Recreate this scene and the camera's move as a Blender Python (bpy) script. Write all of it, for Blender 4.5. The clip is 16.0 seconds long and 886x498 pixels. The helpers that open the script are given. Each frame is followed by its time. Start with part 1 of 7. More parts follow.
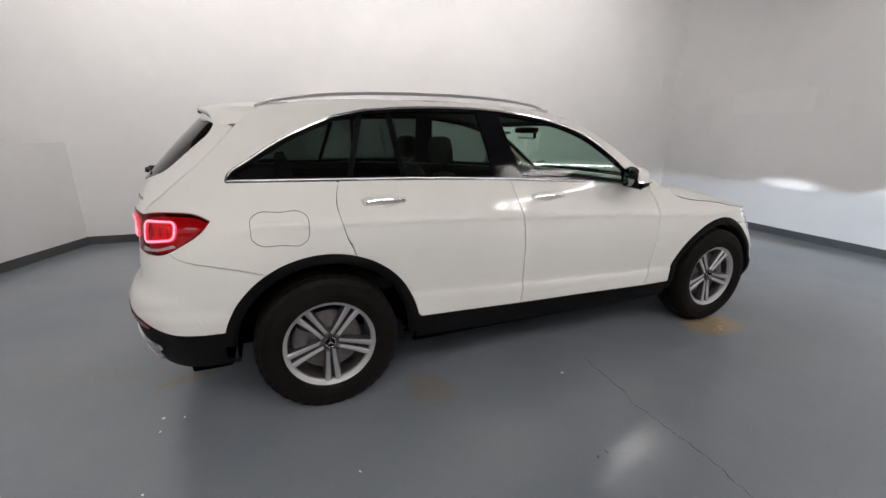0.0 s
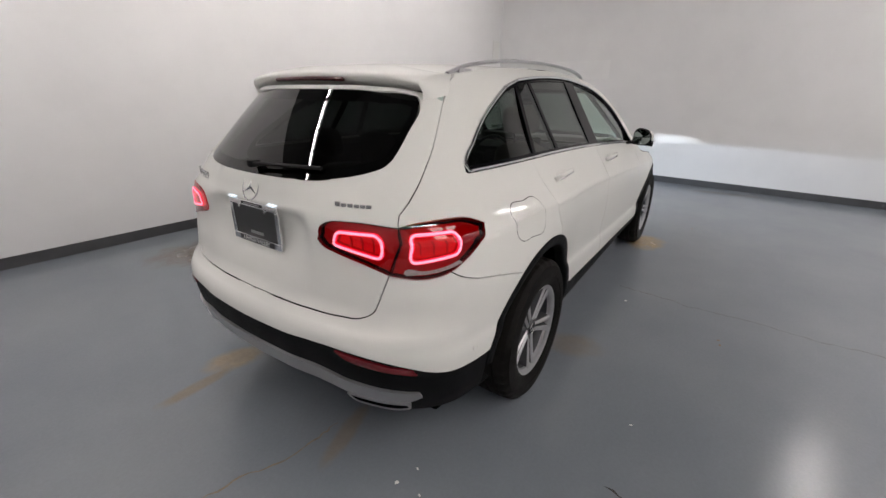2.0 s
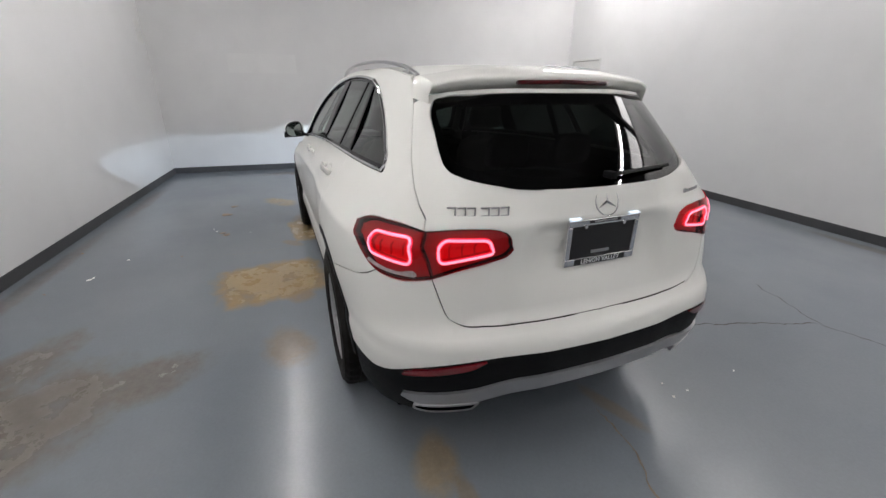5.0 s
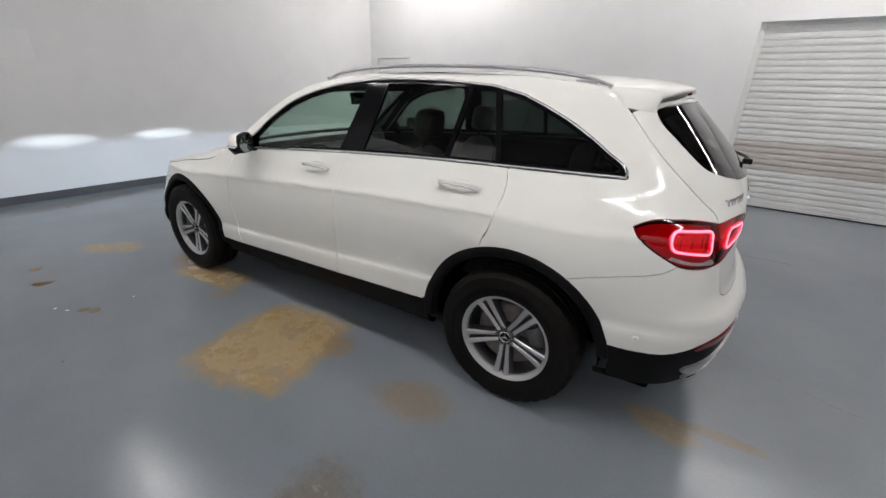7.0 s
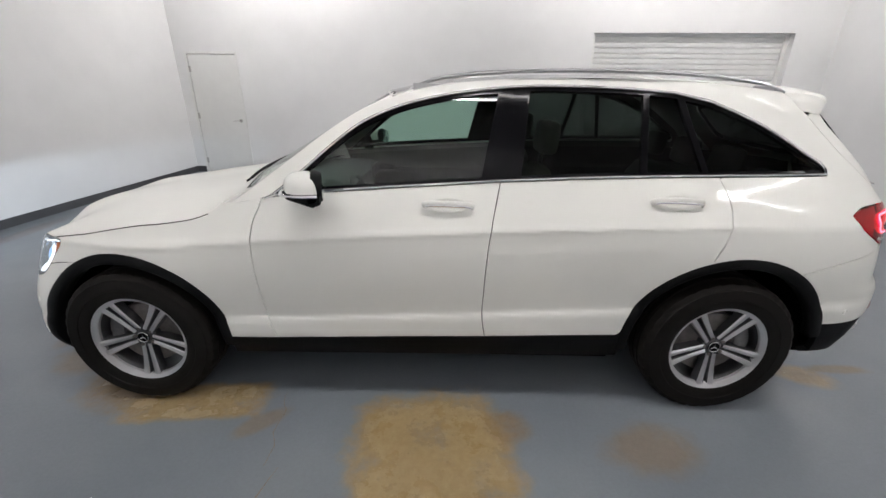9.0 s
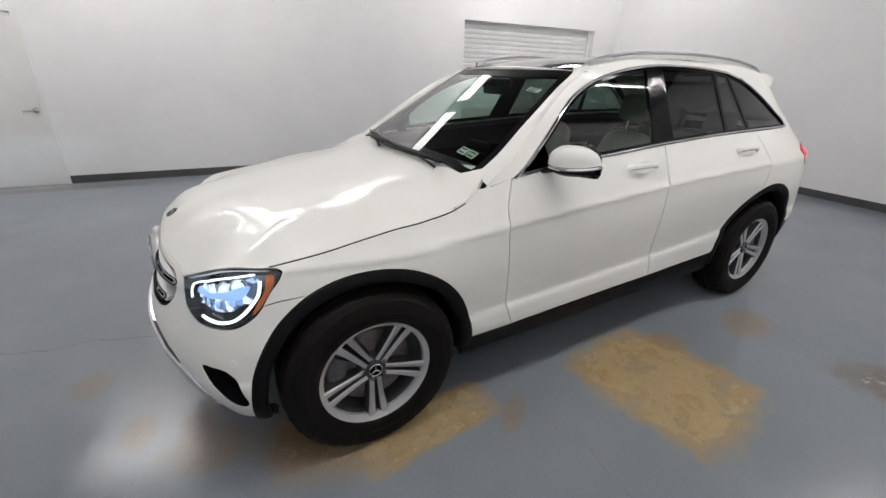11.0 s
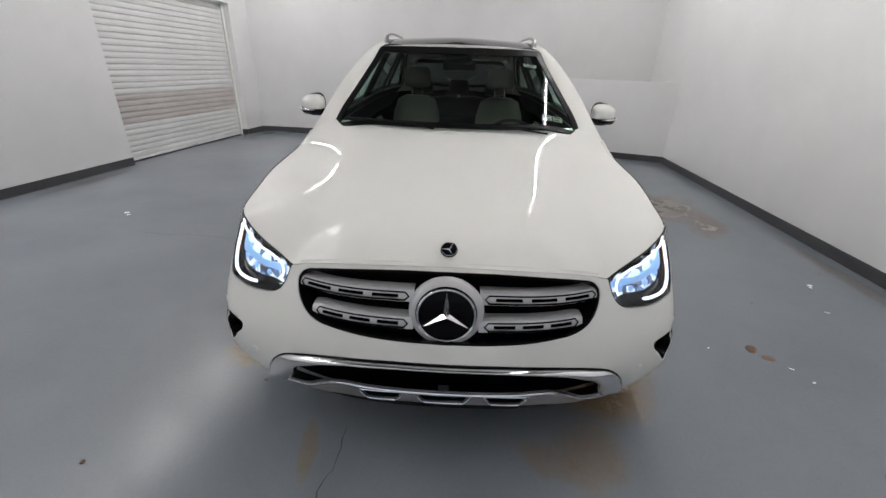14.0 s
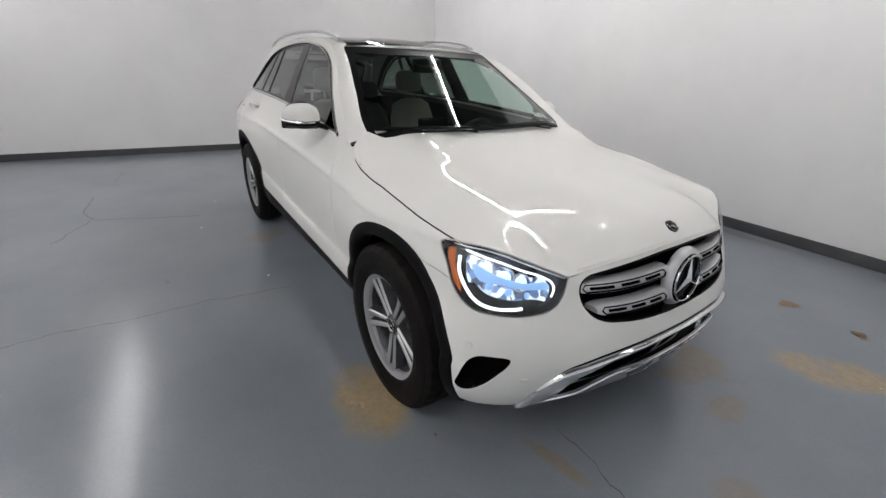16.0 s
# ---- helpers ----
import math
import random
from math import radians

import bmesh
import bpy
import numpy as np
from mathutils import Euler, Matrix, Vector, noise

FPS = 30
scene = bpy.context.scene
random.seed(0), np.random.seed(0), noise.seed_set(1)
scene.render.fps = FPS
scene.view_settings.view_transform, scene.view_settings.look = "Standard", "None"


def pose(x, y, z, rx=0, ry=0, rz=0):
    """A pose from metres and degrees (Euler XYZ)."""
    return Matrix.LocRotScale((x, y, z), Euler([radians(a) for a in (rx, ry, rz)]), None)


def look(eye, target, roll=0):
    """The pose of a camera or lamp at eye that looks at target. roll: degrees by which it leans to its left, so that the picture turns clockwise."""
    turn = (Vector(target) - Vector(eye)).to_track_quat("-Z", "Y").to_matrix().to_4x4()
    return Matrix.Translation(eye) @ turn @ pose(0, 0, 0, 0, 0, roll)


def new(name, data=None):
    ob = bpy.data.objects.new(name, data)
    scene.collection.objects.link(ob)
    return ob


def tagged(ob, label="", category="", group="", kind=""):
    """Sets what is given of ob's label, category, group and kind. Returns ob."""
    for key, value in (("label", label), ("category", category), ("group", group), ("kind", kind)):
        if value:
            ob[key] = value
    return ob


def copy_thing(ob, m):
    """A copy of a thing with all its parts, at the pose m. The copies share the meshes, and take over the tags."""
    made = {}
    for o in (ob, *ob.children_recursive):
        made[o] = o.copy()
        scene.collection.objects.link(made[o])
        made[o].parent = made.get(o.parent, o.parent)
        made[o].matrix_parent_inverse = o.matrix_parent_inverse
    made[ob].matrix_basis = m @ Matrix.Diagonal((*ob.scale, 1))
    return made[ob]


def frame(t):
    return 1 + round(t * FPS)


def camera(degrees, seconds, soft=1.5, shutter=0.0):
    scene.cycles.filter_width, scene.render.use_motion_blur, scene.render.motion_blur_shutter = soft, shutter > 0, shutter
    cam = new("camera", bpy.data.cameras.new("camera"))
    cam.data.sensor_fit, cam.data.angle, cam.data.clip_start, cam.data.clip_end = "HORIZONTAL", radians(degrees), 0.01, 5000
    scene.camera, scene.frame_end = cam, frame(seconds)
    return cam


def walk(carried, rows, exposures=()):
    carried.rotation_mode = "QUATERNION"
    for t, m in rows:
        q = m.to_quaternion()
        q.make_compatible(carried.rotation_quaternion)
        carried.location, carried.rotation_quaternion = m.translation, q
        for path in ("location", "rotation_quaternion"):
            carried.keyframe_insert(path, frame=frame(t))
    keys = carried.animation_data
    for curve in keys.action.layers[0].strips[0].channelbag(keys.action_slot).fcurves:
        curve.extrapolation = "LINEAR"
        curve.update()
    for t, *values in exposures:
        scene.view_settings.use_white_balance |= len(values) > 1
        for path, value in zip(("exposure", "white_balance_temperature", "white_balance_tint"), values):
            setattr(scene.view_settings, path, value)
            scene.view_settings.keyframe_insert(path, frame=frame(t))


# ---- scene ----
cam = camera(95.1, 16.0)
PATH = [
    (0, (-1.609, -2.874, 1.434), (-0.886, -1.094, 0.878), 0.3),
    (0.5, (-2.057, -2.53, 1.499), (-1.121, -0.883, 0.858), 1.1),
    (1, (-2.481, -2.231, 1.517), (-1.323, -0.758, 0.817), 1.4),
    (1.5, (-2.817, -1.867, 1.5), (-1.459, -0.591, 0.774), 1.0),
    (2, (-3.16, -1.516, 1.49), (-1.625, -0.459, 0.763), 0.5),
    (2.5, (-3.445, -1.189, 1.516), (-1.763, -0.391, 0.783), 0.4),
    (3, (-3.609, -0.721, 1.522), (-1.825, -0.207, 0.779), -0.0),
    (3.5, (-3.717, -0.289, 1.52), (-1.874, -0.066, 0.775), -0.0),
    (4, (-3.634, 0.157, 1.511), (-1.783, 0.068, 0.76), -0.1),
    (4.2, (-3.582, 0.343, 1.517), (-1.741, 0.128, 0.766), -0.0),
    (4.7, (-3.479, 0.806, 1.514), (-1.677, 0.281, 0.761), 0.31),
    (5.2, (-3.337, 1.269, 1.511), (-1.64, 0.45, 0.76), 0.62),
    (5.7, (-3.117, 1.698, 1.513), (-1.579, 0.617, 0.763), 0.93),
    (6.3, (-2.695, 2.119, 1.525), (-1.403, 0.788, 0.775), 1.3),
    (6.5, (-2.517, 2.233, 1.537), (-1.312, 0.823, 0.79), 1.5),
    (7, (-2.078, 2.53, 1.548), (-1.1, 0.957, 0.794), 1.4),
    (7.5, (-1.594, 2.624, 1.536), (-0.844, 0.928, 0.788), 1.1),
    (8, (-1.079, 2.679, 1.542), (-0.573, 0.888, 0.809), 0.7),
    (8.5, (-0.593, 2.69, 1.549), (-0.331, 0.848, 0.814), 0.6),
    (9, (-0.092, 2.602, 1.561), (-0.073, 0.745, 0.817), 0.7),
    (9.5, (0.394, 2.575, 1.547), (0.183, 0.735, 0.793), 0.9),
    (10, (0.883, 2.429, 1.515), (0.439, 0.638, 0.746), 1.2),
    (10.2, (1.088, 2.357, 1.528), (0.55, 0.593, 0.755), 1.3),
    (10.7, (1.586, 2.232, 1.506), (0.804, 0.55, 0.718), 1.47),
    (11.2, (2.06, 2.119, 1.473), (1.03, 0.574, 0.668), 1.63),
    (11.8, (2.541, 1.896, 1.431), (1.24, 0.586, 0.607), 1.83),
    (12.3, (2.82, 1.552, 1.406), (1.342, 0.495, 0.569), 2.0),
    (12.5, (2.893, 1.368, 1.402), (1.341, 0.435, 0.552), 2.3),
    (13, (3.112, 0.931, 1.381), (1.43, 0.264, 0.529), 1.8),
    (13.5, (3.217, 0.533, 1.416), (1.455, 0.159, 0.546), 2.0),
    (14, (3.253, 0.012, 1.401), (1.428, -0.037, 0.584), 1.9),
    (14.5, (3.273, -0.418, 1.398), (1.469, -0.17, 0.571), 2.4),
    (15, (3.12, -0.843, 1.374), (1.38, -0.287, 0.56), 2.7),
    (15.5, (2.975, -1.253, 1.377), (1.336, -0.437, 0.573), 2.3),
    (16, (2.789, -1.563, 1.382), (1.279, -0.517, 0.591), 1.8),
]
EXPOSURES = [(0.0, 0.07, 6730, 12), (2.2, 0.05, 6770, 13), (2.9, 0.05, 6480, 9), (3.6, 0.09, 6500, 10), (6.5, 0.05, 6500, 10), (8.0, 0.10, 6540, 10), (10.0, 0.18, 6540, 10), (12.5, 0.16, 6500, 10), (13.5, 0.07, 6480, 10), (16.0, 0.11, 6450, 10)]
walk(cam, [(t, look(eye, target, roll)) for t, eye, target, roll in PATH], EXPOSURES)

# ---------------------------------------------------------------- light
world = bpy.data.worlds.new("world")
scene.world = world
world.use_nodes = True
world.node_tree.nodes["Background"].inputs[0].default_value = (0.6, 0.62, 0.65, 1)
world.node_tree.nodes["Background"].inputs[1].default_value = 0.05
TUBE_POWER = 128.0      # emission of the ceiling tubes
PANEL_POWER = 6.5      # emission of the added fill panels in the ceiling
BEAM_POWER = 70.0     # each headlight beam, in watts


# ---------------------------------------------------------------- materials
def nodes_of(name):
    m = bpy.data.materials.new(name)
    m.use_nodes = True
    nt = m.node_tree
    return m, nt, nt.nodes["Principled BSDF"], nt.nodes["Material Output"]


def add(nt, kind, **sets):
    n = nt.nodes.new(kind)
    for k, v in sets.items():
        n.inputs[k].default_value = v
    return n


def noise_tex(nt, scale, detail=4.0, rough=0.55, coord=None):
    n = add(nt, "ShaderNodeTexNoise", Scale=scale, Detail=detail, Roughness=rough)
    if coord is None:
        coord = nt.nodes.new("ShaderNodeTexCoord").outputs["Object"]
    nt.links.new(coord, n.inputs["Vector"])
    return n


def ramp(nt, value, stops):
    r = nt.nodes.new("ShaderNodeValToRGB")
    el = r.color_ramp.elements
    while len(el) < len(stops):
        el.new(0.5)
    for e, (p, c) in zip(el, stops):
        e.position, e.color = p, (*c, 1) if len(c) == 3 else c
    nt.links.new(value, r.inputs[0])
    return r


def grey(v):
    return (v, v, v)


def simple(name, colour, rough=0.5, metal=0.0, coat=0.0, vary=0.06, scale=9.0, bump=0.0, bump_scale=300.0, spec=0.5):
    """Paint, plastic, metal or cloth with slight unevenness in colour and gloss."""
    m, nt, b, out = nodes_of(name)
    b.inputs["Metallic"].default_value = metal
    b.inputs["Coat Weight"].default_value = coat
    b.inputs["Coat Roughness"].default_value = 0.012
    b.inputs["Specular IOR Level"].default_value = spec
    if spec == 0:
        b.inputs["IOR"].default_value = 1.0
    n = noise_tex(nt, scale)
    lo, hi = [tuple(min(1, c * k) for c in colour) for k in (1 - vary, 1 + vary)]
    c = ramp(nt, n.outputs[0], [(0.3, lo), (0.7, hi)])
    nt.links.new(c.outputs[0], b.inputs["Base Color"])
    r = ramp(nt, n.outputs[0], [(0.3, grey(max(0.02, rough * 0.88))), (0.7, grey(min(1, rough * 1.12)))])
    nt.links.new(r.outputs[0], b.inputs["Roughness"])
    if bump:
        f = noise_tex(nt, bump_scale, 2.0)
        bp = add(nt, "ShaderNodeBump", Strength=bump, Distance=0.002)
        nt.links.new(f.outputs[0], bp.inputs["Height"])
        nt.links.new(bp.outputs[0], b.inputs["Normal"])
    return m


def glow(name, colour, strength):
    m, nt, b, out = nodes_of(name)
    b.inputs["Base Color"].default_value = (*colour, 1)
    b.inputs["Emission Color"].default_value = (*colour, 1)
    b.inputs["Emission Strength"].default_value = strength
    return m


def glass(name, tint, ior=1.5, rough=0.0):
    """A thin pane: tinted see-through with a mirror-like surface by Fresnel."""
    m = bpy.data.materials.new(name)
    m.use_nodes = True
    nt = m.node_tree
    nt.nodes.remove(nt.nodes["Principled BSDF"])
    t = add(nt, "ShaderNodeBsdfTransparent", Color=(*tint, 1))
    g = add(nt, "ShaderNodeBsdfGlossy", Color=(1, 1, 1, 1), Roughness=rough)
    lw = add(nt, "ShaderNodeLayerWeight", Blend=0.5)
    pw = nt.nodes.new("ShaderNodeMath")
    pw.operation = "POWER"
    pw.inputs[1].default_value = 5.0
    nt.links.new(lw.outputs["Facing"], pw.inputs[0])
    f0 = ((ior - 1) / (ior + 1)) ** 2 * 1.5
    f = nt.nodes.new("ShaderNodeMath")
    f.operation = "MULTIPLY_ADD"
    f.inputs[1].default_value = 0.85
    f.inputs[2].default_value = f0
    nt.links.new(pw.outputs[0], f.inputs[0])
    mx = nt.nodes.new("ShaderNodeMixShader")
    nt.links.new(f.outputs[0], mx.inputs[0])
    nt.links.new(t.outputs[0], mx.inputs[1])
    nt.links.new(g.outputs[0], mx.inputs[2])
    nt.links.new(mx.outputs[0], nt.nodes["Material Output"].inputs[0])
    return m


PAINT = simple("white_car_paint", (0.80, 0.80, 0.762), 0.45, coat=0.5, vary=0.01, scale=3, spec=0.06)
PLASTIC = simple("black_grained_plastic", (0.0060, 0.0062, 0.0068), 0.55, vary=0.2, bump=0.2, bump_scale=900, spec=0.1)
GLOSSBLACK = simple("gloss_black_trim", (0.005, 0.005, 0.006), 0.10, spec=0.09)
DARK = simple("dark_cavity", (0.003, 0.003, 0.0035), 0.9, spec=0)
LINER = simple("wheel_liner_felt", (0.003, 0.003, 0.003), 0.95, spec=0)
SILVER = simple("silver_painted_plastic", (0.62, 0.62, 0.63), 0.36, metal=0.35, vary=0.04)
CHROME = simple("chrome", (0.78, 0.78, 0.79), 0.10, metal=1.0, vary=0.03)
GREYCHROME = simple("grey_chrome_lettering", (0.50, 0.50, 0.51), 0.22, metal=1.0, vary=0.03)
SATIN = simple("satin_silver_plastic", (0.44, 0.44, 0.45), 0.34, metal=0.85, vary=0.04)
RIMFACE = simple("machined_alloy", (0.58, 0.58, 0.59), 0.38, metal=0.85, vary=0.05, scale=30)
RIMDARK = simple("dark_grey_alloy", (0.075, 0.077, 0.082), 0.45, metal=0.6, vary=0.15, scale=20)
RUBBER = simple("tyre_rubber", (0.0085, 0.0075, 0.0068), 0.62, vary=0.3, scale=14, bump=0.2, bump_scale=400, spec=0.1)
STEEL = simple("brake_steel", (0.22, 0.20, 0.19), 0.45, metal=0.9, vary=0.25, scale=25)
CAST = simple("cast_metal", (0.16, 0.16, 0.165), 0.6, metal=0.5, vary=0.2, scale=30)
GLASS = glass("window_glass", (0.60, 0.76, 0.69), 1.42)
SCREEN = glass("windscreen_glass", (0.66, 0.76, 0.71), 1.42)
PRIVACY = glass("privacy_glass", (0.165, 0.20, 0.183), 1.40)
REARPRIV = glass("rear_privacy_glass", (0.045, 0.053, 0.051), 1.36)
ROOFGLASS = simple("black_roof_glass", (0.004, 0.004, 0.005), 0.06, spec=0.18)
BORDER = simple("black_printed_border", (0.004, 0.004, 0.0045), 0.4, spec=0.1)
# same hide as the front seats, with the cabin's shade put into the colour
REARHIDE = simple("shade_tinted_leather", (0.03, 0.028, 0.026), 0.6, vary=0.08, scale=12)
PILLARCLOTH = simple("grey_pillar_cloth", (0.10, 0.097, 0.09), 0.95, vary=0.05)
LENS = glass("clear_lens", (0.93, 0.95, 0.97))
REDLENS = glass("red_lens", (0.60, 0.03, 0.045), 1.4)
REDDARK = simple("dark_red_plastic", (0.07, 0.003, 0.006), 0.2, coat=0.5)
REDMID = glow("red_lamp_bed", (0.75, 0.012, 0.06), 0.5)
REDGLOW = glow("red_light_guide", (1.0, 0.30, 0.42), 1.0)
REDHALO = glow("red_light_edge", (0.9, 0.02, 0.10), 1.0)
REDDIM = glow("dim_red_bed", (0.45, 0.006, 0.02), 0.22)
REVERSE = simple("pale_reverse_lens", (0.42, 0.30, 0.30), 0.2, coat=0.5, vary=0.3, scale=120)
REFLECTOR = simple("red_reflector", (0.14, 0.004, 0.008), 0.15, coat=0.8)
AMBER = simple("amber_reflector", (0.70, 0.16, 0.015), 0.2, coat=0.6)
DRL = glow("white_light_guide", (0.90, 0.95, 1.0), 1.8)
LEDLENS = glow("lit_projector_lens", (0.72, 0.87, 1.0), 0.8)
LITBED = glow("lit_reflector", (0.34, 0.58, 0.98), 0.42)


def faceted_reflector():
    """Lit crystal-like facets in a headlamp: bluish white cells between dark blue ones."""
    m, nt, b, out = nodes_of("faceted_reflector")
    co = nt.nodes.new("ShaderNodeTexCoord").outputs["Object"]
    v = add(nt, "ShaderNodeTexVoronoi", Scale=42.0)
    nt.links.new(co, v.inputs["Vector"])
    sp = nt.nodes.new("ShaderNodeSeparateColor")
    nt.links.new(v.outputs["Color"], sp.inputs[0])
    c = ramp(nt, sp.outputs[0], [(0.25, (0.01, 0.02, 0.05)), (0.55, (0.16, 0.30, 0.62)), (0.85, (0.85, 0.95, 1.0))])
    nt.links.new(c.outputs[0], b.inputs["Emission Color"])
    b.inputs["Emission Strength"].default_value = 1.05
    b.inputs["Base Color"].default_value = (0.2, 0.25, 0.33, 1)
    b.inputs["Metallic"].default_value = 0.8
    b.inputs["Roughness"].default_value = 0.15
    return m


FACETS = faceted_reflector()
MIRROR = simple("tinted_mirror_glass", (0.30, 0.34, 0.33), 0.05, metal=1.0, vary=0.02)
LAMPBED = simple("headlamp_bezel", (0.24, 0.26, 0.30), 0.25, metal=0.7, vary=0.15, scale=40)
PLATELAMP = glow("number_plate_lamp", (0.75, 0.88, 1.0), 0.9)
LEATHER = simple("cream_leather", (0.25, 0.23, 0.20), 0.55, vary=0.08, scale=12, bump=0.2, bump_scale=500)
TRIMDARK = simple("dark_interior_plastic", (0.022, 0.022, 0.023), 0.6, vary=0.15, spec=0.25)
HEADLINER = simple("grey_headliner_cloth", (0.17, 0.166, 0.155), 0.95, vary=0.05)
LABEL = simple("white_paper_label", (0.75, 0.76, 0.76), 0.6)
GREENLABEL = simple("pale_green_paper_label", (0.55, 0.62, 0.50), 0.6)
INK = simple("dark_print", (0.03, 0.03, 0.035), 0.6)
PLATEBLACK = simple("black_plate_insert", (0.012, 0.012, 0.013), 0.35)
TRIMWHITE = simple("white_door_enamel", (0.72, 0.72, 0.70), 0.35, vary=0.02, scale=5)
CEILING = simple("dark_grey_ceiling_paint", (0.10, 0.10, 0.103), 0.85, vary=0.2, scale=2.0, spec=0.2)
BASE = simple("charcoal_rubber_baseboard", (0.055, 0.056, 0.06), 0.5, vary=0.15, scale=6)
NICKEL = simple("brushed_nickel", (0.48, 0.47, 0.45), 0.32, metal=1.0)
TUBE = glow("lit_tube", (1.0, 0.968, 0.965), TUBE_POWER)
PANEL = glow("fill_diffuser", (1.0, 0.968, 0.965), PANEL_POWER)
RAILMETAL = simple("satin_grey_rail", (0.45, 0.45, 0.46), 0.33, metal=0.9, vary=0.05)
FIXTURE = simple("white_lamp_housing", (0.75, 0.75, 0.74), 0.5)
DEBRIS = simple("white_paint_chip", (0.7, 0.7, 0.68), 0.7)
LEAF = simple("dry_brown_leaf", (0.16, 0.11, 0.07), 0.8, vary=0.3, scale=60)


def wall_material():
    """White emulsion with roller texture, faint smears and touched-up patches."""
    m, nt, b, out = nodes_of("white_emulsion")
    co = nt.nodes.new("ShaderNodeTexCoord").outputs["Object"]
    big = noise_tex(nt, 0.55, 3, 0.5, co)
    mid = noise_tex(nt, 2.6, 5, 0.6, co)
    c1 = ramp(nt, big.outputs[0], [(0.35, (0.72, 0.72, 0.72)), (0.65, (0.77, 0.77, 0.765))])
    c2 = ramp(nt, mid.outputs[0], [(0.25, grey(0.93)), (0.6, grey(1.0))])
    mx = add(nt, "ShaderNodeMixRGB")
    mx.blend_type = "MULTIPLY"
    mx.inputs[0].default_value = 0.55
    nt.links.new(c1.outputs[0], mx.inputs[1])
    nt.links.new(c2.outputs[0], mx.inputs[2])
    nt.links.new(mx.outputs[0], b.inputs["Base Color"])
    r = ramp(nt, mid.outputs[0], [(0.3, grey(0.42)), (0.7, grey(0.6))])
    nt.links.new(r.outputs[0], b.inputs["Roughness"])
    f = noise_tex(nt, 160, 3, 0.6, co)
    bp = add(nt, "ShaderNodeBump", Strength=0.12, Distance=0.002)
    nt.links.new(f.outputs[0], bp.inputs["Height"])
    nt.links.new(bp.outputs[0], b.inputs["Normal"])
    return m


WALL = wall_material()
PATCHPAINT = simple("fresh_white_emulsion", (0.765, 0.765, 0.76), 0.35, vary=0.02, scale=4)


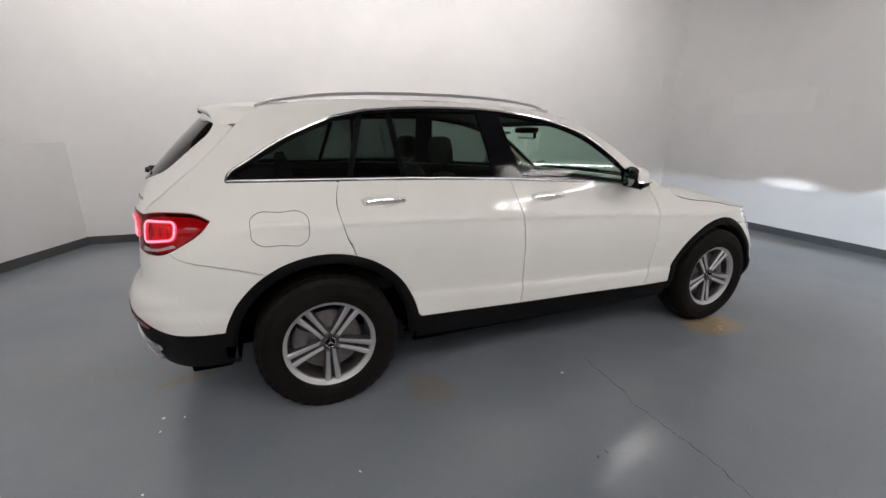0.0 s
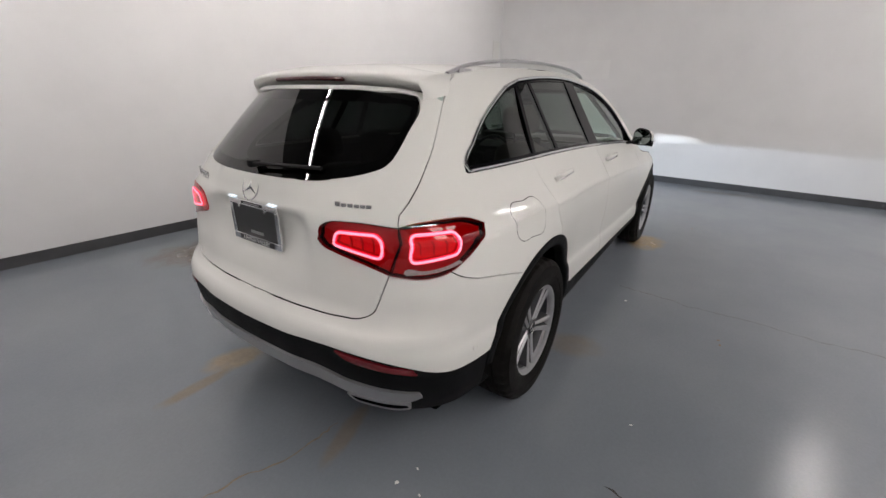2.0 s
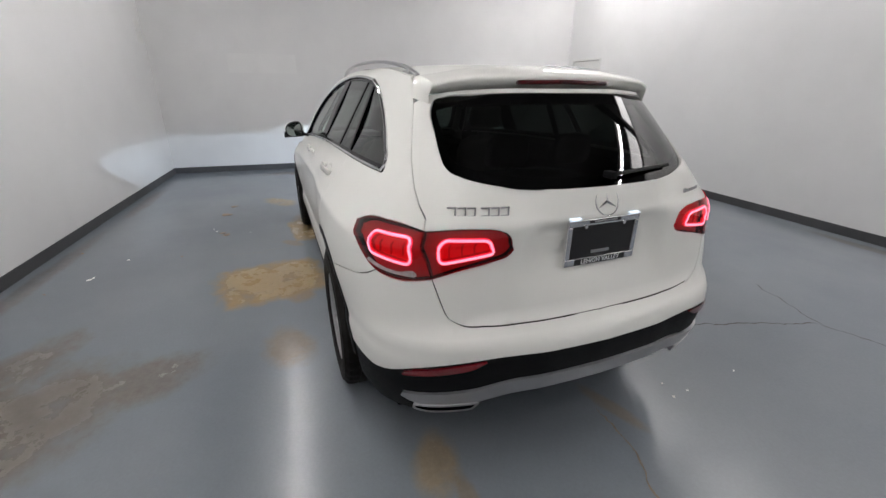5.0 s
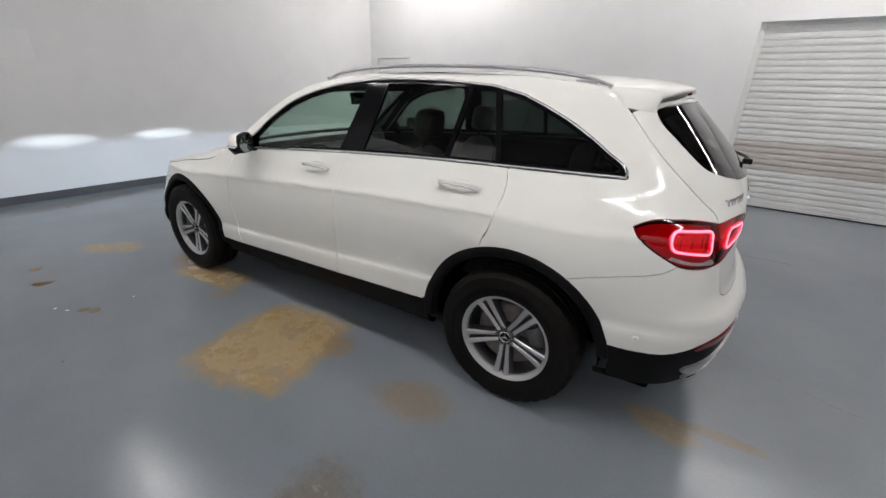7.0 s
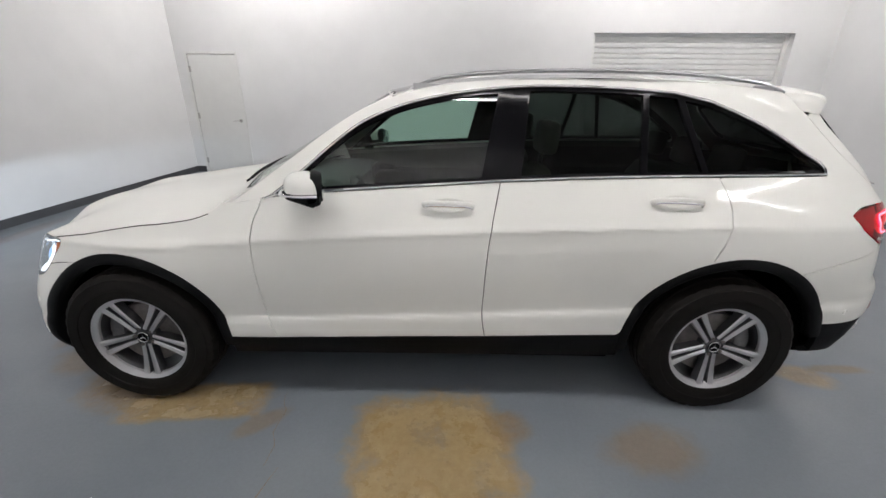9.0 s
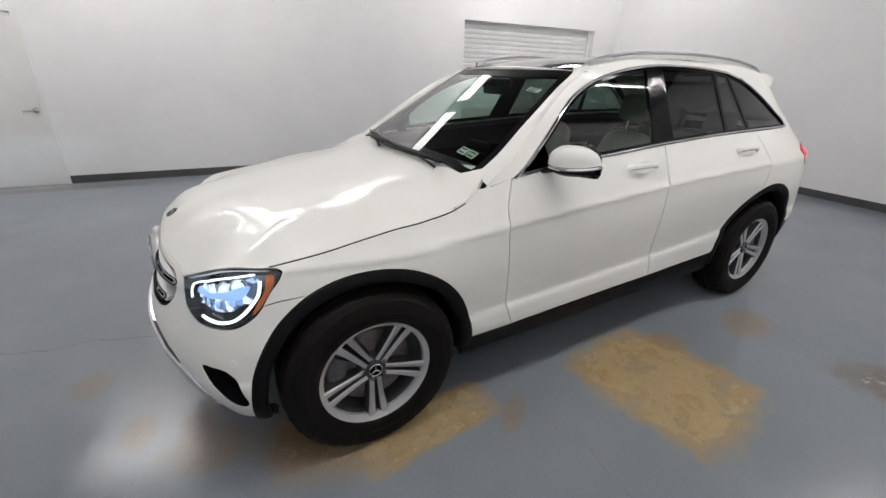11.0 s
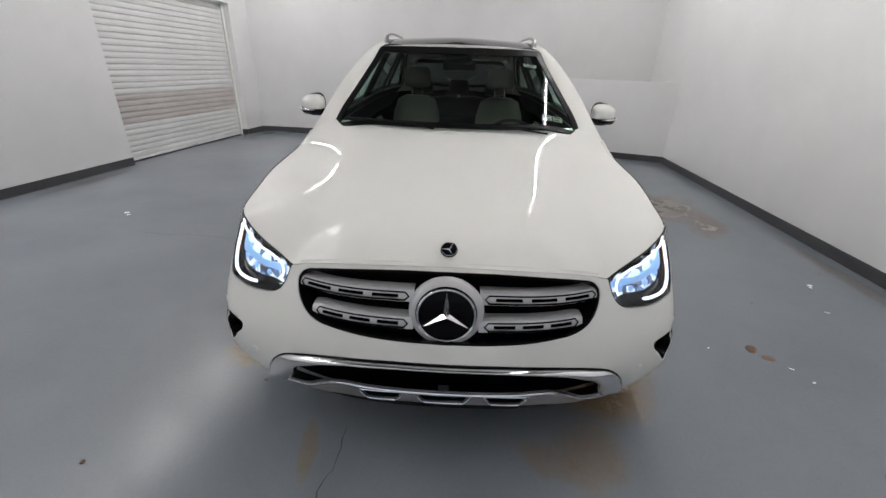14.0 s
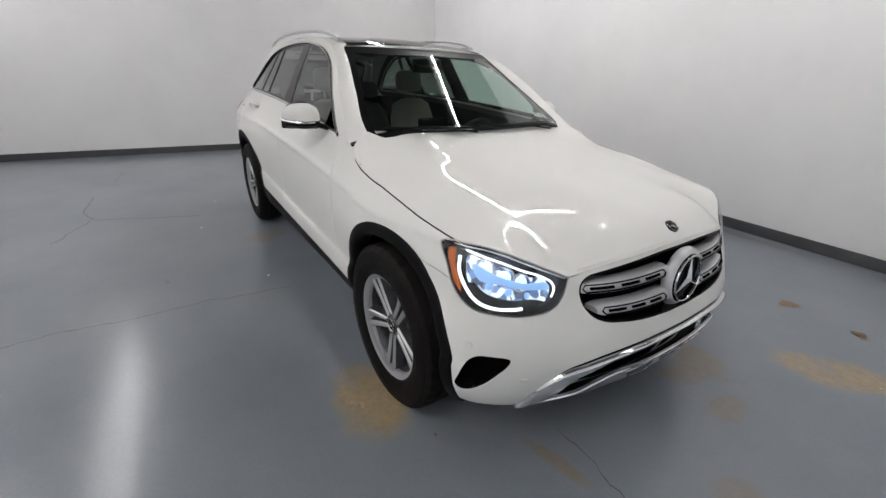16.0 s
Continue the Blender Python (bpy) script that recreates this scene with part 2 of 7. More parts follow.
def floor_material():
    """Blue-grey epoxy floor paint, scuffed, with ochre rust stains and bare worn concrete."""
    m, nt, b, out = nodes_of("blue_grey_floor_paint")
    L = nt.links.new
    co = nt.nodes.new("ShaderNodeTexCoord").outputs["Object"]
    big = noise_tex(nt, 0.8, 4, 0.6, co)
    fine = noise_tex(nt, 60, 5, 0.7, co)
    base = ramp(nt, big.outputs[0], [(0.3, (0.180, 0.204, 0.231)), (0.7, (0.222, 0.244, 0.266))])
    spk = ramp(nt, fine.outputs[0], [(0.35, grey(0.94)), (0.65, grey(1.0))])
    col = add(nt, "ShaderNodeMixRGB")
    col.blend_type = "MULTIPLY"
    col.inputs[0].default_value = 1.0
    L(base.outputs[0], col.inputs[1])
    L(spk.outputs[0], col.inputs[2])
    last = col.outputs[0]
    wob = noise_tex(nt, 3.0, 6, 0.7, co)
    tex = noise_tex(nt, 22, 6, 0.75, co)
    clump = noise_tex(nt, 7, 4, 0.6, co)
    speck = noise_tex(nt, 5, 6, 0.65, co)

    def math_node(op, a, b_, c=None):
        n = nt.nodes.new("ShaderNodeMath")
        n.operation = op
        for i, v in enumerate((a, b_, c)):
            if v is None:
                continue
            if isinstance(v, (int, float)):
                n.inputs[i].default_value = v
            else:
                L(v, n.inputs[i])
        return n.outputs[0]

    worn = None
    for cx, cy, rx, ry, turn, kind, strength, edge in FLOOR_BLOTS:
        mp = nt.nodes.new("ShaderNodeMapping")
        mp.vector_type = "TEXTURE"
        mp.inputs["Location"].default_value = (cx, cy, 0)
        mp.inputs["Rotation"].default_value = (0, 0, radians(turn))
        mp.inputs["Scale"].default_value = (rx, ry, 1)
        L(co, mp.inputs[0])
        ln = nt.nodes.new("ShaderNodeVectorMath")
        ln.operation = "LENGTH"
        L(mp.outputs[0], ln.inputs[0])
        reach = ln.outputs["Value"]
        if edge <= 0.4:            # nearly square where a sheet of paint came off
            xyz = nt.nodes.new("ShaderNodeSeparateXYZ")
            L(mp.outputs[0], xyz.inputs[0])
            square = math_node("MAXIMUM", math_node("ABSOLUTE", xyz.outputs[0], 0), math_node("ABSOLUTE", xyz.outputs[1], 0))
            reach = math_node("MULTIPLY_ADD", square, 0.75, math_node("MULTIPLY", reach, 0.28))
        d = math_node("MULTIPLY_ADD", wob.outputs[0], edge * 1.6, reach)
        d = math_node("MULTIPLY_ADD", tex.outputs[0], 0.22, d)
        d = math_node("MULTIPLY_ADD", clump.outputs[0], 0.4, d)
        mr = nt.nodes.new("ShaderNodeMapRange")
        mr.interpolation_type = "SMOOTHSTEP"
        k = edge * 0.8 + 0.11 + 0.2
        mr.inputs["From Min"].default_value = k + (0.72 if edge <= 0.4 else 0.50)
        mr.inputs["From Max"].default_value = k + (1.08 if edge <= 0.4 else 1.15)
        mr.inputs["To Min"].default_value = strength
        mr.inputs["To Max"].default_value = 0.0
        L(d, mr.inputs["Value"])
        patchy = ramp(nt, speck.outputs[0], [(0.30, grey(0.50)), (0.48, grey(1.0))])
        mask = math_node("MULTIPLY", mr.outputs[0], patchy.outputs[0])
        lo, hi = STAINS[kind]
        cc = ramp(nt, tex.outputs[0], [(0.25, lo), (0.75, hi)])
        mx = nt.nodes.new("ShaderNodeMixRGB")
        L(mask, mx.inputs[0])
        L(last, mx.inputs[1])
        L(cc.outputs[0], mx.inputs[2])
        last = mx.outputs[0]
        worn = mask if worn is None else math_node("MAXIMUM", worn, mask)
    L(last, b.inputs["Base Color"])
    rr = ramp(nt, wob.outputs[0], [(0.3, grey(0.19)), (0.55, grey(0.215)), (0.75, grey(0.26))])
    L(math_node("MULTIPLY_ADD", worn, 0.07, rr.outputs[0]), b.inputs["Roughness"])
    b.inputs["Specular IOR Level"].default_value = 0.5
    h = noise_tex(nt, 2.2, 0, 0.5, co)
    bp = add(nt, "ShaderNodeBump", Strength=0.05, Distance=0.02)
    L(h.outputs[0], bp.inputs["Height"])
    L(bp.outputs[0], b.inputs["Normal"])
    return m


STAINS = {"ochre": ((0.27, 0.185, 0.075), (0.41, 0.31, 0.165)), "rust": ((0.20, 0.125, 0.052), (0.29, 0.205, 0.105)), "concrete": ((0.115, 0.098, 0.080), (0.20, 0.178, 0.15))}
# centre x, y, half sizes, turn, kind, strength, ragged edge
FLOOR_BLOTS = [
    (-0.04, 1.26, 0.42, 0.46, 8, "ochre", 1.0, 0.30),
    (-0.40, 1.06, 0.13, 0.12, 0, "rust", 0.7, 0.45),
    (1.22, 0.93, 0.40, 0.15, 6, "ochre", 0.9, 0.4),
    (1.66, 0.78, 0.32, 0.24, -30, "rust", 0.8, 0.5),
    (2.08, 0.60, 0.20, 0.16, -20, "rust", 0.45, 0.6),
    (0.82, 1.06, 0.16, 0.06, 40, "rust", 0.45, 0.6),
    (-1.08, 1.17, 0.26, 0.16, 10, "rust", 0.5, 0.6),
    (-2.20, 0.62, 0.20, 0.11, -15, "ochre", 0.6, 0.55),
    (-2.45, 0.56, 0.22, 0.05, 0, "rust", 0.5, 0.6),
    (-2.22, -0.33, 0.20, 0.05, 15, "rust", 0.4, 0.6),
    (1.42, -1.00, 0.28, 0.18, 0, "ochre", 0.8, 0.5),
    (-0.90, -0.95, 0.14, 0.22, 20, "rust", 0.35, 0.6),
    (2.12, -0.53, 0.16, 0.04, 10, "rust", 0.5, 0.6),
    (2.58, 1.14, 0.34, 0.16, 35, "ochre", 0.65, 0.55),
    (2.12, 0.42, 0.14, 0.08, 60, "rust", 0.4, 0.6),
    (2.60, -0.08, 0.10, 0.12, 0, "rust", 0.35, 0.6),
    (2.36, 0.36, 0.08, 0.14, 0, "rust", 0.35, 0.6),
    (-1.32, 2.42, 0.62, 0.42, -35, "concrete", 1.0, 0.5),
    (-1.12, 1.92, 0.22, 0.34, 20, "concrete", 0.8, 0.5),
    (-0.80, 2.62, 0.45, 0.20, -20, "concrete", 0.9, 0.6),
    (4.70, 0.70, 0.20, 0.80, 4, "concrete", 0.6, 0.6),
    (4.60, -1.6, 0.12, 0.60, 4, "concrete", 0.45, 0.6),
    (3.6, -4.72, 1.1, 0.14, -4, "concrete", 0.6, 0.5),
    (1.2, -4.62, 0.9, 0.10, -4, "concrete", 0.5, 0.6),
    (-1.4, -4.45, 0.7, 0.09, -4, "concrete", 0.5, 0.6),
    (0.6, 3.06, 1.4, 0.09, -4, "concrete", 0.5, 0.6),
    (3.2, 2.85, 0.8, 0.10, -4, "concrete", 0.5, 0.6),
]
FLOOR = floor_material()


# ---------------------------------------------------------------- mesh helpers
def mesh_of(name, bm, mat, smooth=False, angle=None):
    bmesh.ops.recalc_face_normals(bm, faces=bm.faces[:])
    me = bpy.data.meshes.new(name)
    bm.to_mesh(me)
    bm.free()
    me.materials.append(mat)
    if smooth:
        me.polygons.foreach_set("use_smooth", [True] * len(me.polygons))
        if angle:
            me.set_sharp_from_angle(angle=radians(angle))
    return me


def part(name, bm, mat, parent=None, label="", smooth=False, angle=35, at=None):
    """One mesh object out of bm, under parent."""
    me = bm if isinstance(bm, bpy.types.Mesh) else mesh_of(name, bm, mat, smooth, angle)
    ob = new(name, me)
    if parent is not None:
        ob.parent = parent
    if at is not None:
        ob.matrix_basis = at
    if label:
        tagged(ob, label)
    return ob


def empty(name, m=None):
    ob = new(name)
    ob.empty_display_size = 0.1
    if m is not None:
        ob.matrix_basis = m
    return ob


def add_box(bm, x0, x1, y0, y1, z0, z1, bevel=0.0, m=None):
    r = bmesh.ops.create_cube(bm, size=1.0)
    vs = r["verts"]
    for v in vs:
        v.co = Vector(((x0 + x1) / 2 + v.co.x * (x1 - x0), (y0 + y1) / 2 + v.co.y * (y1 - y0), (z0 + z1) / 2 + v.co.z * (z1 - z0)))
    if bevel:
        es = list({e for v in vs for e in v.link_edges})
        q = bmesh.ops.bevel(bm, geom=es, offset=bevel, segments=2, profile=0.6, affect="EDGES")
        vs = list({v for f in q["faces"] for v in f.verts} | {v for v in vs if v.is_valid})
    if m is not None:
        bmesh.ops.transform(bm, matrix=m, verts=[v for v in vs if v.is_valid])
    return vs


def box(x0, x1, y0, y1, z0, z1, bevel=0.0, m=None):
    bm = bmesh.new()
    add_box(bm, x0, x1, y0, y1, z0, z1, bevel, m)
    return bm


def add_ring(bm, profile, count, axis="Y", closed=True, a0=0.0, a1=360.0):
    """Turn a profile of (radius, along) about an axis."""
    full = abs(a1 - a0) >= 359.9
    rows = []
    for i in range(count if full else count + 1):
        a = radians(a0 + (a1 - a0) * i / count)
        row = []
        for r, y in profile:
            p = (r * math.cos(a), y, r * math.sin(a)) if axis == "Y" else ((r * math.cos(a), r * math.sin(a), y) if axis == "Z" else (y, r * math.cos(a), r * math.sin(a)))
            row.append(bm.verts.new(p))
        rows.append(row)
    n, k = len(rows), len(profile)
    for i in range(n if full else n - 1):
        a, b = rows[i], rows[(i + 1) % n]
        for j in range(k if closed else k - 1):
            q = (a[j], a[(j + 1) % k], b[(j + 1) % k], b[j])
            bm.faces.new(q)
    return rows


def sweep(bm, pts, rx, rz=None, closed=False, sides=8, up=(0, 0, 1)):
    """A tube of oval section along points."""
    rz = rz or rx
    pts = [Vector(p) for p in pts]
    n = len(pts)
    rows = []
    for i, p in enumerate(pts):
        a = pts[(i - 1) % n] if closed or i else p
        b = pts[(i + 1) % n] if closed or i < n - 1 else p
        t = (b - a).normalized()
        u = Vector(up)
        s = t.cross(u)
        s = s.normalized() if s.length > 1e-4 else Vector((1, 0, 0))
        w = s.cross(t).normalized()
        rows.append([bm.verts.new(p + s * (rx * math.cos(2 * math.pi * j / sides)) + w * (rz * math.sin(2 * math.pi * j / sides))) for j in range(sides)])
    for i in range(n if closed else n - 1):
        a, b = rows[i], rows[(i + 1) % n]
        for j in range(sides):
            bm.faces.new((a[j], a[(j + 1) % sides], b[(j + 1) % sides], b[j]))
    if not closed:
        bm.faces.new(rows[0][::-1])
        bm.faces.new(rows[-1])
    return rows


def spline(pts, step=0.02, closed=False):
    """A smooth line through points of any dimension, evenly filled."""
    p = [np.array(q, float) for q in pts]
    n = len(p)
    out = []
    for i in range(n if closed else n - 1):
        p1, p2 = p[i], p[(i + 1) % n]
        p0 = p[(i - 1) % n] if closed or i else 2 * p1 - p2
        p3 = p[(i + 2) % n] if closed or i < n - 2 else 2 * p2 - p1
        d = float(np.linalg.norm(p2 - p1))
        k = max(1, int(math.ceil(d / step)))
        d01, d23 = max(1e-6, float(np.linalg.norm(p1 - p0))), max(1e-6, float(np.linalg.norm(p3 - p2)))
        m1 = d * ((p1 - p0) / d01 * d + (p2 - p1) / max(d, 1e-6) * d01) / (d01 + d) if d > 0 else p1 * 0
        m2 = d * ((p2 - p1) / max(d, 1e-6) * d23 + (p3 - p2) / d23 * d) / (d23 + d) if d > 0 else p1 * 0
        for j in range(k):
            u = j / k
            out.append((2 * u ** 3 - 3 * u * u + 1) * p1 + (u ** 3 - 2 * u * u + u) * m1 + (-2 * u ** 3 + 3 * u * u) * p2 + (u ** 3 - u * u) * m2)
    if not closed:
        out.append(p[-1])
    return [tuple(float(c) for c in q) for q in out]


def rounded(pts, r, step=0.012, n=5):
    """A closed outline of straight sides with its corners rounded."""
    out = []
    k = len(pts)
    P = [np.array(p, float) for p in pts]
    for i in range(k):
        a, p, b = P[i - 1], P[i], P[(i + 1) % k]
        da, db = (a - p) / np.linalg.norm(a - p), (b - p) / np.linalg.norm(b - p)
        q = min(r, .45 * np.linalg.norm(a - p), .45 * np.linalg.norm(b - p))
        s, e = p + da * q, p + db * q
        for j in range(n + 1):
            u = j / n
            out.append((1 - u) ** 2 * s + 2 * u * (1 - u) * p + u * u * e)
        nxt = b + (p - b) / np.linalg.norm(p - b) * min(r, .45 * np.linalg.norm(p - b))
        m = int(np.linalg.norm(nxt - e) / step)
        for j in range(1, m):
            out.append(e + (nxt - e) * j / m)
    return [(float(x), float(y)) for x, y in out]


# ---------------------------------------------------------------- the room
ROOM = pose(0, 0, 0, 0, 0, -4.29)
X0, X1, Y0, Y1, H = -5.58, 5.06, -4.75, 3.26, 4.0     # inner faces of the walls, and the ceiling
T = 0.2


def structure(name, bm, mat, label, category, smooth=False, m=None):
    ob = part(name, bm, mat, smooth=smooth, at=ROOM if m is None else m)
    return tagged(ob, label, category, kind="structure")


fl = bmesh.new()
bmesh.ops.create_grid(fl, x_segments=40, y_segments=40, size=8.0)
bmesh.ops.solidify(fl, geom=fl.faces[:], thickness=0.1)
zmax = max(v.co.z for v in fl.verts)
bmesh.ops.translate(fl, vec=(0, 0, -zmax), verts=fl.verts[:])
structure("floor", fl, FLOOR, "blue-grey painted concrete floor, scuffed, cracked and rust stained", "floor", m=Matrix())
structure("ceiling", box(X0 - T, X1 + T, Y0 - T, Y1 + T, H, H + 0.15), CEILING, "dark grey painted ceiling over the bay", "ceiling")

# openings in the wall with the roller shutter: shutter and door
RX0, RX1, RH = -4.97, -2.00, 2.37
DX0, DX1, DH = 3.98, 4.845, 2.04
wr = bmesh.new()
for a, b, lo in ((X0 - T, RX0, 0), (RX0, RX1, RH), (RX1, DX0, 0), (DX0, DX1, DH), (DX1, X1 + T, 0)):
    add_box(wr, a, b, Y0 - T, Y0, lo, H)
structure("wall_south", wr, WALL, "white painted wall with a roller shutter and a door", "wall")
structure("wall_north", box(X0 - T, X1 + T, Y1, Y1 + T, 0, H), WALL, "long plain white painted wall", "wall")
structure("wall_east", box(X1, X1 + T, Y0, Y1, 0, H), WALL, "white painted wall with touched-up patches", "wall")
structure("wall_west", box(X0 - T, X0, Y0, Y1, 0, H), WALL, "plain white painted wall", "wall")
structure("wall_outer", box(RX0 - 0.3, RX1 + 0.3, Y0 - 0.62, Y0 - 0.5, 0, H), WALL, "dark outer face behind the shutter", "wall")

# half-height slanting partition in the corner
PA, PB, PH = Vector((-4.86, 1.10, 0)), Vector((-4.21, Y1 + 0.02, 0)), 1.29
pd = (PB - PA).normalized()
plen = (PB - PA).length
pm = ROOM @ Matrix.Translation(PA) @ Matrix.Rotation(math.atan2(pd.y, pd.x), 4, "Z")
structure("wall_partition", box(0, plen, 0, 0.11, 0, PH, 0.004), WALL, "low white boarded partition slanting across the corner", "partition", m=pm)

BH, BT = 0.105, 0.012
bb = [
    ("baseboard", box(X0, RX0 - 0.0, Y0, Y0 + BT, 0.001, BH, 0.003), ROOM),
    ("baseboard", box(RX1, DX0 - 0.045, Y0, Y0 + BT, 0.001, BH, 0.003), ROOM),
    ("baseboard", box(DX1 + 0.045, X1, Y0, Y0 + BT, 0.001, BH, 0.003), ROOM),
    ("baseboard", box(X0 + BT, X1 - BT, Y1 - BT, Y1, 0.001, BH, 0.003), ROOM),
    ("baseboard", box(X1 - BT, X1, Y0 + BT, Y1, 0.001, BH, 0.003), ROOM),
    ("baseboard", box(X0, X0 + BT, Y0 + BT, Y1, 0.001, BH, 0.003), ROOM),
    ("baseboard", box(0, plen, -BT, 0, 0.001, BH, 0.003), pm),
]
for n, b, m in bb:
    structure(n, b, BASE, "charcoal rubber baseboard along the white wall", "baseboard", m=m)
for a, s in ((RX0, 1), (RX1, -1)):
    structure("baseboard", box(min(a, a + s * BT), max(a, a + s * BT), Y0 - 0.13, Y0, 0.001, BH, 0.003), BASE, "charcoal rubber baseboard along the white wall", "baseboard")


# roller shutter: curtain of slats between guides, with a bottom bar
def roller_shutter():
    top = empty("roller_shutter", ROOM @ Matrix.Translation(((RX0 + RX1) / 2, Y0 - 0.15, 0)))
    w = (RX1 - RX0) / 2
    tagged(top, "closed white corrugated steel roller shutter with a beige band", "shutter")
    white = simple("white_shutter_steel", (0.70, 0.70, 0.69), 0.4, vary=0.06, scale=3)
    beige = simple("beige_shutter_steel", (0.52, 0.485, 0.46), 0.45, vary=0.08, scale=3)
    pitch = 0.0785
    def slat_mesh(mat):
        bm = bmesh.new()
        prof = [(0.0, 0.0), (0.006, 0.003), (0.009, 0.014), (0.0105, 0.036), (0.009, 0.058), (0.005, 0.0675), (-0.006, 0.070), (-0.009, 0.072), (-0.009, pitch), (-0.012, pitch), (-0.012, 0.0)]
        ends = []
        for x in (-w + 0.045, w - 0.045):
            ends.append([bm.verts.new((x, y, z)) for y, z in prof])
        k = len(prof)
        for j in range(k):
            bm.faces.new((ends[0][j], ends[0][(j + 1) % k], ends[1][(j + 1) % k], ends[1][j]))
        bm.faces.new(ends[0])
        bm.faces.new(ends[1][::-1])
        return mesh_of("slat", bm, mat, True, 50)
    meshes = (slat_mesh(white), slat_mesh(beige))
    n = int((RH + 0.1) / pitch)
    for i in range(n):
        part("slat", meshes[1 if 6 <= i < 11 else 0], None, top, at=Matrix.Translation((0, 0.01 * 0, 0.055 + i * pitch)))
    part("bottom_bar", box(-w + 0.03, w - 0.03, -0.02, 0.022, 0.018, 0.055, 0.004), white, top)
    part("rubber_seal", box(-w + 0.03, w - 0.03, -0.012, 0.012, 0.0, 0.018), PLASTIC, top)
    part("pull_handle", box(-0.06, 0.06, 0.022, 0.034, 0.03, 0.045, 0.003), NICKEL, top)
    for s in (-1, 1):
        part("guide_rail", box(min(s * w, s * (w - 0.06)), max(s * w, s * (w - 0.06)), -0.03, 0.035, 0, RH, 0.004), TRIMWHITE, top, "white steel guide rail")
    part("hood", box(-w, w, -0.25, -0.02, RH - 0.02, RH + 0.25), TRIMDARK, top)
    return top


roller_shutter()


def steel_door():
    top = empty("door_1", ROOM @ Matrix.Translation(((DX0 + DX1) / 2, Y0, 0)))
    tagged(top, "closed plain white steel door with a brushed lever handle", "door", kind="structure")
    w = (DX1 - DX0) / 2
    leaf = part("leaf", box(-w + 0.006, w - 0.006, -0.052, -0.006, 0.008, DH - 0.008, 0.002), TRIMWHITE, top)
    for s in (-1, 1):
        part("jamb", box(min(s * w, s * (w + 0.042)), max(s * w, s * (w + 0.042)), -0.10, 0.010, 0, DH + 0.042, 0.003), TRIMWHITE, top)
    part("head", box(-w, w, -0.10, 0.010, DH, DH + 0.042, 0.003), TRIMWHITE, top)
    for z in (0.22, 1.02, 1.80):
        bm = bmesh.new()
        add_ring(bm, [(0.0, -0.05), (0.007, -0.05), (0.007, 0.05), (0.0, 0.05)], 12, "Z", False)
        add_box(bm, -0.028, 0.0, -0.012, -0.004, -0.05, 0.05)
        part("hinge", bm, NICKEL, top, "brushed metal hinge", at=Matrix.Translation((w - 0.002, 0.004, z)))
    bm = bmesh.new()
    add_ring(bm, [(0.0, 0.0), (0.032, 0.0), (0.032, 0.006), (0.014, 0.012), (0.011, 0.045), (0.0, 0.05)], 20, "Y", False)
    sweep(bm, [(0, 0.044, 0), (0.03, 0.048, 0.0), (0.075, 0.046, -0.002), (0.118, 0.040, -0.006)], 0.008, 0.0065)
    part("lever_handle", bm, NICKEL, top, "brushed nickel lever handle", smooth=True, at=Matrix.Translation((-w + 0.07, -0.006, 0.945)))
    part("threshold", box(-w, w, -0.12, 0.02, 0.0, 0.007), NICKEL, top)
    return top


steel_door()


# strip lights under the ceiling, in rows
LAMP_Z = 3.55


def strip_light():
    top = empty("strip_light")
    tagged(top, "lit white fluorescent strip light hung below the ceiling", "strip light", "strip lights in rows")
    part("housing", box(-0.60, 0.60, -0.055, 0.055, 0.03, 0.09, 0.006), FIXTURE, top)
    bm = bmesh.new()
    add_ring(bm, [(0.0, -0.585), (0.0125, -0.585), (0.0125, 0.585), (0.0, 0.585)], 10, "X", False)
    part("tube", bm, TUBE, top, "glowing white tube")
    for s in (-1, 1):
        part("end_cap", box(s * 0.593 - 0.012, s * 0.593 + 0.012, -0.03, 0.03, -0.03, 0.04, 0.004), FIXTURE, top)
        bm = bmesh.new()
        sweep(bm, [(s * 0.4, 0, 0.09), (s * 0.4, 0, H - LAMP_Z)], 0.003)
        part("hanger", bm, NICKEL, top)
    return top


# tubes end to end along the north side, and near both ends of the south side
LAMPS = [(-4.3 + 1.24 * i, 1.5, 0) for i in range(7)] + [(x, -3.15, 0) for x in (-4.75, -3.51, -2.45, 2.4, 3.64)]
first = None
for x, y, turn in LAMPS:
    m = ROOM @ pose(x, y, LAMP_Z, 0, 0, turn)
    if first is None:
        first = strip_light()
        first.matrix_basis = m
    else:
        copy_thing(first, m)


# flush fill panels along the south wall, added out of view to brighten that side
pn = empty("fill_panel", ROOM @ pose(-2.3, -4.35, H))
tagged(pn, "lit white fill panel added in the unseen ceiling", "panel light", "panel lights in the ceiling")
bm = bmesh.new()
for a0_, a1_, b0_, b1_ in ((-.62, .62, -.32, -.29), (-.62, .62, .29, .32), (-.62, -.59, -.29, .29), (.59, .62, -.29, .29)):
    add_box(bm, a0_, a1_, b0_, b1_, -.03, 0, .003)
part("frame", bm, FIXTURE, pn)
part("diffuser", box(-.59, .59, -.29, .29, -.014, -.006), PANEL, pn, "glowing white diffuser of the added fill panel")
for x in (-.8, .7, 2.2, 3.7):
    copy_thing(pn, ROOM @ pose(x, -4.35, H))


# cracks in the paint, thin and ragged, and what lies about on the floor
rng = random.Random(4)


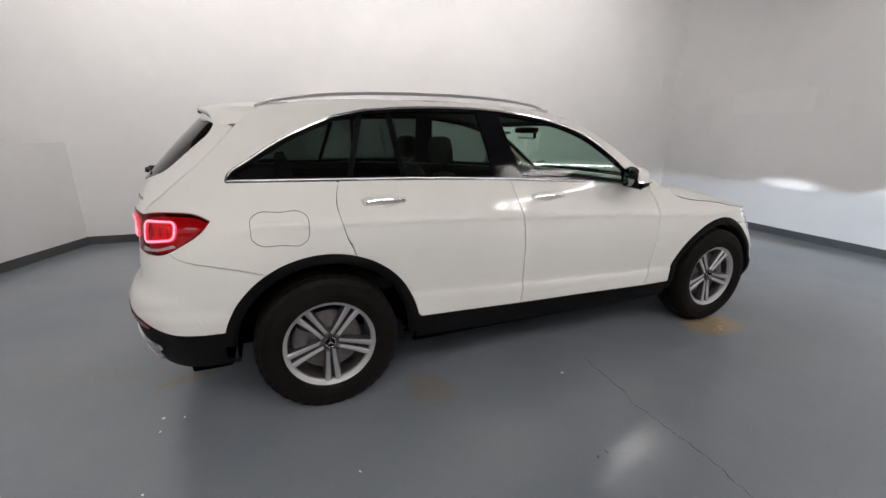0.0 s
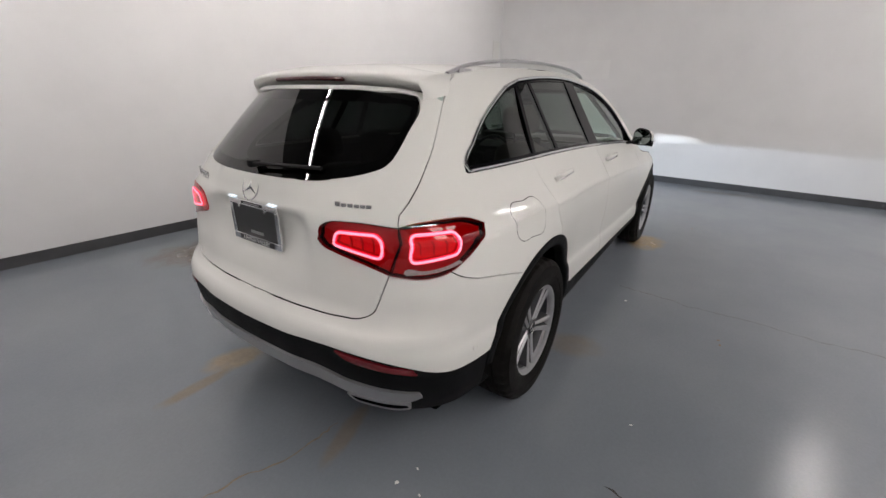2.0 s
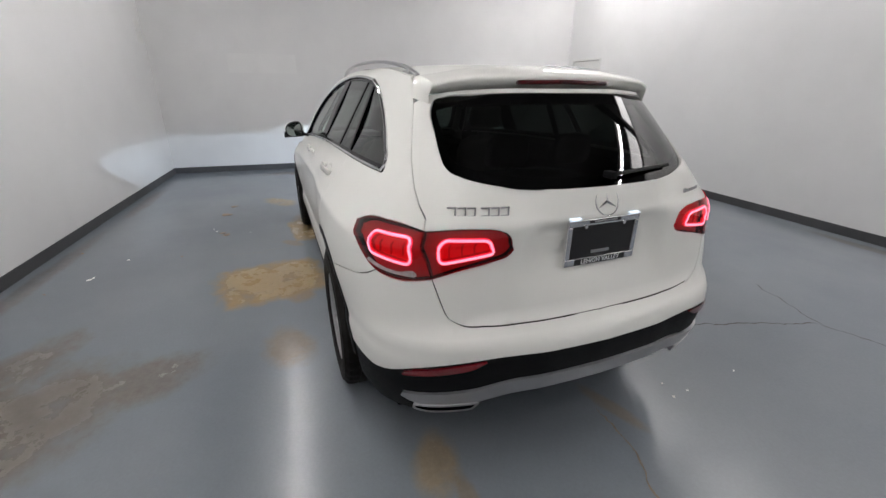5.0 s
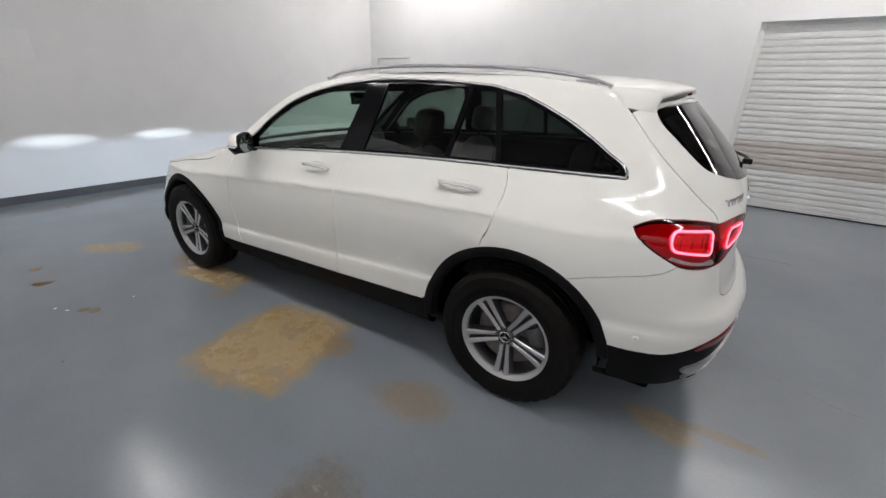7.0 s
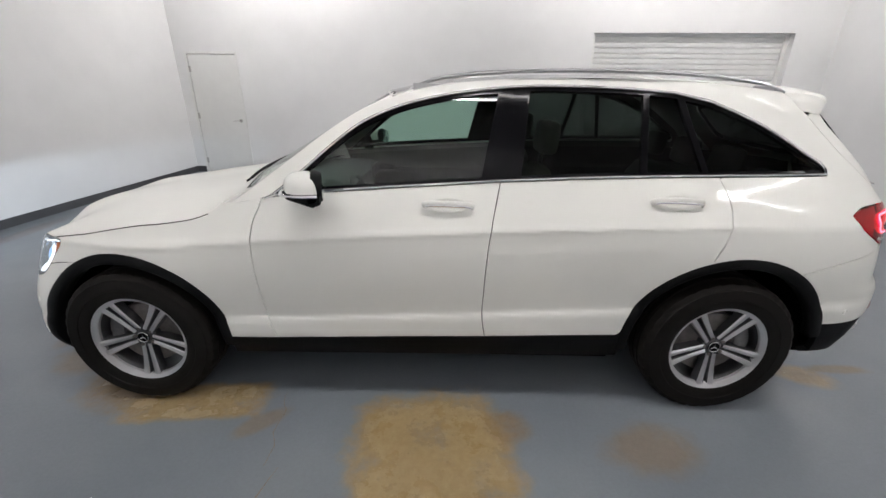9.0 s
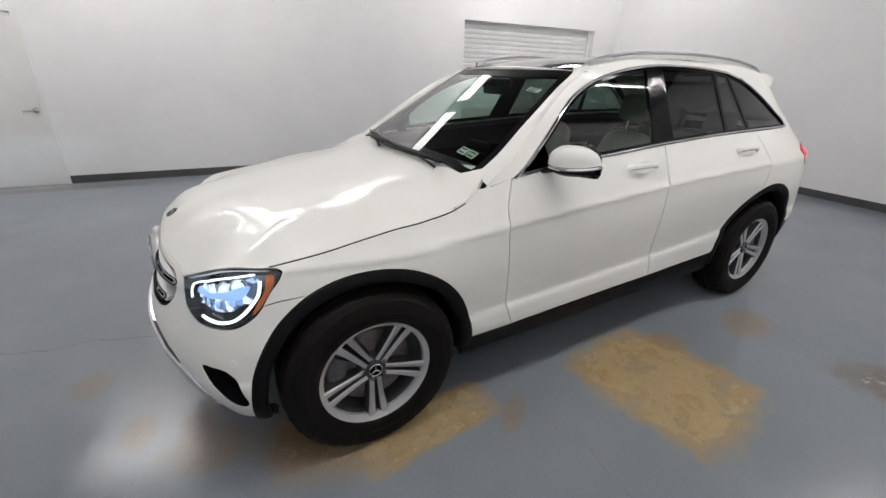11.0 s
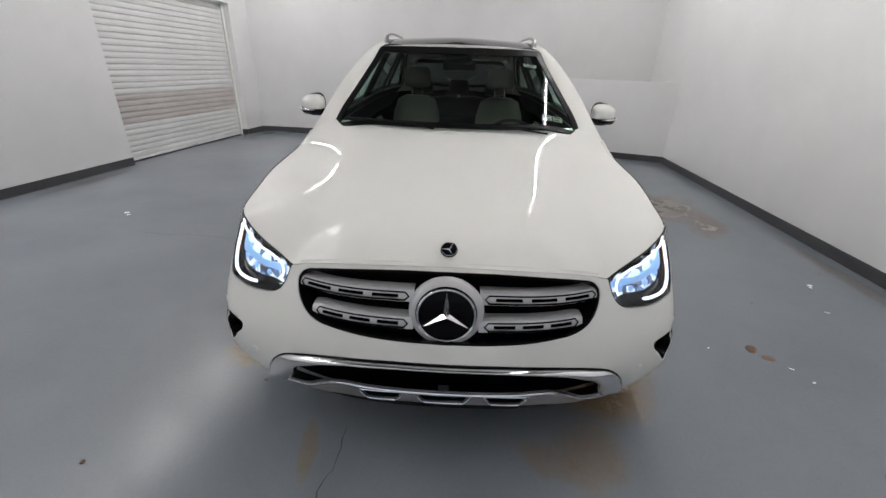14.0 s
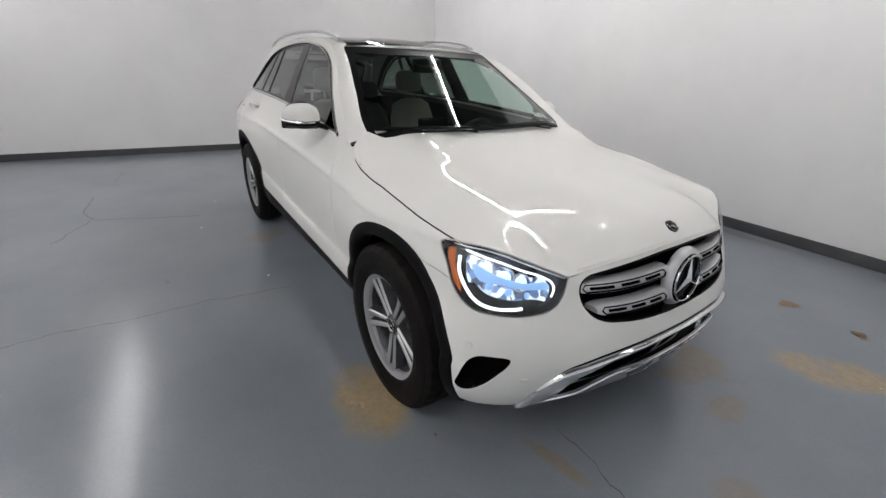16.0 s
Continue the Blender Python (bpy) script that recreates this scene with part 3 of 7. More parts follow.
def crack(points, width, mat=None):
    bm = bmesh.new()
    ln = []
    for a, b in zip(points, points[1:]):
        k = max(2, int(math.dist(a, b) / 0.03))
        for i in range(k):
            ln.append((a[0] + (b[0] - a[0]) * i / k, a[1] + (b[1] - a[1]) * i / k))
    ln.append(points[-1])
    ox, oy, rows = 0.0, 0.0, []
    for i, (x, y) in enumerate(ln):
        ox, oy = ox * .75 + rng.uniform(-.012, .012), oy * .75 + rng.uniform(-.012, .012)
        j = min(i, len(ln) - 2)
        d = Vector((ln[j + 1][0] - ln[j][0], ln[j + 1][1] - ln[j][1])).normalized()
        w = width * rng.uniform(.35, 1.0) * (0.3 if i in (0, len(ln) - 1) else 1)
        p = Vector((x + ox, y + oy))
        nrm = Vector((-d.y, d.x))
        rows.append([bm.verts.new((*(p + nrm * w), .0012)), bm.verts.new((*(p - nrm * w), .0012))])
    for a, b in zip(rows, rows[1:]):
        bm.faces.new((a[0], a[1], b[1], b[0]))
    ob = part("floor_crack", bm, mat or CRACK)
    tagged(ob, "thin ragged crack in the painted concrete floor", "crack", kind="structure")


CRACK = simple("crack_dirt", (0.035, 0.030, 0.027), 0.9, vary=0.4, scale=30)
FAINTCRACK = simple("filled_crack", (0.085, 0.080, 0.076), 0.9, vary=0.4, scale=30)
RUSTCRACK = simple("rusty_crack", (0.19, 0.15, 0.115), 0.9, vary=0.25, scale=30)
CRACKS = [
    ([(.17, -1.0), (.12, -1.25), (.08, -1.5), (.10, -1.7), (.10, -1.9), (.07, -2.08), (.06, -2.26), (.08, -2.45), (.02, -2.8)], .0035),
    ([(-2.2, -.26), (-2.48, -.24), (-2.62, -.16), (-2.80, -.10), (-2.95, -.05), (-3.10, -.01)], .0045),
    ([(-1.80, -1.38), (-1.89, -1.65), (-1.96, -1.84), (-2.04, -2.03), (-2.12, -2.27)], .0045),
    ([(-2.12, -2.27), (-1.77, -2.40), (-1.55, -2.50)], .0035),
    ([(-2.12, -2.27), (-2.46, -2.36), (-3.03, -2.32)], .004),
    ([(-3.65, -2.16), (-4.0, -2.12), (-4.35, -2.11)], .003),
    ([(2.02, -.39), (2.22, -.42), (2.38, -.44), (2.52, -.49), (2.67, -.56), (2.86, -.57), (3.2, -.62)], .0026),
    ([(.64, 1.32), (.66, 1.45), (.69, 1.57), (.68, 1.72)], .002),
    ([(.76, .86), (.72, 1.10), (.69, 1.32)], .002),
]
for i_, (pts_, w_) in enumerate(CRACKS):
    crack(pts_, w_ * 1.3, RUSTCRACK if i_ in (1, 7, 8) else FAINTCRACK if i_ in (0, 6) else CRACK)


def flake(name, x, y, size, mat, label, category, flat=True, group=""):
    bm = bmesh.new()
    n = 9
    a0 = rng.uniform(0, 6)
    st = rng.uniform(.45, .9)
    top, bot = [], []
    for i in range(n):
        a = 2 * math.pi * i / n
        r = size * rng.uniform(.55, 1.0)
        px_, py_ = r * math.cos(a), r * st * math.sin(a)
        q = (px_ * math.cos(a0) - py_ * math.sin(a0), px_ * math.sin(a0) + py_ * math.cos(a0))
        lift_ = rng.uniform(.1, .35) * size if not flat else 0
        top.append(bm.verts.new((*q, .0022 + lift_)))
        bot.append(bm.verts.new((*q, .0005 + lift_ * .8)))
    bm.faces.new(top)
    bm.faces.new(bot[::-1])
    for i in range(n):
        bm.faces.new((top[i], bot[i], bot[(i + 1) % n], top[(i + 1) % n]))
    ob = part(name, bm, mat, at=Matrix.Translation((x, y, 0)))
    tagged(ob, label, category, group)


for x, y, r in ((-.09, -1.11, .010), (-1.40, -1.41, .010), (-2.28, -.69, .012), (-.42, -3.22, .03), (.5, 2.68, .025), (1.48, 1.83, .014), (.53, 2.66, .02), (.88, 2.5, .022), (-.36, -3.16, .02), (-2.18, -.72, .008), (-2.27, -.80, .008), (-2.25, -1.2, .008), (1.58, 1.87, .012), (1.33, 1.48, .008)):
    flake("paint_chip", x, y, r, DEBRIS, "small white paint chip on the floor", "debris", group="chips on the floor")
for x, y, r in ((2.14, 1.78, .085), (2.53, 1.72, .06), (1.32, 1.72, .055), (1.40, 1.76, .04), (.80, 2.06, .022)):
    flake("brown_scrap", x, y, r, LEAF, "flat brown scrap stuck to the floor", "debris", group="scraps on the floor")
for x, y, r in ((4.7, .05, .03), (4.5, .89, .035), (5.0, .20, .03), (4.71, -.31, .03), (-.31, -1.72, .012), (2.24, -1.35, .012), (-.37, -1.73, .01), (1.76, -.86, .012), (-1.0, 2.9, .02), (-.5, 2.95, .018), (.3, 2.9, .015), (1.2, 2.95, .02)):
    flake("dirt_crumb", x, y, r, LEAF, "small dark crumb of dirt on the floor", "debris", False, "crumbs on the floor")

# touched-up patch on the wall ahead of the car, and a flush box with its faceplate line beside the corner
structure("wall_patch", box(X1 - .0025, X1, .95, 2.08, 1.72, 2.03, 0), PATCHPAINT, "brighter touched-up rectangle of wall paint", "wall patch")
bx = empty("wall_box", ROOM @ Matrix.Translation((4.87, Y1, 2.29)))
tagged(bx, "flush white painted junction box cover on the wall", "box cover")
part("cover", box(-.12, .12, -.006, 0, -.16, .16, .002), TRIMWHITE, bx)
for sx in (-.1, .1):
    part("screw", box(sx - .004, sx + .004, -.008, -.006, -.004, .004), NICKEL, bx)
ol = empty("wall_outlet", ROOM @ Matrix.Translation((X0, -3.85, .42)))
tagged(ol, "white power outlet plate low on the wall", "outlet")
part("plate", box(0, .006, -.036, .036, -.058, .058, .002), TRIMWHITE, ol)
for z in (-.02, .02):
    part("socket", box(.006, .0075, -.014, .014, z - .012, z + .012, .0005), FIXTURE, ol)


# ---------------------------------------------------------------- the car's form
def table(pairs, n=600):
    """A smooth function through pairs (z, value)."""
    z = np.array([a for a, _ in pairs], float)
    v = np.array([b for _, b in pairs], float)
    d = np.diff(v) / np.diff(z)
    m = np.zeros_like(v)
    m[0], m[-1] = d[0], d[-1]
    h = np.diff(z)
    m[1:-1] = (d[:-1] * h[1:] + d[1:] * h[:-1]) / (h[1:] + h[:-1])
    zz = np.linspace(z[0], z[-1], n)
    i = np.clip(np.searchsorted(z, zz, "right") - 1, 0, len(z) - 2)
    u = (zz - z[i]) / h[i]
    vv = (2 * u ** 3 - 3 * u * u + 1) * v[i] + (u ** 3 - 2 * u * u + u) * h[i] * m[i] + (-2 * u ** 3 + 3 * u * u) * v[i + 1] + (u ** 3 - u * u) * h[i] * m[i + 1]
    return lambda q: float(np.interp(q, zz, vv))


SIDE = table([(.12, .70), (.20, .79), (.28, .850), (.34, .878), (.40, .893), (.46, .8945), (.500, .8925), (.514, .8895), (.526, .8835), (.538, .8820), (.56, .8828), (.62, .888), (.72, .896), (.82, .898), (.90, .8935), (.928, .8925), (.942, .8945), (.952, .8905), (.968, .880), (.99, .868), (1.02, .853), (1.08, .823), (1.14, .792), (1.3, .720), (1.45, .638), (1.52, .597), (1.57, .562), (1.64, .49)])
BULGE = table([(.1, .012), (.3, .016), (.5, .026), (.62, .036), (.75, .040), (.85, .030), (.93, .012), (1.0, 0), (1.7, 0)])
FADE = table([(.1, 0), (.36, 0), (.50, 1), (1.02, 1), (1.18, 0), (1.7, 0)])


CORNER = table([(.1, 1), (.56, 1), (.63, .75), (.70, .25), (.75, 0), (1.7, 0)])


def half_width(x, z):
    """Half the width at the side: the creases rise to the rear, the wheel arches swell."""
    k = abs(x)
    swell = 1.0 if k > 1.4365 else math.exp(-((k - 1.4365) / .42) ** 2)
    return SIDE(z + .040 * max(-1.45, min(1.3, x)) * FADE(z)) + BULGE(z) * swell 


HAUNCH = table([(.1, 0), (.8, 0), (.95, .020), (1.05, .023), (1.15, .014), (1.25, 0), (1.7, 0)])
NOSE = table([(.12, 2.07), (.24, 2.14), (.32, 2.18), (.40, 2.205), (.47, 2.222), (.55, 2.215), (.62, 2.195), (.70, 2.170), (.78, 2.145), (.84, 2.115), (.88, 2.08), (.95, 1.98), (1.1, 1.8), (1.7, 1.2)])
TAIL = table([(.12, -2.20), (.26, -2.29), (.34, -2.335), (.45, -2.385), (.54, -2.404), (.60, -2.410), (.645, -2.408), (.672, -2.398), (.70, -2.368), (.725, -2.345), (.77, -2.335), (.83, -2.328), (.90, -2.318), (1.0, -2.315), (1.05, -2.318), (1.075, -2.316), (1.10, -2.302), (1.14, -2.285), (1.19, -2.262), (1.3, -2.17), (1.45, -2.03), (1.53, -1.95), (1.7, -1.8)])
DENT = table([(.1, 0), (.74, 0), (.80, .12), (.88, .6), (.95, .95), (1.0, 1), (1.04, .98), (1.062, .6), (1.078, .08), (1.09, 0), (1.7, 0)])
LOWFRONT = table([(.1, .05), (.3, .045), (.45, .026), (.6, .012), (.7, -.006), (.8, -.020), (.95, -.020), (1.7, -.020)])
LOWREAR = table([(.1, .04), (.3, .034), (.45, .030), (.6, .030), (.74, .026), (.88, .006), (1.0, 0), (1.7, 0)])
# how far the upper front corners draw in
TUCK = table([(.1, 0), (.56, 0), (.62, .5), (.68, .9), (.74, 1), (.90, 1), (.98, .6), (1.08, 0), (1.7, 0)])
TUCKX = table([(0, 0), (.18, 0), (.30, .45), (.38, .45), (.48, .15), (.58, 0), (.88, 0), (1, 0)])
TUCKY = table([(0, 0), (.30, 0), (.45, .25), (.60, .5), (.70, .5), (.80, .35), (.92, .07), (1, 0)])
XF, XR = 1.2, -1.3


def plan(pairs, power):
    """A quarter of the plan outline, met by direction from its corner; the steps follow an oval of the given power."""
    p = np.array(pairs, float)
    t = np.concatenate([[0], np.cumsum(np.linalg.norm(np.diff(p, axis=0), axis=1))])
    fx, fy = table(list(zip(t, p[:, 0]))), table(list(zip(t, p[:, 1])))
    q = np.linspace(0, t[-1], 500)
    xy = np.array([(fx(v), fy(v)) for v in q])
    ang = np.arctan2(xy[:, 1], xy[:, 0])
    def f(a):
        d = math.atan2(max(math.sin(a), 0) ** (2 / power), max(math.cos(a), 0) ** (2 / power))
        return float(np.interp(d, ang, xy[:, 0])), float(np.interp(d, ang, xy[:, 1]))
    return f


FRONTPLAN = plan([(1, 0), (.996, .15), (.983, .30), (.935, .5), (.875, .65), (.81, .80), (.745, .884), (.645, .940), (.45, .977), (.25, .994), (0, 1)], 2.85)
REARPLAN = plan([(1, 0), (.997, .15), (.99, .30), (.97, .47), (.945, .60), (.905, .72), (.84, .82), (.75, .895), (.634, .938), (.5, .967), (.3, .99), (0, 1)], 3.3)


def shell_s(s, z):
    if s <= 1:
        ca, sb = FRONTPLAN(s * math.pi / 2)
        x = XF + (NOSE(z) - XF) * ca
        k = TUCK(z)
        full = .012 * CORNER(z) * math.exp(-((x - 1.87) / .17) ** 2)
        return (x - .035 * k * TUCKX(s), (half_width(x, z) + LOWFRONT(z) * (1 - s ** 4)) * sb - .045 * k * TUCKY(s) + full, z)
    h = HAUNCH(z)
    if s <= 2:
        x = XF + (XR - XF) * (s - 1)
        f = min(1, max(0, (-x - .6) / .7))
        return (x, half_width(x, z) + h * f * f * (3 - 2 * f), z)
    sb, ca = REARPLAN((3 - s) * math.pi / 2) if s < 3 else (1.0, 0.0)
    x = XR + (TAIL(z) - XR) * sb
    if s > 2.86:
        d = min(1, (s - 2.86) / .07)
        x += .038 * DENT(z) * d * d * (3 - 2 * d)
    return (x, (half_width(x, z) + h + LOWREAR(z) * (1 - (3 - s) ** 4)) * ca, z)


# length along the plan outline, from the middle of the nose to the middle of the tail
_ss = np.concatenate([np.linspace(0, 1, 400) ** 1.6, np.linspace(1, 2, 60)[1:], 3 - np.linspace(1, 0, 400)[1:] ** 1.6])
_pp = np.array([shell_s(float(s), 0.62) for s in _ss])
_uu = np.concatenate([[0], np.cumsum(np.linalg.norm(np.diff(_pp[:, :2], axis=0), axis=1))])
UMAX = float(_uu[-1])


def u_of(s):
    return float(np.interp(s, _ss, _uu))


def s_of(u):
    return float(np.interp(u, _uu, _ss))


def side_pt(u, z):
    return np.array(shell_s(s_of(min(UMAX, max(0, u))), z))


def nose_pt(u, z):
    p = side_pt(abs(u), z)
    return p if u >= 0 else p * (1, -1, 1)


def tail_pt(v, z):
    p = side_pt(UMAX - abs(v), z)
    return p if v >= 0 else p * (1, -1, 1)


def normal_at(f, a, b, out, e=0.004):
    n = np.cross(f(a + e, b) - f(a - e, b), f(a, b + e) - f(a, b - e))
    L = np.linalg.norm(n)
    n = n / L if L > 1e-12 else np.array((0., 0., 1.))
    return n if n @ out(f(a, b)) > 0 else -n


def from_core(p):
    """Roughly outwards from the middle of the car."""
    return np.array((p[0] - max(-1.5, min(1.4, p[0])), p[1], p[2] - max(0.5, min(1.1, p[2])))) + np.array((0.0, 1e-3 * np.sign(p[1] + 1e-9), 0))


def upwards(p):
    return np.array((0., 0., 1.))


def inside(poly, pts):
    x, y = pts[:, 0], pts[:, 1]
    r = np.zeros(len(pts), bool)
    n = len(poly)
    for i in range(n):
        (x0, y0), (x1, y1) = poly[i], poly[(i + 1) % n]
        if y0 == y1:
            continue
        hit = ((y0 > y) != (y1 > y)) & (x < (x1 - x0) * (y - y0) / (y1 - y0) + x0)
        r ^= hit
    return r


def dist_to(poly, pts):
    a = np.array(poly)
    b = np.roll(a, -1, axis=0)
    best = np.full(len(pts), 1e9)
    for p, q in zip(a, b):
        d = q - p
        L = d @ d
        if L < 1e-12:
            continue
        t = np.clip(((pts - p) @ d) / L, 0, 1)
        best = np.minimum(best, np.linalg.norm(pts - (p + t[:, None] * d), axis=1))
    return best


def clean(poly, eps=0.0015):
    out = []
    for p in poly:
        if not out or math.hypot(p[0] - out[-1][0], p[1] - out[-1][1]) > eps:
            out.append((float(p[0]), float(p[1])))
    while len(out) > 3 and math.hypot(out[0][0] - out[-1][0], out[0][1] - out[-1][1]) <= eps:
        out.pop()
    return out


from mathutils.geometry import delaunay_2d_cdt


def sheet(name, outer, holes, f, mat, out=from_core, lift=0.0, depth=0.012, gap=0.035, mirror=False):
    """A curved panel: the outline (with holes) in the surface's own two measures, laid on the surface f, with a turned-in edge."""
    loops = [clean(outer)] + [clean(h) for h in holes]
    pts, edges = [], []
    for lp in loops:
        k = len(pts)
        pts += lp
        edges += [(k + i, k + (i + 1) % len(lp)) for i in range(len(lp))]
    a = np.array(loops[0])
    gx, gy = np.meshgrid(np.arange(a[:, 0].min() + gap * .37, a[:, 0].max(), gap), np.arange(a[:, 1].min() + gap * .41, a[:, 1].max(), gap))
    gx[1::2] += gap * .5
    g = np.stack([gx.ravel(), gy.ravel()], 1)
    keep = inside(loops[0], g)
    for lp in loops[1:]:
        keep &= ~inside(lp, g)
    g = g[keep]
    for lp in loops:
        if len(g):
            g = g[dist_to(lp, g) > gap * .45]
    allp = [Vector(p) for p in pts] + [Vector((float(p[0]), float(p[1]))) for p in g]
    vs, es, fs, _, _, _ = delaunay_2d_cdt(allp, edges, [], 0, 1e-6)
    v2 = np.array([(v.x, v.y) for v in vs])
    cen = np.array([v2[list(t)].mean(axis=0) for t in fs])
    ok = inside(loops[0], cen)
    for lp in loops[1:]:
        ok &= ~inside(lp, cen)
    fs = [tuple(t) for t, k in zip(fs, ok) if k]
    P3, N3 = [], []
    for x, y in v2:
        n = normal_at(f, x, y, out)
        P3.append(f(x, y) + n * lift)
        N3.append(n)
    count = {}
    for t in fs:
        for i in range(3):
            e = (t[i], t[(i + 1) % 3])
            count[e] = count.get(e, 0) + 1
    rim = [e for e in count if (e[1], e[0]) not in count]
    verts, norms, faces = list(P3), list(N3), list(fs)
    # keep the faces' turn in step with the surface's outer side
    t = fs[len(fs) // 2]
    fn = np.cross(P3[t[1]] - P3[t[0]], P3[t[2]] - P3[t[0]])
    if fn @ N3[t[0]] < 0:
        faces = [t[::-1] for t in faces]
        rim = [(b, a) for a, b in rim]
    if depth:
        for a_, b_ in rim:
            d = P3[b_] - P3[a_]
            sd = np.cross(d, N3[a_])
            L = np.linalg.norm(sd)
            sd = sd / L if L > 1e-12 else N3[a_]
            k = len(verts)
            verts += [P3[a_], P3[b_], P3[b_] - N3[b_] * depth, P3[a_] - N3[a_] * depth]
            norms += [sd] * 4
            faces.append((k, k + 3, k + 2, k + 1))
    V = np.array(verts)
    N = np.array(norms)
    used = sorted({i for fc in faces for i in fc})
    new_i = {o: i for i, o in enumerate(used)}
    V, N = V[used], N[used]
    faces = [tuple(new_i[i] for i in fc) for fc in faces]
    def build(V, N, faces):
        me = bpy.data.meshes.new(name)
        me.from_pydata(V.tolist(), [], faces)
        me.materials.append(mat)
        me.polygons.foreach_set("use_smooth", [True] * len(me.polygons))
        me.normals_split_custom_set_from_vertices([Vector(n) for n in N.tolist()])
        return me
    left = build(V, N, faces)
    if not mirror:
        return left
    return left, build(V * (1, -1, 1), N * (1, -1, 1), [fc[::-1] for fc in faces])


def thin_plate(pts, loose=1e-5):
    """A smooth height z over (x, y) through points."""
    a = np.array(pts, float)
    xy, z = a[:, :2], a[:, 2]
    n = len(a)
    r = np.linalg.norm(xy[:, None] - xy[None], axis=-1)
    K = np.where(r > 0, r * r * np.log(r + 1e-12), 0) + np.eye(n) * np.asarray(loose)
    Q = np.hstack([np.ones((n, 1)), xy])
    A = np.vstack([np.hstack([K, Q]), np.hstack([Q.T, np.zeros((3, 3))])])
    w = np.linalg.solve(A, np.concatenate([z, np.zeros(3)]))
    def f(x, y):
        d = np.hypot(xy[:, 0] - x, xy[:, 1] - y)
        return np.array((x, y, float(np.where(d > 0, d * d * np.log(d + 1e-12), 0) @ w[:n] + w[n] + w[n + 1] * x + w[n + 2] * y)))
    return f


def sz(pts, step=0.02):
    """Points given as (s, z) turned into a smooth line in the side's own measures."""
    return spline([(u_of(s), z) for s, z in pts], step)


def xz(pts, step=0.02):
    """Points given as (x, z) on the side, turned likewise."""
    return spline([(u_at(x, z), z) for x, z in pts], step)


def u_at(x, z):
    lo, hi = 0.0, UMAX
    for _ in range(40):
        mid = (lo + hi) / 2
        if side_pt(mid, z)[0] > x:
            lo = mid
        else:
            hi = mid
    return (lo + hi) / 2


def arc(cx, cz, r, a0, a1, n=40):
    """Part of a circle round a hub, in the side's measures; 0 degrees points forward, 90 up."""
    out = []
    for i in range(n + 1):
        a = radians(a0 + (a1 - a0) * i / n)
        x, z = cx + r * math.cos(a), cz + r * math.sin(a)
        out.append((u_at(x, z), z))
    return out


def loop(*lines):
    out = []
    for ln in lines:
        out += list(ln)
    return clean(out)


def grown(poly, d):
    """The outline moved outwards by d (inwards: minus)."""
    p = np.array(clean(poly))
    area = 0.5 * np.sum(p[:, 0] * np.roll(p[:, 1], -1) - np.roll(p[:, 0], -1) * p[:, 1])
    if area < 0:
        p = p[::-1]
    a = p - np.roll(p, 1, axis=0)
    b = np.roll(p, -1, axis=0) - p
    na = np.stack([a[:, 1], -a[:, 0]], 1) / np.linalg.norm(a, axis=1)[:, None]
    nb = np.stack([b[:, 1], -b[:, 0]], 1) / np.linalg.norm(b, axis=1)[:, None]
    n = na + nb
    n /= np.maximum(np.linalg.norm(n, axis=1), 0.3)[:, None]
    return [tuple(q) for q in (p + n * d)]


# ---------------------------------------------------------------- the car
car = tagged(empty("car"), "parked white mid-size sport utility car with lights on", "car")
HUBX, HUBZ, TYRE = 1.4365, 0.368, 0.368
ARCH_F, ARCH_R = 0.462, 0.494          # outer edge of the wheel-arch trims
GAP = 0.0022                           # half of a panel gap


def both(name, outer, holes=(), mat=PAINT, lift=0.0, depth=0.012, gap=0.035, parents=None, label="", inset=GAP, f=None):
    """A panel on the left side and its twin on the right."""
    o = grown(outer, -inset) if inset else outer
    h = [grown(q, inset) if inset else q for q in holes]
    l, r = sheet(name, o, h, f or side_pt, mat, lift=lift, depth=depth, gap=gap, mirror=True)
    return [part(name, me, None, (parents or (car, car))[i], label) for i, me in enumerate((l, r))]


def tube_on(pts, f, lift, rx, rz=None, closed=False, sides=8, side=1, out=from_core):
    bm = bmesh.new()
    line = []
    for a, b in pts:
        n = normal_at(f, a, b, out)
        p = f(a, b) + n * lift
        line.append((p[0], p[1] * side, p[2]))
    sweep(bm, line, rx, rz, closed, sides)
    return bm


# lines that the panels share
gap_f = sz([(1.183, .385), (1.170, .475), (1.163, .62), (1.159, .76), (1.158, .88), (1.162, .98), (1.172, 1.04), (1.178, 1.080)])
gap_b = sz([(1.594, .414), (1.588, .50), (1.588, .65), (1.590, .80), (1.596, .96), (1.606, 1.09), (1.612, 1.160)])
gap_r = xz([(-1.280, .835), (-1.300, .90), (-1.335, 1.00), (-1.350, 1.08), (-1.342, 1.14), (-1.322, 1.185)])
belt_f = sz([(1.178, 1.082), (1.278, 1.106), (1.45, 1.137), (1.612, 1.162)])
belt_r = xz([(-.330, 1.162), (-.8, 1.182), (-1.1, 1.190), (-1.322, 1.193)])
belt_q = xz([(-1.322, 1.193), (-1.6, 1.197), (-1.80, 1.199)])
dlo_rear = xz([(-1.80, 1.199), (-1.842, 1.206), (-1.835, 1.225), (-1.733, 1.300), (-1.600, 1.383), (-1.45, 1.456), (-1.30, 1.515), (-1.138, 1.550)])
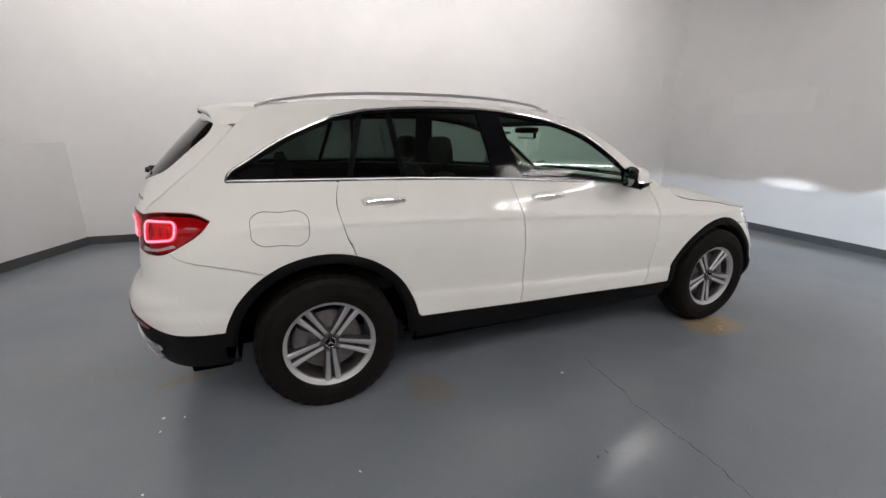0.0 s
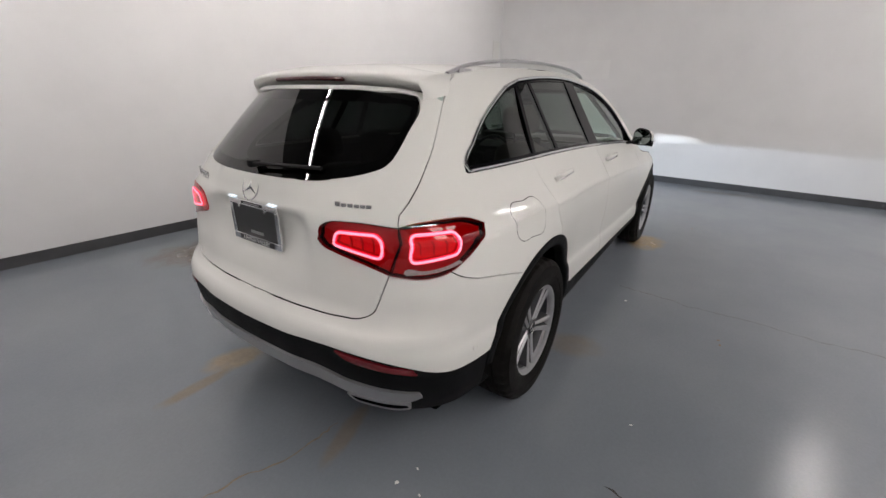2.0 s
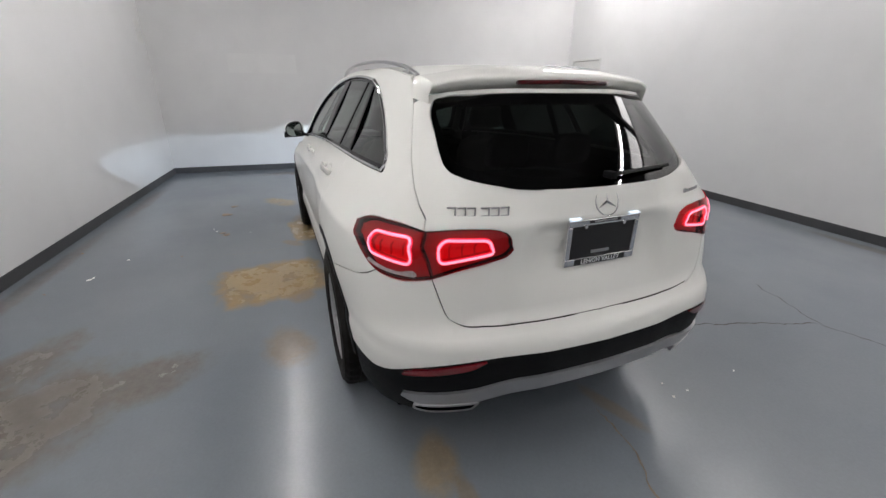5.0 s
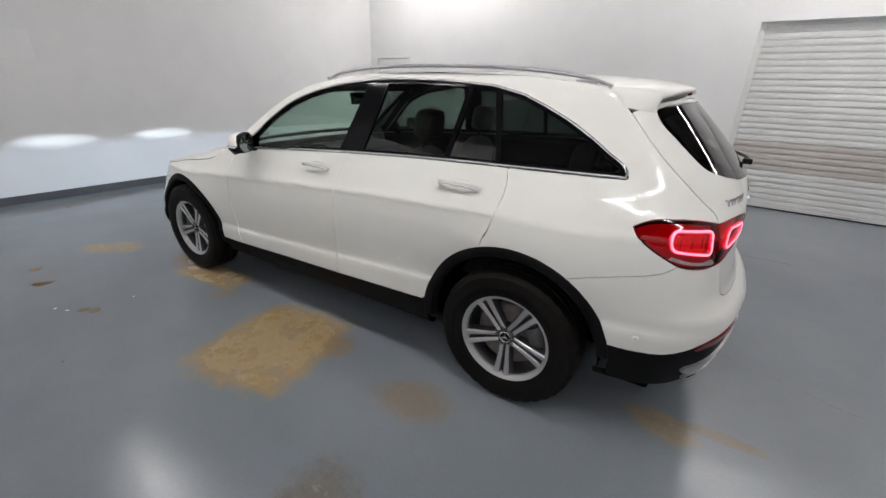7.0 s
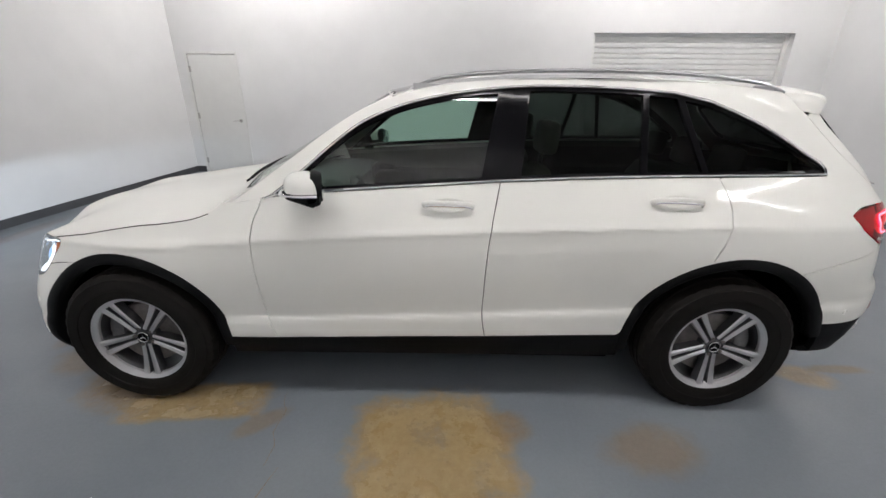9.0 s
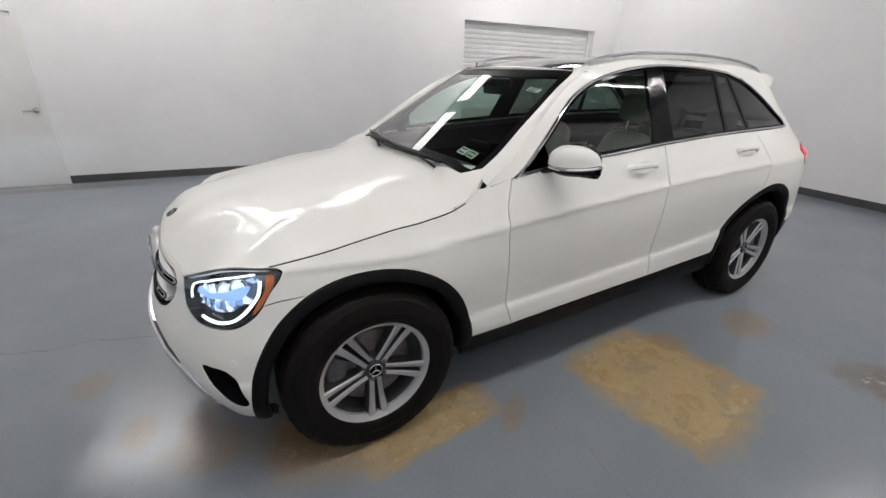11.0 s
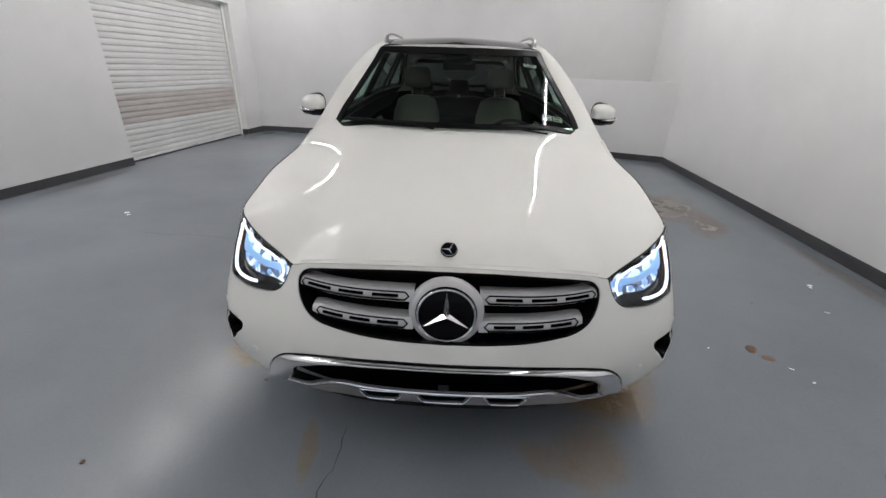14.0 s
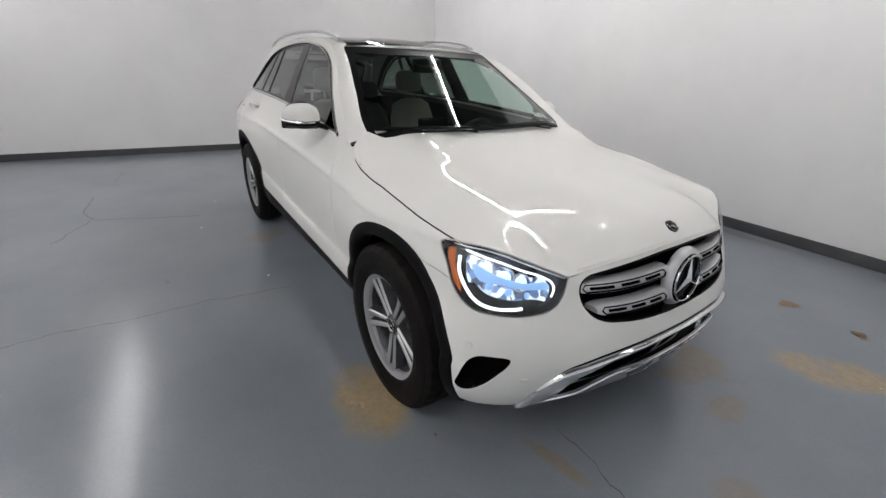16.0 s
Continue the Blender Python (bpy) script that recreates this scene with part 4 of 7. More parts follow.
dlo_top = xz([(-1.138, 1.550), (-.892, 1.567), (-.63, 1.573), (-.399, 1.568), (-.236, 1.553), (-.052, 1.526), (.156, 1.474), (.309, 1.408), (.459, 1.300), (.56, 1.215), (.66, 1.135), (.72, 1.094), (.745, 1.082)])
roof_edge = xz([(.900, 1.055), (.80, 1.125), (.69, 1.205), (.58, 1.285), (.459, 1.372), (.309, 1.463), (.156, 1.522), (-.05, 1.566), (-.4, 1.600), (-.9, 1.606), (-1.4, 1.585), (-1.66, 1.555)])
tg_side = xz([(-1.66, 1.555), (-1.715, 1.52), (-1.785, 1.453), (-1.88, 1.352), (-1.975, 1.262), (-2.06, 1.190), (-2.125, 1.135)]) + sz([(2.552, 1.10), (2.566, 1.064)])
lamp_top_out = sz([(2.566, 1.064), (2.50, 1.075), (2.402, 1.079), (2.32, 1.068), (2.279, 1.044)])
lamp_bot_out = sz([(2.279, 1.044), (2.295, 1.018), (2.329, .981), (2.39, .937), (2.445, .906), (2.54, .890), (2.637, .900)])
lamp_split = sz([(2.637, .900), (2.62, .945), (2.593, 1.00), (2.566, 1.064)])
lamp_top_in = sz([(2.566, 1.064), (2.65, 1.074), (2.74, 1.074), (2.79, 1.068), (2.832, 1.044), (2.852, .995)])
lamp_bot_in = sz([(2.852, .995), (2.84, .972), (2.806, .956), (2.72, .930), (2.637, .900)])
seam_r = sz([(2.135, .787), (2.20, .818), (2.281, .845), (2.36, .866), (2.411, .888), (2.440, .908)])
LB = min(range(len(lamp_bot_out)), key=lambda i: abs(lamp_bot_out[i][0] - u_of(2.440)))


def lamp_sz(s, z):
    """The headlamp's outline: its outer end drawn forward and up."""
    k = min(1, max(0, (s - .36) / .30))
    k = k * k * (3 - 2 * k)
    return s - .032 * k, z + k * (.012 + .012 * (z - .66) / .19)


def lamp_line(pts):
    return sz([lamp_sz(*p) for p in pts])


hood_side = sz([lamp_sz(.687, .850), (.70, .884), (.795, .905), (.862, .926), (.942, .949), (1.009, .968), (1.06, .992), (1.09, 1.024), (1.105, 1.056)])
lamp_f_top = lamp_line([(.313, .775), (.348, .790), (.392, .807), (.49, .836), (.578, .849), (.687, .850)])
lamp_f_out = lamp_line([(.687, .850), (.715, .848), (.735, .838), (.735, .815), (.722, .785), (.703, .736), (.680, .700), (.635, .668), (.564, .660)])
lamp_f_bot = lamp_line([(.564, .660), (.494, .659), (.428, .662), (.373, .671), (.349, .686), (.326, .724), (.313, .775)])
SEAM_Z = .772
sa = math.degrees(math.asin((SEAM_Z - HUBZ) / ARCH_F))
seam_f = sz([lamp_sz(.703, .736), (.71, .764)]) + [(u_at(HUBX + ARCH_F * math.cos(radians(sa)), SEAM_Z), SEAM_Z)]

# body sides: pillars, roof rail and rear quarter in one pressing
QA = 180 - math.degrees(math.asin((.789 - HUBZ) / ARCH_R))
body_side = loop(roof_edge, tg_side[1:], lamp_top_out[1:], lamp_bot_out[:LB], seam_r[::-1], arc(-HUBX, HUBZ, ARCH_R, QA - .5, 71.5), gap_r, belt_q[1:], dlo_rear[1:], dlo_top[1:], xz([(.745, 1.082), (.80, 1.070), (.86, 1.060)])[1:])
both("body_side", body_side, mat=PAINT)
fender = loop(hood_side, [(u_at(.86, 1.062), 1.062)], [(u_of(1.178), 1.082)], gap_f[::-1], [(u_at(.98, .385), .388)], arc(HUBX, HUBZ, ARCH_F, 177.0, sa), seam_f[::-1], lamp_line([(.703, .736), (.722, .785), (.735, .815), (.735, .838), (.715, .848), (.687, .850)]))
both("fender", fender, gap=0.02)
door_f = loop(gap_f, belt_f[1:], gap_b[::-1], xz([(-.285, .414), (.25, .400), (.742, .385)])[1:])
fd = both("front_door", door_f, gap=0.013)
door_r = loop(gap_b, belt_r[1:], gap_r[::-1][1:], arc(-HUBX, HUBZ, ARCH_R, 71.0, 10.0), xz([(-.93, .436), (-.6, .425), (-.285, .414)]))
rd_ = both("rear_door", door_r, gap=0.013)

# chrome surround, black pillars and panes of the side windows
dlo = loop(belt_f, belt_r[1:], belt_q[1:], dlo_rear[1:], dlo_top[1:])


def inner(poly, d):
    """The outline moved inwards by d, with no loops at its tips."""
    p = grown(poly, -d)
    far = dist_to(clean(poly), np.array(p))
    return clean([q for q, r in zip(p, far) if r > d * .93])


dlo_in = inner(dlo, 0.013)
surround = both("window_surround", dlo, [dlo_in], GLOSSBLACK, lift=0.002, depth=0.01, inset=0, label="window surround with a polished chrome strip", gap=0.05)
for i, s in enumerate((1, -1)):
    part("chrome_strip", tube_on(inner(dlo, 0.006), side_pt, 0.003, 0.0068, 0.0068, True, 10, s), CHROME, surround[i], "polished chrome strip", smooth=True)


def quad_xz(pts, step=0.02):
    out = []
    for (x0, z0), (x1, z1) in zip(pts, pts[1:] + pts[:1]):
        k = max(1, int(math.hypot(x1 - x0, z1 - z0) / step))
        out += [(u_at(x0 + (x1 - x0) * i / k, z0 + (z1 - z0) * i / k), z0 + (z1 - z0) * i / k) for i in range(k)]
    return clean(out)


def clip_line(poly, x0, z0, x1, z1, keep_front):
    """The part of an outline (in the side's measures) on one side of a straight line given by x and z."""
    a, b = (u_at(x0, z0), z0), (u_at(x1, z1), z1)
    def val(p):
        v = (b[0] - a[0]) * (p[1] - a[1]) - (b[1] - a[1]) * (p[0] - a[0])
        return v if keep_front else -v
    out = []
    n = len(poly)
    for i in range(n):
        p, q = poly[i], poly[(i + 1) % n]
        vp, vq = val(p), val(q)
        if vp >= 0:
            out.append(p)
        if (vp >= 0) != (vq >= 0):
            t = vp / (vp - vq)
            out.append((p[0] + (q[0] - p[0]) * t, p[1] + (q[1] - p[1]) * t))
    return clean(out)


def even_pane(poly):
    """The side's form over one pane, evened out to a single gentle curve."""
    p = np.array([side_pt(*q) for q in clean(poly, .02)])
    def basis(x, z):
        return np.stack([np.ones_like(x), x, z, x * x, x * z, z * z], -1)
    c = np.linalg.lstsq(basis(p[:, 0], p[:, 2]), p[:, 1], rcond=None)[0]
    def f(u, z):
        q = side_pt(u, z)
        return np.array((q[0], float(basis(np.array(q[0]), np.array(float(z))) @ c), z))
    return f


pane_area = inner(dlo, 0.024)
# lines: a = front of the mirror corner, b..c = centre pillar, d..e = divider, f..g = rear pillar
pane_f = clip_line(clip_line(pane_area, .52, 1.0, .60, 1.4, False), -.225, 1.1, -.335, 1.6, True)
pane_r = clip_line(clip_line(pane_area, -.415, 1.1, -.475, 1.6, False), -.955, 1.1, -1.000, 1.6, True)
pane_v = clip_line(clip_line(pane_area, -.985, 1.1, -1.030, 1.6, False), -1.285, 1.1, -1.128, 1.6, True)
pane_q = clip_line(pane_area, -1.320, 1.1, -1.160, 1.6, False)
both("window_pillar", dlo_in, [pane_f, pane_r, pane_v, pane_q], GLOSSBLACK, lift=-0.003, depth=0.02, inset=0, label="gloss black pillars between the panes", gap=0.05)
for q, mat in ((pane_f, GLASS), (pane_r, PRIVACY), (pane_v, PRIVACY), (pane_q, PRIVACY)):
    both("side_pane", grown(q, 0.004), mat=mat, lift=-0.007, depth=0, inset=0, gap=0.06, f=even_pane(q))

# wheel-arch and sill trims in black plastic


def arch_trim(cx, R, a0, a1, side):
    bm = bmesh.new()
    rows = []
    n = 56
    for i in range(n + 1):
        a = radians(a0 + (a1 - a0) * i / n)
        row = []
        for r, y in ((R + .001, -0.010), (R + .001, 0.002), (R - .006, 0.004), (R - .020, 0.005), (R - .040, 0.003), (R - .050, -0.003), (R - .054, -0.020), (R - .054, -0.075)):
            x, z = cx + r * math.cos(a), HUBZ + r * math.sin(a)
            p = side_pt(u_at(x, max(z, .16)), max(z, .16))
            row.append(bm.verts.new((x, side * (p[1] + y), z)))
        rows.append(row)
    for a, b in zip(rows, rows[1:]):
        for j in range(len(a) - 1):
            bm.faces.new((a[j], a[j + 1], b[j + 1], b[j]))
    return bm


for s in (1, -1):
    part("wheel_arch_trim", arch_trim(HUBX, ARCH_F, -12, 186, s), PLASTIC, car, smooth=True, angle=60)
    part("wheel_arch_trim", arch_trim(-HUBX, ARCH_R, -3, 171, s), PLASTIC, car, smooth=True, angle=60)
sill = loop(xz([(.99, .39), (.742, .385), (.25, .400), (-.285, .414), (-.6, .425), (-.945, .438)]), xz([(-.96, .30), (-.5, .285), (0, .275), (.5, .265), (1.0, .258)]))
both("sill_trim", sill, mat=PLASTIC, lift=0.004, depth=0.05, label="black plastic sill trim")
both("sill_flank", loop(xz([(-1.02, .30), (0, .275), (1.05, .258)]), xz([(1.05, .20), (0, .20), (-1.02, .20)])), mat=PLASTIC, lift=-0.05, depth=0.02)

# wheel wells, floor pan and an inner lining that shows dark through the gaps


def well(cx, R, side):
    bm = bmesh.new()
    rows = []
    for i in range(25):
        a = radians(-4 + (192 if cx < 0 else 190) * i / 24)
        x, z = cx + R * math.cos(a), HUBZ + R * math.sin(a)
        edge = min(.86, side_pt(u_at(x, max(z, .16)), max(z, .16))[1] - .05)
        rows.append([bm.verts.new((x, side * y, z)) for y in (edge, .50)])
    for a, b in zip(rows, rows[1:]):
        bm.faces.new((a[0], a[1], b[1], b[0]))
    bm.faces.new([r[1] for r in rows])
    return bm


for s in (1, -1):
    for cx, R in ((HUBX, .42), (-HUBX, .44)):
        part("wheel_well", well(cx, R, s), LINER, car)
part("floor_pan", box(-.95, .96, -.80, .80, .235, .26, .01), LINER, car)
part("floor_pan", box(-2.15, 1.95, -.50, .50, .25, .28, .01), LINER, car)
part("rear_undertray", box(-2.10, -1.91, -.76, .76, .265, .34, .02), LINER, car)


def lining():
    bm = bmesh.new()
    U = np.linspace(0.02, UMAX - 0.02, 130)
    Z = np.linspace(.30, 1.16, 23)
    vs = {}
    for i, u in enumerate(U):
        for j, z in enumerate(Z):
            p = side_pt(u, z)
            n = normal_at(side_pt, u, z, from_core)
            q = p - n * 0.05
            vs[i, j] = (q, all(math.hypot(p[0] - cx, z - HUBZ) > .5 for cx in (HUBX, -HUBX)))
    for side in (1, -1):
        made = {k: bm.verts.new((v[0][0], v[0][1] * side, v[0][2])) for k, v in vs.items()}
        for i in range(len(U) - 1):
            for j in range(len(Z) - 1):
                ks = ((i, j), (i + 1, j), (i + 1, j + 1), (i, j + 1))
                if all(vs[k][1] for k in ks) and not (U[i] < u_of(.36) and Z[j] > .36) and not (U[i] < u_of(1.1) and Z[j] > .80) and not (U[i] < u_of(2.0) and Z[j] > 1.0):
                    bm.faces.new([made[k] for k in ks])
    bmesh.ops.delete(bm, geom=[v for v in bm.verts if not v.link_faces], context="VERTS")
    return bm


part("inner_lining", lining(), DARK, car)

# bonnet
hood_front = sz([(0, .829), (.06, .826), (.132, .819), (.207, .806), (.262, .790), (.313, .775)])
hood_line3 = [side_pt(u, z) for u, z in hood_front + lamp_f_top[1:] + hood_side[1:]]
HOOD_C = [(2.112, .842), (2.085, .868), (2.04, .890), (1.95, .916), (1.8, .946), (1.6, .976), (1.4, 1.000), (1.2, 1.031), (1.0, 1.074), (.85, 1.110)]
con = []
for p in hood_line3[::3]:
    con += [tuple(p), (p[0], -p[1], p[2])]
edge_n = len(con)
for x, z in HOOD_C:
    con.append((x, 0, z))
for x, z in HOOD_C[2:]:
    k = (2.1 - x) / 1.2
    for y in (.42,):
        yy = y * (0.72 + 0.28 * k) * 1.05
        e = [p for p in hood_line3 if p[0] <= x]
        ez = e[0][2] if e else z
        dz = (z - ez) * (1 - (1 - (yy / .84) ** 2.6)) * .82
        con += [(x, yy, z - dz), (x, -yy, z - dz)]
hood_plain = thin_plate(con, [1e-6] * edge_n + [1.5e-3] * (len(con) - edge_n))


def hood_f(x, y):
    """The bonnet with its raised middle, bounded by two soft ridges that draw together forwards."""
    p = hood_plain(x, y)
    yr = .27 + .24 * min(1, max(0, (2.05 - x) / 1.1))
    t = min(1, max(0, (yr - abs(y)) / .13 + .5))
    f = min(1, max(0, (2.0 - x) / .35))
    return p + np.array((0, 0, .0025 * t * t * (3 - 2 * t) * f))


left = [(p[0], p[1]) for p in hood_line3]
rear_l = spline([(left[-1][0], left[-1][1]), (.840, .72), (.868, .50), (.902, .25), (.912, 0)], 0.03)
hood_poly = left + rear_l[1:]
hood_poly = hood_poly + [(x, -y) for x, y in hood_poly[::-1]][1:-1]
hood_poly = grown(hood_poly, -0.003)
part("bonnet", sheet("bonnet", hood_poly, [], hood_f, PAINT, upwards, depth=0.02, gap=0.045), None, car)

for i, s in enumerate((1, -1)):
    part("bonnet_side_seal", tube_on(hood_side[1:-5], side_pt, -.0022, .0030, .0030, False, 6, s), DARK, car)
    part("bonnet_corner_seal", tube_on(hood_side[-9:], side_pt, -.012, .012, .012, False, 8, s), PAINT, car, smooth=True)
# windscreen, cowl and roof
WS = [(.905, .735, 1.050), (.80, .715, 1.118), (.58, .655, 1.28), (.309, .580, 1.458), (.156, .545, 1.514),
      (.985, .5, 1.072), (1.035, .25, 1.072), (1.05, 0, 1.072), (.62, .0, 1.300), (.64, .35, 1.285), (.25, 0, 1.540), (.235, .3, 1.534), (.90, .35, 1.125), (.45, .35, 1.405), (.43, 0, 1.420)]
_ws = np.array(WS)
_wb = lambda x, y: np.stack([np.ones_like(x), x, x * x, y * y, x * y * y, y ** 4], -1)
_wc = np.linalg.lstsq(_wb(_ws[:, 0], _ws[:, 1]), _ws[:, 2], rcond=None)[0]


def ws_f(x, y):
    """The windscreen: one even sweep."""
    return np.array((x, y, float(_wb(np.array(float(x)), np.array(float(y))) @ _wc)))


wsl = spline([(.975, 0), (.962, .25), (.918, .5), (.872, .700), (.80, .698), (.58, .640), (.309, .565), (.185, .535), (.235, .30), (.255, 0)], 0.04)
ws_poly = wsl + [(x, -y) for x, y in wsl[::-1]][1:-1]
def screen_in(inset):
    return [(x + .010 * max(0, (x - .72) / .28) + .05 * max(0, (.40 - x) / .2), y) for x, y in grown(ws_poly, -inset)]


glass_poly = screen_in(0.035)
part("windscreen", sheet("windscreen", glass_poly, [], ws_f, SCREEN, upwards, depth=0, gap=0.08), None, car, "clear windscreen glass")
part("windscreen_border", sheet("windscreen_border", ws_poly, [screen_in(0.04)], ws_f, BORDER, upwards, lift=-0.002, depth=0.01, gap=0.08), None, car, "black printed windscreen border")
# painted screen pillars from the glass edge to the body side
wse = [(x, y) for x, y in wsl if y > .50 and x < .885]
for s in (1, -1):
    bm = bmesh.new()
    rows = []
    for u, z in roof_edge:
        p = side_pt(u, z)
        if not .17 < p[0] < .895:
            continue
        ye = float(np.interp(p[0], [q[0] for q in wse[::-1]], [q[1] for q in wse[::-1]]))
        q = ws_f(min(p[0], .88), ye - .004) + np.array((0, 0, .001))
        row = []
        for k, o in ((0, -.002), (.12, .0012), (.5, .005), (.85, .004), (1.0, -.001)):
            c = p + (q - p) * k
            row.append(bm.verts.new((c[0], s * c[1], c[2] + o)))
        rows.append(row)
    for a, b in zip(rows, rows[1:]):
        for j in range(4):
            bm.faces.new((a[j], a[j + 1], b[j + 1], b[j]))
    part("screen_pillar", bm, PAINT, car, smooth=True, angle=60)
cowl = bmesh.new()
for s in (1, -1):
    rows = []
    for (x0, y0), (x1, y1) in zip([(.985, 0), (.975, .25), (.93, .5), (.86, .73)], [(1.07, 0), (1.05, .26), (1.0, .51), (.90, .735)]):
        rows.append([cowl.verts.new(p) for p in ((x0 + .11, y0 * s, 1.000), (x0 + .02, y0 * s, 1.008), (x0 - .04, y0 * s, 1.030), (x0 - .12, y0 * s, 1.035))])
    for a, b in zip(rows, rows[1:]):
        for j in range(3):
            cowl.faces.new((a[j], a[j + 1], b[j + 1], b[j]))
part("cowl", cowl, PLASTIC, car)

roof_side3 = [side_pt(u, z) for u, z in roof_edge if side_pt(u, z)[0] <= .165]
ROOF_C = [(.25, 1.540), (.05, 1.585), (-.2, 1.612), (-.6, 1.632), (-1.0, 1.632), (-1.4, 1.618), (-1.8, 1.592), (-2.03, 1.570)]
con = [q for p in roof_side3[::3] + [roof_side3[-1]] for q in (tuple(p), (p[0], -p[1], p[2]))]
con += [(x, 0, z) for x, z in ROOF_C]
con += [(.235, .3, 1.533), (.235, -.3, 1.533), (-1.80, .555, 1.528), (-1.80, -.555, 1.528), (-1.90, .50, 1.528), (-1.90, -.50, 1.528), (-1.99, .3, 1.553), (-1.99, -.3, 1.553)]
for x, z in ROOF_C[1:7]:
    con += [(x, .33, z - .014), (x, -.33, z - .014)]
roof_f = thin_plate(con)
edge = [(p[0], p[1]) for p in roof_side3]
rl = spline([(.257, 0), (.237, .30), (.19, .53)], 0.04) + edge + spline([(edge[-1][0], edge[-1][1]), (-1.70, .50), (-1.735, .30), (-1.75, 0)], 0.03)[1:]
roof_poly = clean(rl + [(x, -y) for x, y in rl[::-1]][1:-1])
pano = spline([(.235, 0), (.215, .30), (.165, .485), (.10, .500), (-.4, .515), (-.95, .515), (-1.02, .50), (-1.045, .44), (-1.05, 0)], 0.05)
pano = clean(pano + [(x, -y) for x, y in pano[::-1]][1:-1])
part("roof", sheet("roof", grown(roof_poly, -.002), [pano], roof_f, PAINT, upwards, depth=0.02, gap=0.06), None, car)
part("panorama_roof", sheet("panorama_roof", grown(pano, -.003), [], roof_f, ROOFGLASS, upwards, lift=-0.001, depth=0.01, gap=0.08), None, car, "black panorama roof glass")
part("headliner", sheet("headliner", grown(roof_poly, -.03), [], roof_f, HEADLINER, upwards, lift=-0.035, depth=0, gap=0.12), None, car, "grey cloth headliner")

# roof rails on feet
for s in (1, -1):
    ln = spline([(.10, .500, 1.540), (.02, .522, 1.580), (-.15, .533, 1.612), (-.45, .542, 1.632), (-.85, .545, 1.637), (-1.2, .538, 1.627), (-1.45, .528, 1.606), (-1.60, .518, 1.582), (-1.68, .510, 1.555)], 0.04)
    bm = bmesh.new()
    sweep(bm, [(x, y * s, z) for x, y, z in ln], 0.012, 0.009, sides=10)
    rail = part("roof_rail", bm, RAILMETAL, car, "satin aluminium roof rail", smooth=True)
    for x0, x1 in ((.08, -.06), (-1.52, -1.62)):
        xa, xb = max(x0, x1), min(x0, x1)
        bm = bmesh.new()
        za = np.interp((xa + xb) / 2, [p[0] for p in ln][::-1], [p[2] for p in ln][::-1])
        add_box(bm, xb, xa, s * .522 - .008, s * .522 + .008, 1.53, za - .008, .004)
        part("rail_foot", bm, RAILMETAL, rail)


# tail: tailgate, rear window, lamps, bumper
def tv(pts, step=0.02):
    return spline([(UMAX - u_of(s), z) for s, z in pts], step)


def flip(line):
    return [(-a, b) for a, b in line[::-1]]


def v_side(line):
    return [(UMAX - u, z) for u, z in line]


glass_r = tv([(3, 1.186), (2.90, 1.190), (2.80, 1.198), (2.70, 1.212), (2.626, 1.228), (2.575, 1.245), (2.550, 1.265)]) + tv([(2.550, 1.265), (2.526, 1.30), (2.49, 1.36), (2.454, 1.43), (2.465, 1.460), (2.52, 1.477), (2.70, 1.488), (2.85, 1.493), (3, 1.495)])[1:]
glass_poly_r = clean(glass_r + flip(glass_r)[1:-1])
tgl = v_side(tg_side)[8:] + v_side(lamp_split[::-1])[1:] + tv([(2.637, .900), (2.652, .86), (2.672, .80), (2.69, .755), (2.725, .730), (2.79, .721), (2.90, .718), (3, .717)])[1:]
top_l = tv([(3, 1.512), (2.75, 1.508), (2.55, 1.497), (2.42, 1.48)])
tgp = clean(top_l + [p for p in tgl if p[1] < 1.47] )
tail_poly = clean(tgp + flip(tgp)[1:-1])
lamp_in = clean(v_side(lamp_top_in) + v_side(lamp_bot_in)[1:] + v_side(lamp_split)[1:])
tg = part("tailgate", sheet("tailgate", grown(tail_poly, -GAP), [grown(glass_poly_r, .001), lamp_in, [(-a, b) for a, b in lamp_in[::-1]]], tail_pt, PAINT, gap=0.04), None, car)
_rp = np.array([tail_pt(v, z) for v in np.linspace(0, max(a for a, b in glass_r), 14) for z in np.linspace(1.19, 1.49, 8)])
_rb = lambda y, z: np.stack([np.ones_like(y), z, z * z, y * y, y * y * z, y ** 4], -1)
_rc = np.linalg.lstsq(_rb(_rp[:, 1], _rp[:, 2]), _rp[:, 0], rcond=None)[0]


def rear_f(v, z):
    """The rear window: the tail's form, evened out."""
    p = tail_pt(v, z)
    return np.array((float(_rb(np.array(p[1]), np.array(float(z))) @ _rc), p[1], z))


part("rear_window", sheet("rear_window", grown(glass_poly_r, -.0), [], rear_f, REARPRIV, depth=0, lift=-.002, gap=0.07), None, car, "dark tinted rear window")
part("rear_window_border", sheet("rear_window_border", glass_poly_r, [grown(glass_poly_r, -.035)], rear_f, GLOSSBLACK, depth=0.004, lift=-.006, gap=0.07), None, car)

# spoiler lip with the high brake lamp
bm = bmesh.new()
rows = []
SPW = .525


